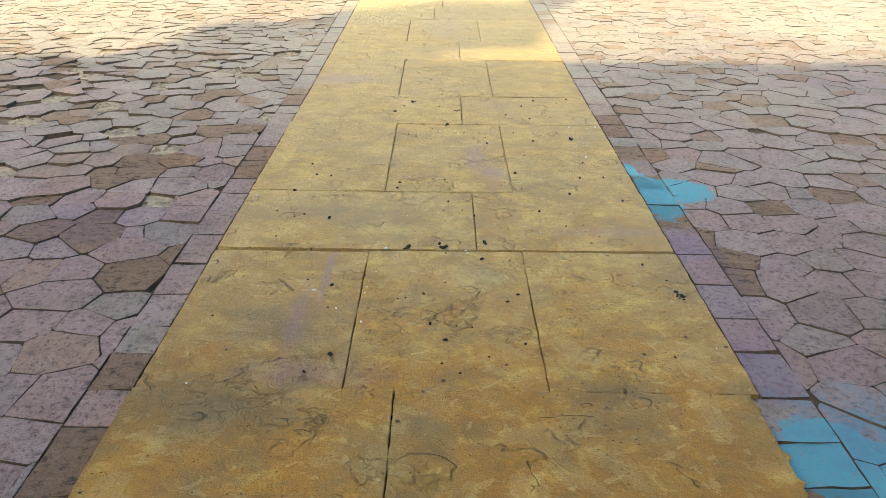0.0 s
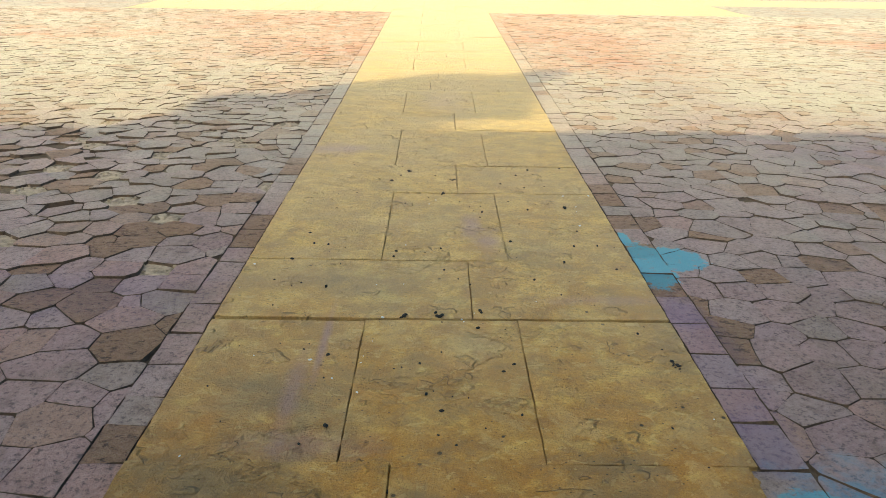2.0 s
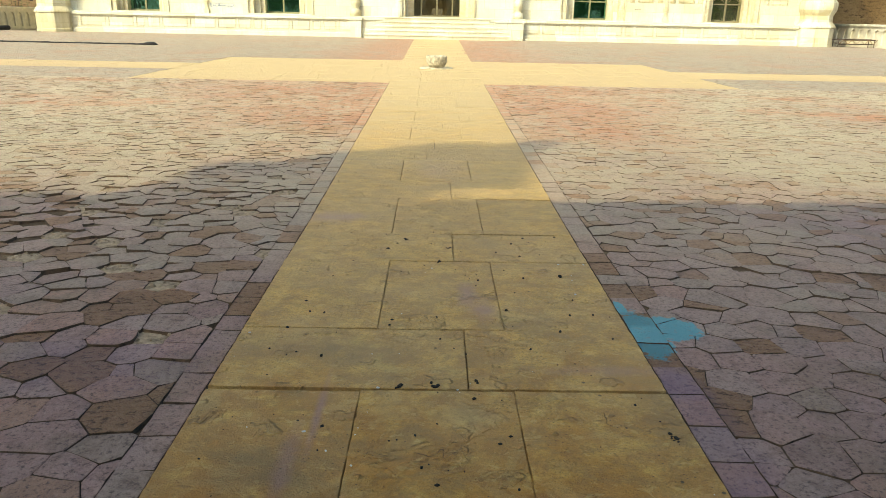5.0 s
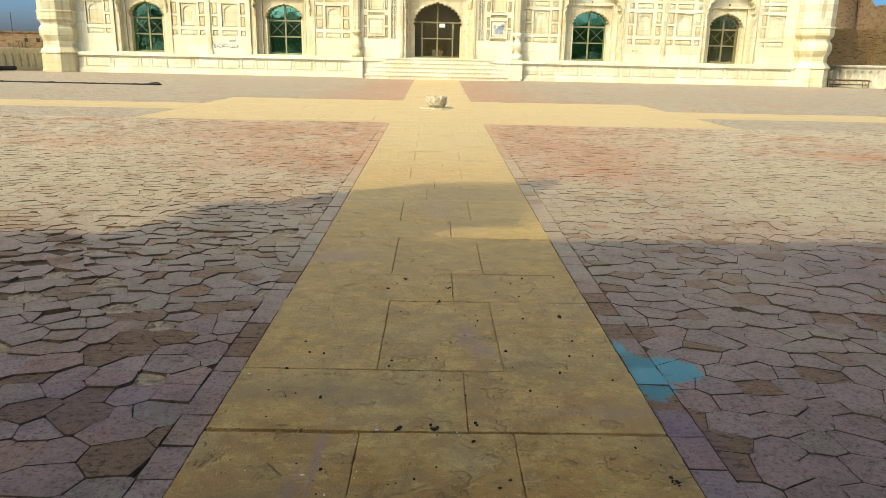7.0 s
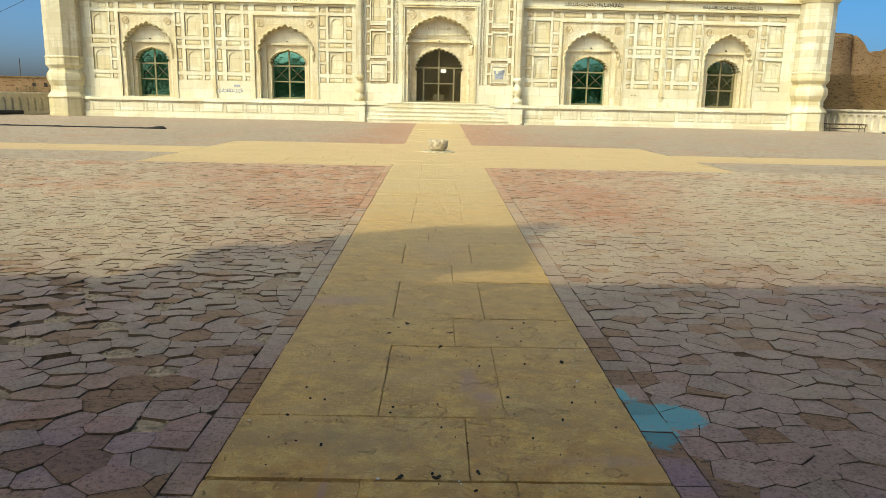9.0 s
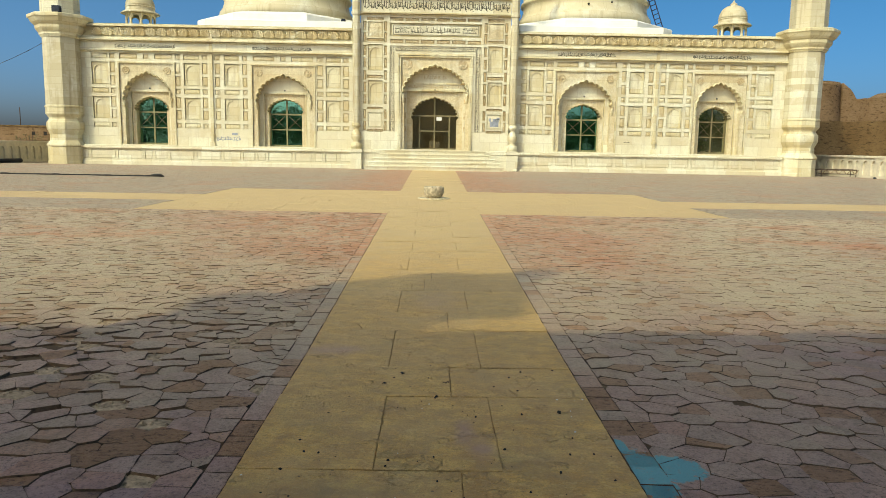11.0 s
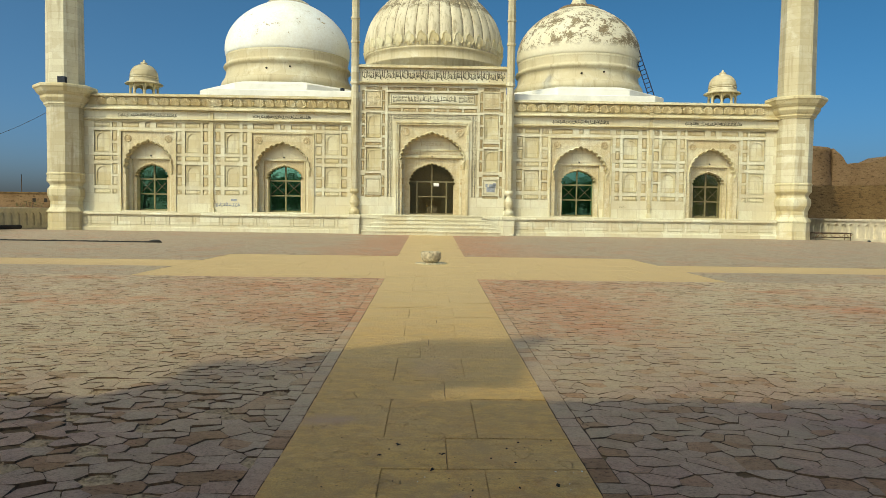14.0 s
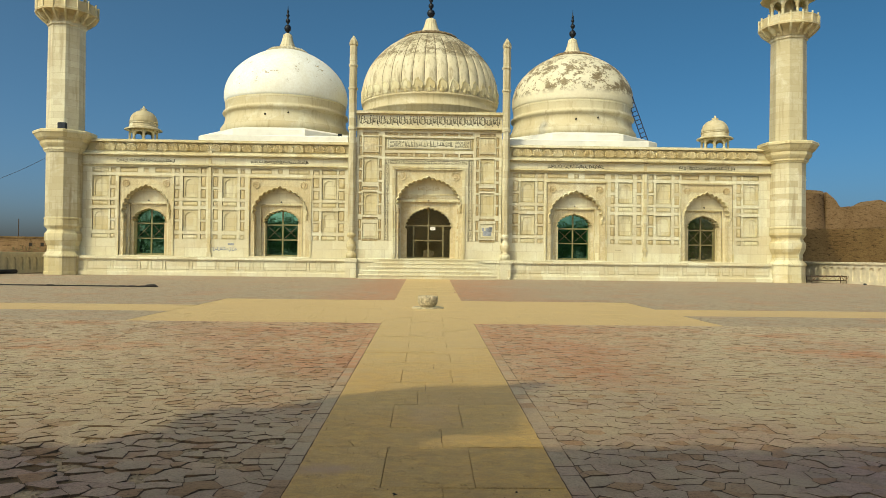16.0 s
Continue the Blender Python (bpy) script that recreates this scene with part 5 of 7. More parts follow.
def finial(x, y, z, base, parent, big=1.0):
    """Bell of plaster ribs under a dark metal spike of globes."""
    bell = [(base, z), (base * 0.86, z + 0.22), (base * 0.62, z + 0.6), (base * 0.48, z + 1.0), (base * 0.44, z + 1.2), (base * 0.25, z + 1.32)]
    part("bell", Geo().lathe(bell, 48, x, y, wave=lambda a, i: 1 + 0.06 * math.cos(16 * a)), MARBLE_PALE, parent)
    t = z + 1.3
    spike = [(0.05, t), (0.06, t + 0.1)]
    for c, r in ((0.42, 0.27 * big), (1.0, 0.18 * big), (1.42, 0.13 * big), (1.72, 0.09)):
        spike += [(0.045, t + c - r - 0.07), (0.09, t + c - r - 0.03)] + [(max(0.05, r * math.sin(a)), t + c - r * math.cos(a)) for a in (0.5, 1.0, 1.57, 2.14, 2.64)] + [(0.05, t + c + r + 0.02)]
    spike += [(0.035, t + 1.9), (0.006, t + 2.25)]
    part("finial", Geo().lathe(spike, 12, x, y), IRON, parent, "dark metal finial of stacked globes")


def lotus(x, y, z, r, parent, material):
    """Ring of drooping petals at the crown of a dome."""
    g = Geo()
    n = 28
    for j in range(n):
        a, h = 2 * math.pi * j / n, math.pi / n
        rows = ((r * 0.45, z + 0.27, h * 0.9), (r * 0.8, z + 0.16, h * 1.0), (r * 0.98, z - 0.02, h * 0.75), (r * 1.02, z - 0.14, h * 0.15))
        p = [(x + q * math.cos(a + k * w), y + q * math.sin(a + k * w), zz + (0.05 if k == 0 else 0)) for q, zz, w in rows for k in (-1, 0, 1)]
        g.add(p, [(3 * i + k, 3 * i + k + 1, 3 * i + k + 4, 3 * i + k + 3) for i in range(3) for k in (0, 1)])
    g.lathe([(r * 0.95, z - 0.12), (r * 0.9, z + 0.03), (r * 0.4, z + 0.26)], 32, x, y)
    part("lotus_crown", g, material, parent)


def side_dome(s, material, label):
    x, y = XC + s * 10.93, 55.0
    prof = [(4.50, 12.72), (4.56, 12.9), (4.6, 13.15)] + [(4.6 * (1 - ((z - 13.3) / 3.85) ** 2) ** 0.64, z) for z in [13.4 + 0.18 * k for k in range(19)]] + [(1.3, 16.86), (0.3, 17.0)]
    d = part("dome", Geo().lathe(prof, 72, x, y), material, MOSQUE, label, at=(x, y, 9))
    drum = [(4.85, 10.3), (4.82, 10.75), (4.72, 10.88), (4.58, 11.1), (4.5, 11.4), (4.47, 11.72), (4.56, 11.78), (4.66, 11.84), (4.68, 11.92), (4.64, 12.02), (4.5, 12.08), (4.46, 12.2), (4.5, 12.6), (4.52, 12.74), (4.48, 12.78)]
    part("drum", Geo().lathe(drum, 72, x, y), DOME_DRUM, d)
    part("vent_hole", Geo().rod((x - 0.6, y - 4.3, 11.3), (x - 0.6, y - 4.6, 11.3), 0.07, 8).rod((x + 1.0, y - 4.2, 11.45), (x + 1.0, y - 4.5, 11.45), 0.06, 8), CHIP, d)
    lotus(x, y, 16.84, 1.62, d, LOTUS if s > 0 else MARBLE_SHAFT)
    finial(x, y, 17.02, 0.72, d)
    base = Geo().lathe([(6.35, 9.0), (6.35, 9.98), (6.25, 10.06), (5.3, 10.3)], 8, x, y, 0.5, smooth=False)
    part("dome_base", base, ROOF_WHITE, d)
    a, b = sorted((XC + s * 5.5, XC + s * 15.0))
    part("roof_block", Geo().block(a, b, 48.7, 61.0, 8.9, 9.52, 0.04), ROOF_WHITE, d)


def middle_dome():
    x, y, n = XC, 55.0, 38
    radius = lambda z: 5.2 - 0.1 * ((13.6 - z) / 0.7) ** 2 if z < 13.6 else 5.2 * max(0.0, 1 - ((z - 13.6) / 4.95) ** 2) ** 0.61
    prof = [(radius(z), z) for z in [12.92 + 0.16 * k for k in range(33)]] + [(1.5, 18.25), (0.3, 18.45)]

    def ribs(a, i):
        fade = max(0.25, 1 - i / 40)
        c = abs(math.sin(n * a / 2))
        return 1 - 0.04 * fade * (1 - c ** 0.4)
    d = part("dome", Geo().lathe(prof, n * 12, x, y, wave=ribs), DOME_RIBBED, MOSQUE, "ribbed plaster dome, dark streaks near its crown", at=(x, y, 9))
    drum = [(5.1, 9.0), (5.08, 12.0), (5.2, 12.06), (5.2, 12.14), (5.09, 12.2), (5.08, 12.72), (5.16, 12.78), (5.19, 12.86), (5.12, 12.94)]
    part("drum", Geo().lathe(drum, 96, x, y), DOME_DRUM, d)
    g = Geo()
    zz = [13.7 + 0.2 * k for k in range(22)]
    for j in range(n):
        a = 2 * math.pi * j / n
        p = [(x + radius(z) * (0.975 + 0.0009 * i) * math.cos(a + e / radius(z)), y + radius(z) * (0.975 + 0.0009 * i) * math.sin(a + e / radius(z)), z) for i, z in enumerate(zz) for e in (-0.022, 0.022)]
        g.add(p, [(2 * i, 2 * i + 1, 2 * i + 3, 2 * i + 2) for i in range(len(zz) - 1)])
    tagged(part("groove_dirt", g, CHIP_BROWN, d, "dark dirt in the grooves between the ribs"), kind="stuff")
    g = Geo()
    # shell leaf at the foot of each rib
    for j in range(n):
        a0 = 2 * math.pi * (j + 0.5) / n
        rings = []
        for q, out in ((0.12, 0.01), (0.7, 0.0), (0.88, 0.045), (1.0, 0.0)):
            ring = []
            for i in range(25):
                t = math.pi * (i / 24 * 1.3 - 0.15)
                lobe = abs(math.sin(2.5 * (t + math.pi * 0.15) / 1.3)) ** 0.5
                w = q * (0.66 + 0.34 * lobe)
                z = 13.3 + (0.56 * w + 0.12 * q * max(0.0, math.sin(t)) ** 6) * math.sin(t)
                r = radius(z)
                u = a0 + 0.40 * w * math.cos(t) / r
                lift = out + 0.018 * lobe * q
                ring.append((x + (r + lift) * math.cos(u), y + (r + lift) * math.sin(u), z))
            rings += ring
        g.add(rings, [(25 * k + i, 25 * k + i + 1, 25 * k + 26 + i, 25 * k + 25 + i) for k in range(3) for i in range(24)])
        foot = []
        for z, w in ((12.93, 0.1), (13.05, 0.2), (13.2, 0.12), (13.3, 0.08)):
            r = radius(z)
            foot += [(x + (r + lift) * math.cos(a0 + e * w / r), y + (r + lift) * math.sin(a0 + e * w / r), z) for e, lift in ((-1, 0.0), (0, 0.09), (1, 0.0))]
        g.add(foot, [(3 * i + e, 3 * i + e + 1, 3 * i + e + 4, 3 * i + e + 3) for i in range(3) for e in (0, 1)])
    part("leaf_frieze", g, MARBLE, d)
    lotus(x, y, 18.12, 2.1, d, LOTUS)
    finial(x, y, 18.38, 0.86, d, 1.15)


def minaret(s):
    """Eight-sided minaret with a moulded foot, a wide cap at roof height, and a bracketed balcony under its kiosk."""
    x, y = XC + s * (24.07 if s > 0 else 23.94), 47.7
    at = (x, y, 0)
    # the flat of a side faces the court
    eight = lambda profile: Geo().lathe([(0.935 * r, z) for r, z in profile], 8, x, y, 0.5, smooth=False)
    foot = [(1.23, -0.06), (1.23, 0.16), (1.2, 0.2), (1.2, 1.1), (1.27, 1.14), (1.27, 1.22), (1.10, 1.42), (1.04, 1.5), (1.02, 1.86), (1.08, 1.96), (1.20, 2.22), (1.22, 2.45), (1.20, 2.64), (1.08, 2.78), (1.04, 2.84), (1.06, 2.95), (1.2, 3.1), (1.24, 3.16), (1.22, 3.55), (1.26, 3.58), (1.26, 3.66), (1.19, 3.7)]
    t = part("minaret", eight(foot), MARBLE, MOSQUE, "eight-sided cream marble minaret", at=at)
    part("lower_shaft", eight([(1.19, 3.7), (1.19, 7.9)]), MARBLE_SHAFT, t)
    cap = [(1.25, 7.9), (1.3, 8.0), (1.36, 8.04), (1.36, 8.14), (1.5, 8.3), (1.58, 8.42), (1.58, 8.6), (1.68, 8.66), (1.8, 8.78), (1.94, 9.0), (2.02, 9.06), (2.02, 9.2), (1.95, 9.26), (1.25, 9.36)]
    part("cap", eight(cap), MARBLE, t)
    part("upper_shaft", eight([(1.22, 9.36), (1.17, 16.05), (1.27, 16.1), (1.27, 16.24), (1.2, 16.28)]), MARBLE_SHAFT, t)
    part("balcony_cove", Geo().lathe([(1.12, 16.26), (1.14, 16.45), (1.2, 16.62), (1.34, 16.76), (1.6, 16.84), (1.89, 16.87), (1.89, 16.98), (1.2, 17.0)], 16, x, y, 0, smooth=False), MARBLE_TAN, t)
    for j in range(16):
        a = 2 * math.pi * j / 16
        c, sn = math.cos(a), math.sin(a)
        g = Geo()
        pr = ((1.2, 16.3), (1.32, 16.3), (1.7, 16.62), (1.83, 16.78), (1.83, 16.86), (1.2, 16.86))
        p = [(x + r * c - w * sn, y + r * sn + w * c, z) for w in (-0.06, 0.06) for r, z in pr]
        g.add(p, [(5, 4, 3, 2, 1, 0), (6, 7, 8, 9, 10, 11)] + [(i, (i + 1) % 6, 6 + (i + 1) % 6, 6 + i) for i in range(6)])
        part("bracket", g, MARBLE, t)
        b = a + math.pi / 16
        g = Geo().rod((x + 1.83 * math.cos(a), y + 1.83 * math.sin(a), 16.98), (x + 1.83 * math.cos(a), y + 1.83 * math.sin(a), 17.66), 0.06, 6)
        part("railing_post", g, MARBLE, t)
        p0, p1 = [Vector((x + 1.8 * math.cos(q), y + 1.8 * math.sin(q), 0)) for q in (a, a + math.pi / 8)]
        o = (p1 - p0).cross(Vector((0, 0, 1))).normalized() * 0.04
        slat = lambda z0, z1: Geo().add([(q + e * o + Vector((0, 0, z))) for z in (z0, z1) for q, e in ((p0, -1), (p1, -1), (p1, 1), (p0, 1))], ((3, 2, 1, 0), (4, 5, 6, 7), (0, 1, 5, 4), (1, 2, 6, 5), (2, 3, 7, 6), (3, 0, 4, 7)))
        part("railing_foot", slat(16.99, 17.06), MARBLE, t)
        part("handrail", slat(17.46, 17.54), MARBLE, t)
        o *= 0.4
        part("railing_screen", slat(17.062, 17.458), MARBLE_TAN, t)
    for j in range(8):
        a = 2 * math.pi * j / 8
        p = (x + 1.12 * math.cos(a), y + 1.12 * math.sin(a))
        col = [(0.16, 17.0), (0.16, 17.25), (0.1, 17.32), (0.09, 18.3), (0.16, 18.38), (0.16, 18.6)]
        part("column", Geo().lathe(col, 8, *p), MARBLE, t)
        g = Geo().arch(0, 0.33, 18.25, 18.62, 0.44, 18.2, 18.98, -0.06, 0.12, 5, 0.1)
        m = Matrix.Translation((x, y, 0)) @ Matrix.Rotation(a + math.pi / 8 + math.pi / 2, 4, "Z") @ Matrix.Translation((0, -1.03, 0))
        g.v = [tuple(m @ Vector(q)) for q in g.v]
        part("kiosk_arch", g, MARBLE, t)
    part("kiosk_eave", Geo().lathe([(1.1, 18.96), (1.75, 18.9), (1.75, 18.96), (1.2, 19.15), (1.15, 19.5)], 16, x, y, 0, smooth=False), MARBLE, t)
    part("kiosk_dome", Geo().lathe([(1.15, 19.5)] + [(1.2 * math.cos(k * 0.15), 19.6 + 1.35 * math.sin(k * 0.15)) for k in range(10)] + [(0.1, 21.1), (0.05, 21.8)], 24, x, y), DOME_WHITE, t)
    part("kiosk_core", Geo().lathe([(0.3, 17.0), (0.3, 19.0)], 8, x, y, smooth=False), MARBLE, t)
    t.scale = (1.006, 1.006, 1.005)


def roof_kiosk(s, off):
    """Small eight-sided domed kiosk on the roof."""
    x, y = XC + s * off, 52.0
    t = part("roof_kiosk", Geo().lathe([(1.1, 8.7), (1.1, 9.35), (1.0, 9.42)], 8, x, y, 0.5, smooth=False), MARBLE, MOSQUE, "small domed roof kiosk on eight columns", at=(x, y, 9))
    for j in range(8):
        a = 2 * math.pi * (j + 0.5) / 8
        part("column", Geo().lathe([(0.12, 9.4), (0.12, 9.55), (0.085, 9.6), (0.085, 10.1), (0.13, 10.2)], 6, x + 0.9 * math.cos(a), y + 0.9 * math.sin(a)), MARBLE, t)
        g = Geo().arch(0, 0.26, 9.9, 10.12, 0.37, 9.85, 10.32, -0.05, 0.1, n=8)
        m = Matrix.Translation((x, y, 0)) @ Matrix.Rotation(a + math.pi / 8 + math.pi / 2, 4, "Z") @ Matrix.Translation((0, -0.83, 0))
        g.v = [tuple(m @ Vector(q)) for q in g.v]
        part("arch", g, MARBLE, t)
    part("eave", Geo().lathe([(0.9, 10.3), (1.28, 10.24), (1.28, 10.3), (0.98, 10.46), (0.95, 10.66), (1.0, 10.7), (0.96, 10.76)], 16, x, y, smooth=False), DOME_DRUM, t)
    dome = [(0.96 * math.cos(k * 0.14) ** 0.85, 10.76 + 0.92 * math.sin(k * 0.14)) for k in range(11)] + [(0.22, 11.72), (0.24, 11.78), (0.1, 11.84), (0.09, 11.9), (0.02, 12.02)]
    part("dome", Geo().lathe(dome, 24, x, y), DOME_DRUM, t)
    t.location += Vector((-s * off * 0.0385, -2.0, -0.29))
    t.scale = (0.9615, 0.9615, 0.9615)


def hall():
    """Walls, floor and roof of the prayer hall behind the front."""
    a, b, y0, y1 = XC - 23.0, XC + 23.0, YW + 1.3, 61.5
    part("hall_roof", Geo().box(a, b, YW + 0.3, y1, 8.3, 8.75), MARBLE_PALE, MOSQUE)
    part("hall_back_wall", Geo().box(a, b, y1 - 0.6, y1, 0, 8.3), PLASTER_IN, MOSQUE)
    part("hall_side_wall", Geo().box(a, a + 0.6, YW + 0.3, y1 - 0.6, 0, 8.3), MARBLE, MOSQUE)
    part("hall_side_wall", Geo().box(b - 0.6, b, YW + 0.3, y1 - 0.6, 0, 8.3), MARBLE, MOSQUE)
    part("hall_floor", Geo().box(a + 0.6, b - 0.6, YW + 0.2, y1 - 0.6, 0.9, 1.33), PLASTER_IN, MOSQUE)
    # masonry between the openings, and the rear face of the front wall
    xs = sorted([XC] + [XC + s * c for s in (-1, 1) for c, *_ in BAYS])
    hw = {c: (1.9 if abs(c - XC) < 1 else 1.3) for c in xs}
    edges = [a + 0.6] + [v for c in xs for v in (c - hw[c], c + hw[c])] + [b - 0.6]
    g = Geo()
    for p, q in zip(edges[::2], edges[1::2]):
        g.box(p, q, YW + 0.75, y0 + 0.2, 1.33, 8.3)
    for c in xs:
        g.box(c - hw[c], c + hw[c], y0 - 0.1, y0 + 0.2, 5.05, 8.3)
    part("rear_masonry", g, PLASTER_IN, MOSQUE)


hall()
for side in (-1, 1):
    wing(side)
    turret(side)
    minaret(side)
portal()
side_dome(-1, DOME_WHITE, "smooth white limewashed dome with a few peeled spots")
side_dome(1, DOME_WORN, "cream dome with limewash peeling in brown patches")
middle_dome()
roof_kiosk(-1, 20.55)
roof_kiosk(1, 20.85)

# scribbled writing on the wall: grey smears, unreadable
g = Geo()
bars(g, XC - 14.3, XC - 12.7, 1.62, 1.95, YW - 0.004, 90, 0.16)
g.box(XC - 13.3, XC - 12.9, YW - 0.006, YW + 0.01, 2.05, 2.18)
tagged(part("scribble", g, GREY_PAINT, MOSQUE, "unreadable grey-blue scribble"), kind="stuff")
g = Geo()
bars(g, XC + 12.55, XC + 13.0, 1.98, 2.06, YW - 0.004, 91, 0.12)
tagged(part("scribble", g, INK, MOSQUE, "unreadable dark scribble"), kind="stuff")


# ---- things on and round the mosque ----
def flood_lamp(x, y, z, k=1.0):
    t = thing("flood_lamp", (x, y, z), "small black flood lamp on the masonry ledge", "lamp", group="flood lamps")
    part("housing", Geo().block(x - 0.24, x + 0.24, y - 0.14, y + 0.14, z + 0.1, z + 0.5, 0.03), IRON, t)
    part("bracket", Geo().box(x - 0.28, x - 0.245, y - 0.05, y + 0.05, z, z + 0.35).box(x + 0.245, x + 0.28, y - 0.05, y + 0.05, z, z + 0.35).box(x - 0.28, x + 0.28, y - 0.06, y + 0.06, z - 0.002, z + 0.03), IRON, t)
    t.scale = (k, k, k)
    return t


flood_lamp(XC - 23.42, 46.25, 9.22)
flood_lamp(XC - 6.15, 49.4, 9.53, 0.55)


def ladder():
    a, b = Vector((16.25, 52.6, 9.53)), Vector((14.75, 53.0, 13.95))
    t = thing("ladder", a, "dark blue steel ladder leaning on the peeling dome", "ladder")
    d = Vector((0.14, -0.16, 0.05))
    part("rail", Geo().rod(a - d, b - d, 0.04), BLUE_LADDER, t)
    part("rail", Geo().rod(a + d, b + d, 0.04), BLUE_LADDER, t)
    for k in range(1, 14):
        q = a.lerp(b, k / 14)
        part("rung", Geo().rod(q - d, q + d, 0.035, 5), BLUE_LADDER, t)


ladder()


def basin():
    """Rough stone basin in the middle of the crossing, on a thin round slab."""
    x, y = XC, 20.75
    t = thing("stone_basin", (x, y, 0.03), "rough cream stone basin at the crossing of the walkways", "basin")
    rnd = random.Random(5)
    wob = [rnd.uniform(-0.03, 0.03) for _ in range(40)]
    prof = [(0.17, 0.035), (0.21, 0.05), (0.26, 0.12), (0.285, 0.2), (0.29, 0.28), (0.285, 0.335), (0.265, 0.35), (0.235, 0.34), (0.225, 0.27), (0.19, 0.16), (0.05, 0.12)]
    part("bowl", Geo().lathe(prof, 32, x, y, wave=lambda a, i: 1 + wob[(int(a * 5.09) + i) % 40] * 0.6), STONE_POT, t)
    s = solid("stone_slab", Geo().lathe([(0.46, -0.01), (0.47, 0.02), (0.44, 0.032)], 20, x, y, wave=lambda a, i: 1 + wob[int(a * 6) % 40]), STONE_POT, "thin round stone slab under the basin", "slab", at=(x, y, 0))
    return t


basin()


def hose():
    """A long black rolled strip that lies across the court."""
    g = Geo()
    rnd = random.Random(8)
    p, f, n = [], [], 10
    for k in range(61):
        u = k / 60
        x, y, z = -20.6 + 9.0 * u, 31.75 - 0.3 * u + 0.06 * noise.noise((u * 9, 0, 0)), 0.05
        r = (0.026 + 0.018 * abs(noise.noise((u * 20, 5, 0))) + (0.035 if u > 0.94 else 0)) * (0.3 if k in (0, 60) else 1)
        p += [(x, y + 1.6 * r * math.cos(2 * math.pi * q / n), z + r * math.sin(2 * math.pi * q / n) + r - 0.05) for q in range(n)]
    f = [(k * n + q, k * n + (q + 1) % n, (k + 1) * n + (q + 1) % n, (k + 1) * n + q) for k in range(60) for q in range(n)]
    g.add(p, f + [tuple(range(n)), tuple(60 * n + q for q in range(n))], True)
    solid("rubber_hose", g, RUBBER, "long black rubber hose lying across the paving", "hose", at=(-16, 31.6, 0))


hose()


def bench():
    """Rusty slatted frame in the shade beside the minaret."""
    t = thing("metal_bench", (26.7, 47.4, 0), "rusty slatted steel frame on short legs by the parapet", "bench")
    for y in (47.1, 47.75):
        part("rail", Geo().block(25.5, 27.9, y - 0.03, y + 0.03, 0.42, 0.5, 0.005), RUST, t)
    for k in range(9):
        x = 25.6 + 0.27 * k
        part("slat", Geo().rod((x, 47.12, 0.42), (x + 0.16, 47.73, 0.52), 0.025, 5), RUST, t)
        part("brace", Geo().rod((x, 47.06, 0.2 + 0.26 * (k % 2)), (x + 0.24, 47.06, 0.46 - 0.26 * (k % 2)), 0.022, 5), MUD_PALE, t)
    for x in (25.55, 27.85):
        for y in (47.1, 47.75):
            part("leg", Geo().rod((x, y, -0.02), (x, y, 0.42), 0.03, 6), RUST, t)
    part("lower_beam", Geo().block(25.5, 27.9, 47.36, 47.46, 0.16, 0.22, 0.01), RUST, t)


bench()

g = Geo().rod((-27.75, 46.2, 0.13), (-27.3, 48.4, 0.13), 0.14, 12)
solid("mat_roll", g, RUBBER, "dark rolled mat at the foot of the parapet", "mat", at=(-27.5, 47.3, 0))

rnd = random.Random(12)
for k, (x, y, r) in enumerate(((5.35, 46.9, 0.16), (5.75, 46.85, 0.13), (4.95, 46.75, 0.1), (27.75, 44.9, 0.10))):
    prof = [(r * 0.9, -0.01), (r, r * 0.4), (r * 0.75, r * 0.85), (r * 0.2, r)]
    solid("stone_fragment", Geo().lathe(prof, 9, x, y, wave=lambda a, i: 1 + 0.18 * math.sin(3 * a + i + k), smooth=False), MARBLE_PALE if k < 3 else IRON, "broken piece of pale marble on the paving" if k < 3 else "dark broken stone on the paving", "stone", at=(x, y, 0), group="stone fragments")


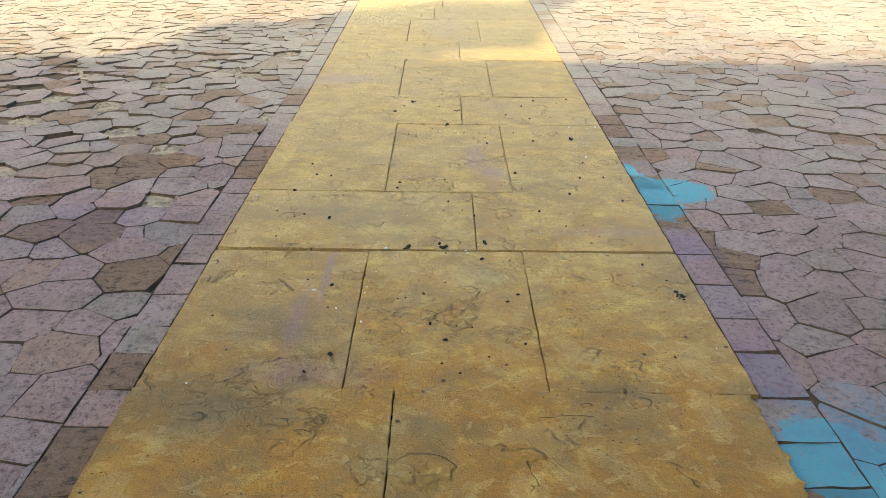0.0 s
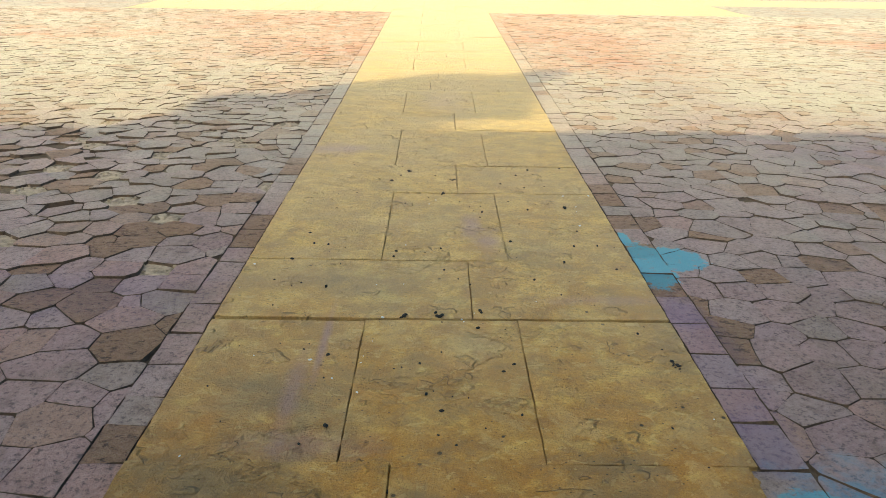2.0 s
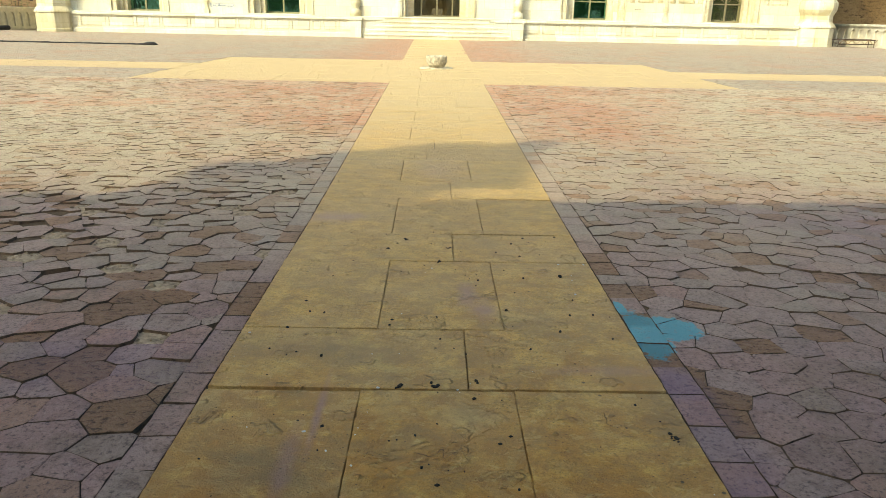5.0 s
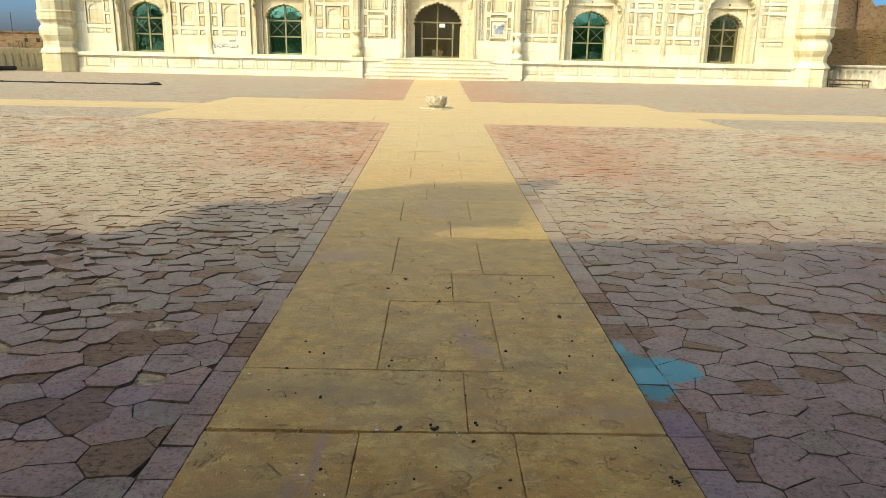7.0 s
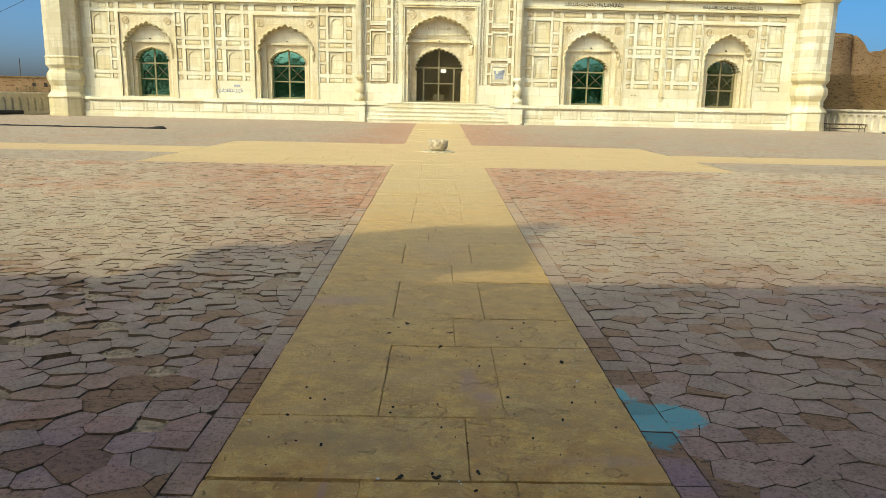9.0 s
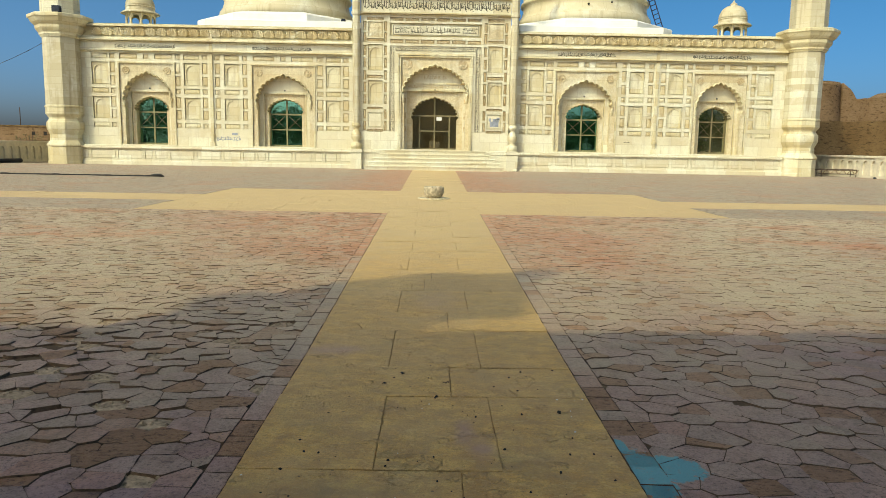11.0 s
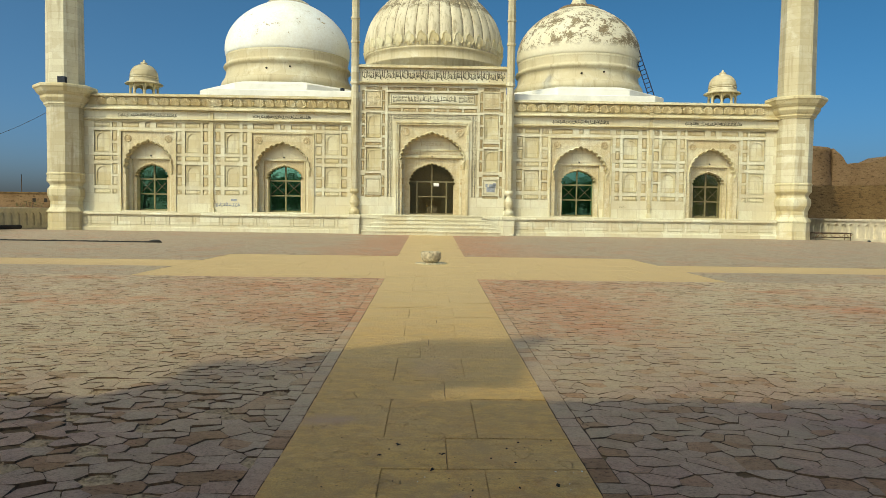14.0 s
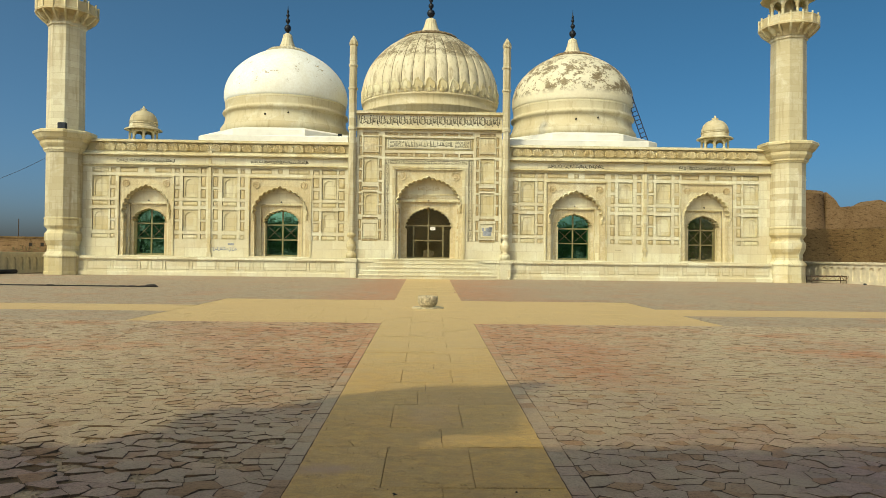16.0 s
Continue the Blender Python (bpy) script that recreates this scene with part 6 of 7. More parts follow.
# ---- beyond the court ----
def fort():
    """Ruined mud-brick fort behind the mosque: long wall, round bastion and the ridge behind it."""
    f = thing("fort", (40, 62, 0), "ruined mud-brick fort with a long battered wall and a bastion", "fort")
    def ridge(name, x0, x1, step, y0, y1, height, material, label=""):
        """A wall with a crumbling top: one outline, pushed back."""
        n = int((x1 - x0) / step)
        top = [(x0 + step * i, height(x0 + step * i)) for i in range(n + 1)]
        p = [(x, y, z) for y in (y0, y1) for x, z in top] + [(x, y, -0.07) for y in (y0, y1) for x, _ in top]
        m = n + 1
        face = []
        for i in range(n):
            face += [(i, i + 1, m + i + 1, m + i), (2 * m + i, 2 * m + i + 1, i + 1, i), (m + i, m + i + 1, 3 * m + i + 1, 3 * m + i)]
        face += [(0, m, 3 * m, 2 * m), (n, 2 * m + n, 3 * m + n, m + n)]
        return part(name, Geo().add(p, face), material, f, label)

    rough = lambda x, k, seed: noise.noise((x * k, seed, 0.0))
    ridge("outer_wall", 24.7, 62.0, 0.3, 53.5, 55.4, lambda x: 3.82 + 0.014 * (x - 24) + 0.10 * rough(x, 0.6, 0) + 0.05 * rough(x, 2.6, 4), MUD, "lower wall of brown mud brick")
    prof = [(4.0, -0.07), (3.75, 3.0), (3.55, 6.0), (3.45, 7.6), (3.5, 7.9), (3.42, 8.3), (3.1, 8.35)]
    part("bastion", Geo().lathe(prof, 40, 36.2, 72.0), MUD_PALE, f, "round tapering bastion")
    stump = lambda x: 1.5 * max(0.0, 1 - (x - 39.3) / 1.3) ** 0.6 + 0.5 * math.exp(-((x - 44.6) / 0.8) ** 2)
    ridge("upper_wall", 39.3, 78.0, 0.25, 70.0, 73.0, lambda x: 6.7 + 0.075 * (x - 39.3) + stump(x) + 0.3 * rough(x, 0.35, 3) + 0.16 * rough(x, 1.6, 7) + 0.08 * rough(x, 4.5, 9), MUD_PALE, "crumbling upper wall")
    ridge("rubble_slope", 37.5, 78.0, 0.4, 55.5, 69.9, lambda x: 4.3 + 0.03 * (x - 37) + 0.1 * rough(x, 0.7, 12), MUD_PALE)


fort()


def mud_house():
    h = thing("mud_house", (-39, 70, 0), "low flat-roofed mud house beyond the court", "house")
    part("wall", Geo().box(-43.5, -32.0, 70, 78, -0.07, 2.75), MUD_PALE, h)
    part("roof", Geo().block(-43.6, -31.9, 69.9, 78.1, 2.752, 2.88, 0.02), MUD, h)
    for x in (-38.3, -37.2, -35.6):
        part("window", Geo().box(x, x + 0.3, 69.96, 70.05, 1.95, 2.3), CHIP, h, "small dark opening")
    part("pole", Geo().rod((-39.9, 71, 2.8), (-39.9, 71, 4.6), 0.04, 6), RUST, h)


mud_house()
g = Geo()
for k in range(26):
    x0 = -60 + 0.9 * k
    g.box(x0, x0 + 0.9, 74, 76, -0.07, 1.9 + 0.4 * abs(noise.noise((x0, 1, 0))))
solid("mud_wall", g, MUD, "crumbling mud wall beyond the court", "wall", at=(-50, 75, 0))



def wire():
    """Thin wire from a pole outside the court to the cap of the minaret."""
    p = thing("utility_pole", (-34.5, 48.5, -0.07), "slim steel utility pole outside the court", "pole")
    part("shaft", Geo().lathe([(0.09, -0.07), (0.06, 5.3)], 10, -34.5, 48.5), RUST, p)
    part("arm", Geo().rod((-34.6, 48.5, 4.9), (-34.2, 48.5, 4.9), 0.03, 6), RUST, p)
    a, b = Vector((-34.25, 48.5, 4.9)), Vector((-25.5, 48.5, 7.75))
    pts = [a.lerp(b, k / 24) - Vector((0, 0, 0.5 * 4 * (k / 24) * (1 - k / 24))) for k in range(25)]
    n, v, f = 5, [], []
    for q in pts:
        v += [(q.x, q.y + 0.016 * math.cos(2 * math.pi * e / n), q.z + 0.016 * math.sin(2 * math.pi * e / n)) for e in range(n)]
    f = [(k * n + e, k * n + (e + 1) % n, (k + 1) * n + (e + 1) % n, (k + 1) * n + e) for k in range(24) for e in range(n)]
    solid("overhead_wire", Geo().add(v, f), RUBBER, "thin black overhead wire from a pole to the minaret", "wire", at=(-30, 48.5, 6))


wire()


# dry shrub by the mud house
def shrub(x, y, z, r, seed):
    rnd = random.Random(seed)
    s = thing("shrub", (x, y, z), "dusty green shrub against the mud house", "shrub")
    g, l = Geo(), Geo()
    for k in range(14):
        a, e = rnd.uniform(0, 6.28), rnd.uniform(0.4, 1.4)
        q = Vector((x + r * 0.8 * math.cos(a) * math.cos(e), y + r * 0.8 * math.sin(a) * math.cos(e), z + r * math.sin(e)))
        g.rod((x, y, z), q, 0.02, 4)
    for k in range(700):
        a, e, d = rnd.uniform(0, 6.28), rnd.uniform(0, 1.5), r * rnd.uniform(0.4, 1.05)
        c = Vector((x + 1.4 * d * math.cos(a) * math.cos(e), y + d * math.sin(a) * math.cos(e), z + d * math.sin(e)))
        u, v = [Vector([rnd.gauss(0, 0.05) for _ in range(3)]) for _ in "ab"]
        l.add((c, c + u, c + u + v, c + v), ((0, 1, 2, 3),))
    part("branches", g, RUST, s)
    part("foliage", l, mat_plain("dusty_leaf", (0.10, 0.11, 0.04), 0.8, vary=0.3), s)


shrub(-38.2, 69.3, -0.07, 2.1, 4)


# ---- paving ----
def edge_x(y):
    """Left and right edge of the walkway at a distance y."""
    k = max(0.0, y - 5.0) * 0.011
    return (XC - 0.91 - k, XC + 0.92 + k)


def bevelled(outline, z, depth, e, rnd, tilt=(0.0, 0.0), rough=0.0):
    """A flat stone: outline, eased rim, sides. The rim wanders by rough."""
    cx = sum(p[0] for p in outline) / len(outline)
    cy = sum(p[1] for p in outline) / len(outline)
    top, rim, low = [], [], []
    for x, y in outline:
        dx, dy = cx - x, cy - y
        d = math.hypot(dx, dy) or 1
        k = e * (1 + rnd.uniform(-0.5, 0.7))
        h = z + tilt[0] * (x - cx) + tilt[1] * (y - cy)
        top.append((x + dx / d * k * 1.3, y + dy / d * k * 1.3, h + rnd.uniform(-rough, rough)))
        rim.append((x + dx / d * k * 0.25, y + dy / d * k * 0.25, h - e * 0.8))
        low.append((x, y, z - depth))
    n = len(outline)
    p = top + rim + low
    f = [tuple(range(n))]
    for r in (0, n):
        f += [(r + i, r + n + i, r + n + (i + 1) % n, r + (i + 1) % n) for i in range(n)]
    return p, f


def wander(poly, step, amp, rnd):
    """Breaks long edges and lets them wander a little, so that no edge is ruled."""
    out = []
    for (a, b), (c, d) in zip(poly, poly[1:] + poly[:1]):
        n = max(1, int(math.hypot(c - a, d - b) / step))
        for i in range(n):
            t = i / n
            q = amp if i else amp * 0.4
            out.append((a + (c - a) * t + rnd.uniform(-q, q), b + (d - b) * t + rnd.uniform(-q, q)))
    return out


walkway = solid("pavement", Geo().box(XC - 1.35, XC + 1.35, -10.4, 46.3, -0.065, -0.042), SOIL, "walkway of worn yellow sandstone slabs, stained and pitted", "pavement", kind="structure")
ORIGIN[walkway] = Vector((0, 0, 0))


def slab_row(y0, y1, cuts, rnd, far):
    l0, r0 = edge_x(y0)
    l1, r1 = edge_x(y1)
    fr = [0.0, *cuts, 1.0]
    base = rnd.uniform(-0.003, 0.003) + (0.006 if 0 < y0 < 1.2 else 0.0)
    for a, b in zip(fr, fr[1:]):
        j, jy = (0.0013, 0.0026) if y0 < 3.5 else (0.0025, 0.0055)
        back = (0.026 if a == 0 else 0.016) if y1 == 2.55 else 0.0
        quad = [(l0 + (r0 - l0) * a + j, y0 + jy), (l0 + (r0 - l0) * b - j, y0 + jy), (l1 + (r1 - l1) * b - j, y1 - jy - back), (l1 + (r1 - l1) * a + j, y1 - jy - back)]
        ol = wander(quad, 0.6 if far else 0.03 if y0 < 5 else 0.06, 0.002, rnd)
        if b == 1.0 and y0 == 1.08:
            # the outer edge has broken away
            ol = [(x - (0.012 + 0.022 * math.sin(31 * y) ** 2 + 0.02 * rnd.random()) * (x > r1 - 0.02), y) for x, y in ol]
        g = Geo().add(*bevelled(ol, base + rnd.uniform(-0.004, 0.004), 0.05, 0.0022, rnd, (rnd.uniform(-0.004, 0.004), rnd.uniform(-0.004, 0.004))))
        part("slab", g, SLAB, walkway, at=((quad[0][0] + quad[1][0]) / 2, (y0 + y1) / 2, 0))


JOINTS = [-5.6, -5.0, -4.1, -3.5, -2.4, -1.4, -0.55, 0.45, 1.08, 1.67, 2.55, 3.12, 4.11, 4.68, 5.67, 6.3, 7.3, 7.97]
KNOWN = {1.08: [0.416], 1.67: [0.332, 0.664], 2.55: [0.567], 3.12: [0.344, 0.672], 4.11: [0.554], 4.68: [0.331, 0.671], 5.67: [0.563], 6.3: [0.322, 0.665], 7.3: [0.443]}
rnd = random.Random(31)
y = JOINTS[-1]
while y < 46.0:
    y += 1.0 if len(JOINTS) % 2 else 0.6
    JOINTS.append(min(y, 46.2))
for k, (y0, y1) in enumerate(zip(JOINTS, JOINTS[1:])):
    if y1 - y0 > 0.8:
        cuts = [0.33 + rnd.uniform(-0.01, 0.01), 0.664 + rnd.uniform(-0.01, 0.01)]
    else:
        cuts = [rnd.choice((0.555, 0.44, 0.57, 0.5)) + rnd.uniform(-0.02, 0.02)]
    cuts = KNOWN.get(y0, cuts)
    slab_row(y0, y1, cuts, rnd, y0 > 12)


def slab_field(x0, x1, y0, y1, sx, sy, rnd, geo):
    """Joined slabs of the crossing, in courses."""
    y, k = y0, 0
    while y < y1 - 0.05:
        h = min(sy * (1.0 if k % 2 else 0.62), y1 - y)
        x = x0
        while x < x1 - 0.02:
            w = min(sx * rnd.uniform(0.75, 1.25), x1 - x)
            if x1 - x - w < 0.25:
                w = x1 - x
            q = [(x + 0.004, y + 0.004), (x + w - 0.004, y + 0.004), (x + w - 0.004, y + h - 0.004), (x + 0.004, y + h - 0.004)]
            geo.add(*bevelled(q, -0.008 + rnd.uniform(-0.003, 0.003), 0.05, 0.004, rnd))
            x += w
        y += h
        k += 1


geo = Geo()
rnd = random.Random(33)
for x0, x1 in ((XC - 6.75, edge_x(16.2)[0] - 0.004), (edge_x(16.2)[1] + 0.004, XC + 6.75)):
    slab_field(x0, x1, 16.15, 24.3, 1.0, 0.95, rnd, geo)
for x0, x1 in ((XC - 28.0, XC - 6.76), (XC + 6.76, XC + 28.0)):
    slab_field(x0, x1, 18.85, 21.2, 1.0, 0.8, rnd, geo)
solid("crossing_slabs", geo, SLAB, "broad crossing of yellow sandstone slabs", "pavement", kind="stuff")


def clip(poly, a, b):
    """Keeps the part of a polygon that belongs to seed a rather than to b; a seed is x, y and the weight of its stone."""
    nx, ny = b[0] - a[0], (b[1] - a[1]) * 1.15
    return half(poly, nx, ny, nx * (a[0] + b[0]) / 2 + ny * (a[1] + b[1]) / 2 + (a[2] - b[2]) / 2)


def half(poly, nx, ny, c):
    """Keeps the part of a polygon where nx * x + ny * y <= c."""
    out = []
    for (p, q), (r, s) in zip(poly, poly[1:] + poly[:1]):
        d0, d1 = p * nx + q * ny - c, r * nx + s * ny - c
        if d0 <= 0:
            out.append((p, q))
        if d0 * d1 < 0:
            t = d0 / (d0 - d1)
            out.append((p + (r - p) * t, q + (s - q) * t))
    return out


def inset(poly, gap, rnd):
    """Draws every edge of a convex outline in by about the width of half a joint and breaks off its corners."""
    area = sum(p[0] * q[1] - q[0] * p[1] for p, q in zip(poly, poly[1:] + poly[:1]))
    if area < 0:
        poly = poly[::-1]
    out = poly
    for (a, b), (c, d) in zip(poly, poly[1:] + poly[:1]):
        n = math.hypot(c - a, d - b)
        if n > 1e-4:
            nx, ny = (d - b) / n, (a - c) / n
            out = half(out, nx, ny, nx * a + ny * b - gap * rnd.uniform(0.5, 1.5))
            if len(out) < 3:
                return []
    cut, m = [], len(out)
    for i, (x, y) in enumerate(out):
        k = 0.002 + 0.010 * rnd.random() ** 2
        for px, py in (out[i - 1], out[(i + 1) % m]):
            d = math.hypot(px - x, py - y) or 1
            t = min(0.3, k / d)
            cut.append((x + (px - x) * t, y + (py - y) * t))
    return cut


def crazy_paving(s, rnd):
    """One half of the court: a kerb course along the walkway, then broken stones of all sizes in loose rows."""
    bx = 0.135 if s < 0 else 0.15
    if s < 0:
        bed = (XC - 28.0, XC - 0.9)
        label = "sunken and tilted red-brown paving stones, dusty, joints open"
    else:
        bed = (XC + 0.9, XC + 28.0)
        label = "red-brown crazy paving with spilled blue paint, dusty"
    field = solid("pavement", Geo().box(*bed, -7.85, 16.14, -0.065, -0.023 if s < 0 else -0.016), SOIL, label, "pavement", kind="structure")
    ORIGIN[field] = Vector((0, 0, 0))
    side = 0 if s < 0 else 1
    stones = []
    # kerb course
    y = -1.4
    while y < 16.0:
        h = rnd.uniform(0.15, 0.25)
        y1 = min(y + h, 16.1)
        e0, e1 = edge_x(y)[side], edge_x(y1)[side]
        o0, o1 = bx + rnd.uniform(-0.004, 0.001), bx + rnd.uniform(-0.004, 0.001)
        lap = -0.055 if s > 0 and 0.9 < y and y1 < 1.75 else 0.006
        q = [(e0 + s * lap, y + 0.003), (e0 + s * o0, y + 0.003 + rnd.uniform(-0.012, 0.012)), (e1 + s * o1, y1 - 0.003 + rnd.uniform(-0.012, 0.012)), (e1 + s * lap, y1 - 0.003)]
        stones.append((q, y, True))
        y = y1
    # each stone takes the ground nearest to its seed; seeds stand in loose shifted rows and weigh more for larger stones
    sx, sy = 0.160, 0.148
    cols, lines = 96, [-1.4 - sy]
    small = lambda y: 1.14 - 0.24 * min(1.0, max(0.0, (y - 2.8) / 3.0))
    while lines[-1] < 16.4:
        lines.append(lines[-1] + sy * small(lines[-1]))
    rows = len(lines) - 2
    seeds = {}
    for j in range(-1, rows + 1):
        step = rnd.uniform(0.0, 0.8)
        for i in range(-1, cols + 1):
            ja = 0.2 if rnd.random() < 0.6 else 0.42
            k = small(lines[j + 1])
            y = lines[j + 1] + rnd.uniform(-ja, ja) * sy * k
            x = bx + 0.01 + k * sx * (i + 0.1 + step) + rnd.uniform(-ja, ja) * sx * k
            seeds[i, j] = (edge_x(lines[j + 1])[side] + s * x, y, rnd.uniform(-0.0075, 0.0075))
    gone = {k for k in seeds if rnd.random() < 0.09}
    for (i, j), seed in seeds.items():
        if (i, j) in gone or not 0 <= j < rows or i >= cols:
            continue
        x, y = seed[:2]
        poly = [(x - 0.5, y - 0.4), (x + 0.5, y - 0.4), (x + 0.5, y + 0.4), (x - 0.5, y + 0.4)]
        for dj in (-3, -2, -1, 0, 1, 2, 3):
            for di in (-2, -1, 0, 1, 2):
                o = (i + di, j + dj)
                if o != (i, j) and o in seeds and o not in gone and len(poly) > 2:
                    poly = clip(poly, seed, seeds[o])
        e0, e1 = edge_x(1)[side], edge_x(16)[side]
        lim = e0 + (e1 - e0) * max(0, y - 5) / 11 + s * (bx + 0.001)
        poly = half(half(poly, -s, 0, -s * lim), 0, 1, 16.12) if len(poly) > 2 else poly
        if len(poly) < 3:
            continue
        area = abs(sum(p[0] * q[1] - q[0] * p[1] for p, q in zip(poly, poly[1:] + poly[:1]))) / 2
        if area > 0.0018:
            poly = inset(poly, 0.0017, rnd)
            if len(poly) > 2:
                stones.append((poly, y, False))
    near = sorted(range(len(stones)), key=lambda k: (sum(p[1] for p in stones[k][0]) / len(stones[k][0]) - 0.95) % 30 + 0.8 * abs(stones[k][0][0][0]))[:300]
    near = set(near)
    rest, hollows = Geo(), []
    for k, (poly, y, kerb) in enumerate(stones):
        cx = sum(p[0] for p in poly) / len(poly)
        cy = sum(p[1] for p in poly) / len(poly)
        # the ground has sunk in a hollow to one side of the walkway
        if s < 0:
            sag = math.exp(-((cx + 2.3) ** 2 / 2.6 + (cy - 4.5) ** 2 / 3.0))
        else:
            sag = 0.35 * math.exp(-((cx - 2.3) ** 2 / 1.6 + (cy - 4.3) ** 2 / 2.0))
        far = min(1.0, max(0.0, (cy - 4.0) / 4.0)) + (0.9 * math.exp(-((cy - 7.5) / 2.4) ** 2) if s < 0 else 0.0)
        amp = 0.014 if kerb else 0.02 + 0.055 * sag + (0.0085 if s < 0 else 0.006) * far
        tilt = (rnd.uniform(-amp, amp), rnd.uniform(-amp, amp) - (0.004 if kerb else 0.008 + 0.025 * sag + (0.0085 if s < 0 else 0.006) * far))
        z = -0.005 + rnd.uniform(-0.0025, 0.0025) * (1 if kerb else 1 + 2 * sag) - 0.012 * sag * rnd.random()
        if not kerb and rnd.random() < (0.10 if s < 0 else 0.0) * sag:
            hollows.append((cx, cy))
            continue
        sub = poly if cy > 9 else wander(poly, 0.05, 0.003, rnd)
        p, f = bevelled(sub, z, 0.05, 0.0016, rnd, tilt, 0.001 if cy < 7 else 0)
        # side faces take the darker flank slot, joint shade put into colour
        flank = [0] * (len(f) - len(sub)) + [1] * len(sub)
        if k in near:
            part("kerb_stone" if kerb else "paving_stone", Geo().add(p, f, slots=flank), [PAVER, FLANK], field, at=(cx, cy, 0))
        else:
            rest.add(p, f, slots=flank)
    # drifts of yellow sand and rubble where a stone is missing
    for cx, cy in hollows:
        g, a0 = Geo(), rnd.uniform(0, 6)
        g.lathe([(0.13, -0.03), (0.11, -0.023), (0.06, -0.017), (0.01, -0.015)], 12, cx, cy, wave=lambda a, i: 1 + 0.2 * math.sin(3 * a + a0))
        for k in range(8):
            r = rnd.uniform(0.004, 0.013)
            px, py = cx + rnd.uniform(-0.08, 0.08), cy + rnd.uniform(-0.07, 0.07)
            g.lathe([(r, -0.03), (r * 0.9, -0.016 + r * 0.5), (r * 0.3, -0.016 + r)], 5, px, py, smooth=False)
        part("sand", g, SAND, field, "yellow sand and rubble", at=(cx, cy, 0))
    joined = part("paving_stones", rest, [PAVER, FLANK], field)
    tagged(joined, kind="stuff")


crazy_paving(-1, random.Random(51))
crazy_paving(1, random.Random(52))

# small worn brick paving beyond the crossing, and to the sides of it
geo = Geo()
for x0, x1, y0, y1 in ((-28.0, XC - 6.76, 16.15, 18.84), (XC + 6.76, 28.2, 16.15, 18.84), (-28.0, XC - 6.76, 21.21, 47.6), (XC + 6.76, 28.2, 21.21, 47.6),
                       (XC - 6.75, XC - 1.1, 24.31, 47.6), (XC + 1.1, XC + 6.75, 24.31, 47.6), (-28.0, -13.0, -7.85, 16.14), (13.5, 28.2, -7.85, 16.14), (-12.99, XC - 0.915, -5.99, -1.42), (XC + 0.925, 13.49, -5.99, -1.42)):
    geo.box(x0, x1, y0, y1, -0.06, -0.004)
solid("floor", geo, PAVER_FAR, "dusty worn brick paving of the great court", "floor", kind="structure")


# ---- loose crumbs on the slabs ----
geo = Geo()
rnd = random.Random(61)
spots = [(rnd.uniform(-0.75, 1.0), 1.12 + 3.6 * rnd.random() ** 1.1, 0.0) for k in range(150)]
for k in range(12):
    x, y = rnd.uniform(-0.45, 0.98), 1.15 + 3.4 * rnd.random() ** 1.4
    spots += [(x + rnd.gauss(0, 0.008), y + rnd.gauss(0, 0.012), 0.0025) for i in range(rnd.randint(3, 8))]
for k, (x, y, more) in enumerate(spots):
    r = 0.0025 + 0.6 * more + 0.0055 * rnd.random() ** 2
    geo.lathe([(r, -0.002), (r * 1.05, r * 0.5), (r * 0.4, r)], 6, x, y, wave=lambda a, i: 1 + 0.3 * math.sin(2 * a + k), smooth=False)
solid("crumbs", geo, CHIP, "scattered dark crumbs and droppings on the slabs", "debris", kind="stuff")

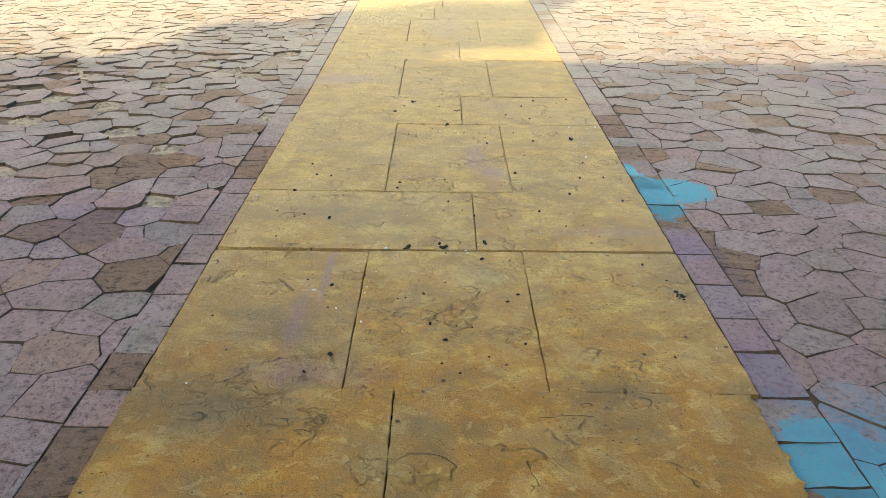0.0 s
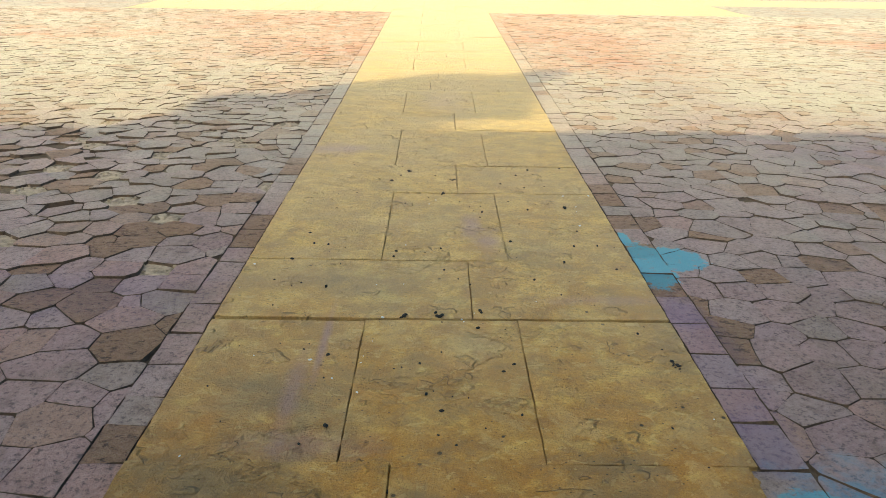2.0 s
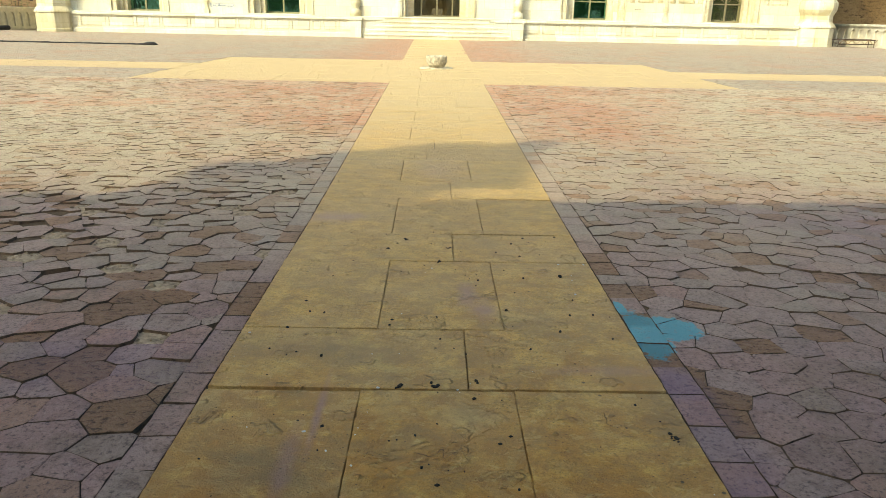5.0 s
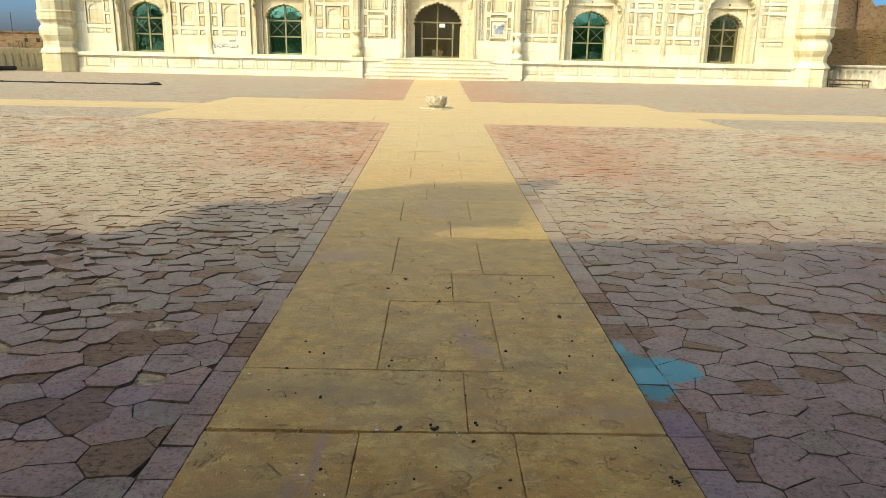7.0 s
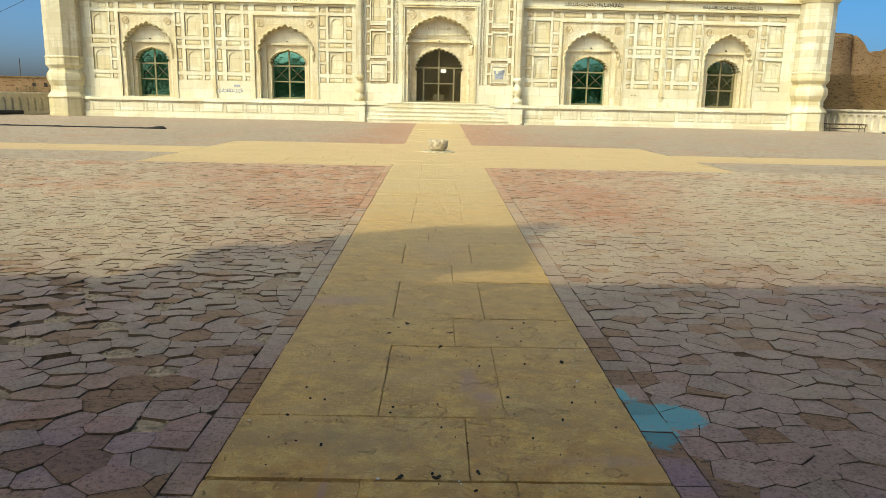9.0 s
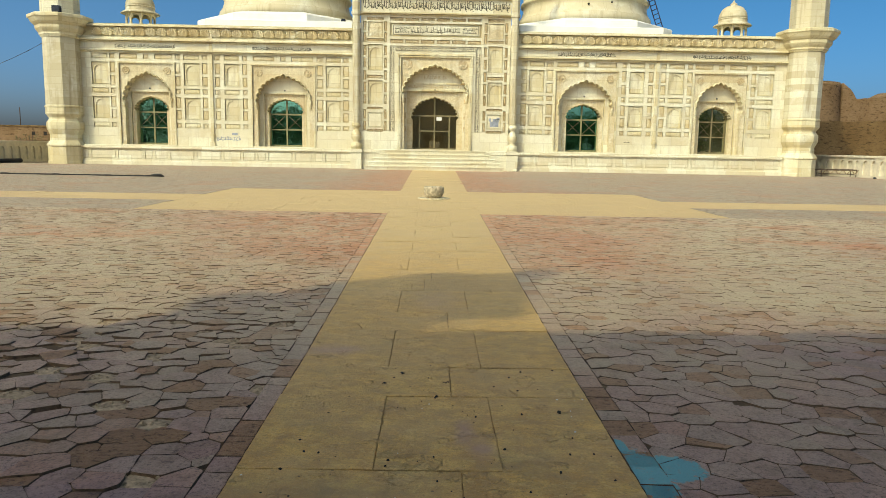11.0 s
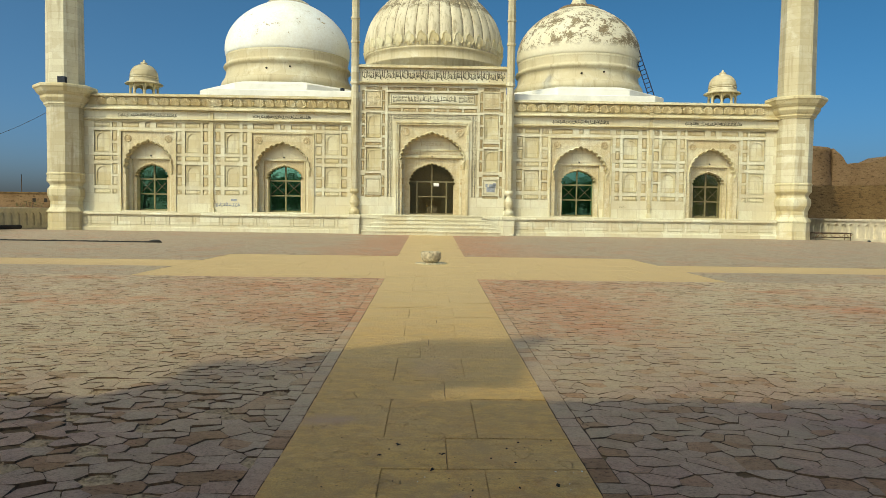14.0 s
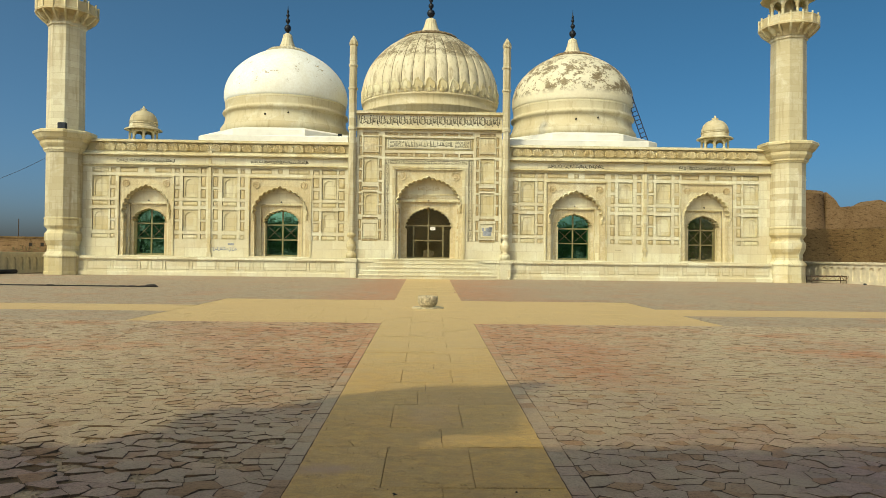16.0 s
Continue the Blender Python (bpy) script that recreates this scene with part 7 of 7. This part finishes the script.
geo = Geo()
rnd = random.Random(62)
for k in range(45):
    x, y = rnd.uniform(-0.8, 1.0), 1.12 + 3.0 * rnd.random() ** 1.3
    r = 0.002 + 0.005 * rnd.random() ** 2
    geo.lathe([(r, -0.002), (r * 1.05, r * 0.4), (r * 0.4, r * 0.7)], 6, x, y, wave=lambda a, i: 1 + 0.3 * math.sin(2 * a + k), smooth=False)
solid("pale_crumbs", geo, PAPER, "scattered tiny pale crumbs on the slabs", "debris", kind="stuff")


# ---- trees behind the gateway, seen in the window panes ----
def tree(x, y, h, seed):
    rnd = random.Random(seed)
    t = thing("tree", (x, y, 0), "leafy green tree with a brown trunk", "tree", group="trees behind the gateway")
    g = Geo().lathe([(0.28, -0.1), (0.22, 0.6), (0.17, h * 0.35), (0.1, h * 0.6), (0.03, h * 0.85)], 9, x, y)
    tips = []
    for k in range(16):
        a, z = k * 2.4 + rnd.uniform(-0.3, 0.3), h * rnd.uniform(0.08, 0.62)
        q = (x + math.cos(a) * h * rnd.uniform(0.14, 0.28), y + math.sin(a) * h * rnd.uniform(0.14, 0.28), z + h * rnd.uniform(0.1, 0.3))
        g.rod((x, y, z), q, 0.06, 5)
        tips.append(q)
    part("trunk", g, BARK, t)
    g = Geo()
    tips += [(x, y, h * 0.9), (x + 0.4, y, h * 0.75)]
    for k in range(3600):
        c = rnd.choice(tips)
        p = Vector([c[i] + rnd.gauss(0, h * 0.1) for i in range(3)])
        u = Vector((rnd.gauss(0, 1), rnd.gauss(0, 1), rnd.gauss(0, 1))).normalized()
        v = u.orthogonal().normalized()
        s = rnd.uniform(0.10, 0.22)
        g.quad(p - u * s, p + v * s * 0.5, p + u * s, p - v * s * 0.5)
    tagged(part("crown", g, LEAF, t), kind="stuff")


for k, (x, y, h) in enumerate(((-24.3, -12.5, 6.6), (-20.6, -11.5, 7.2), (-43.5, -12.0, 9.0), (-40.2, -13.5, 9.6), (20.8, -11.5, 6.4), (24.4, -12.5, 7.3), (41.2, -12.0, 7.6), (45.5, -13.5, 9.2))):
    tree(x, y, h, 80 + k)
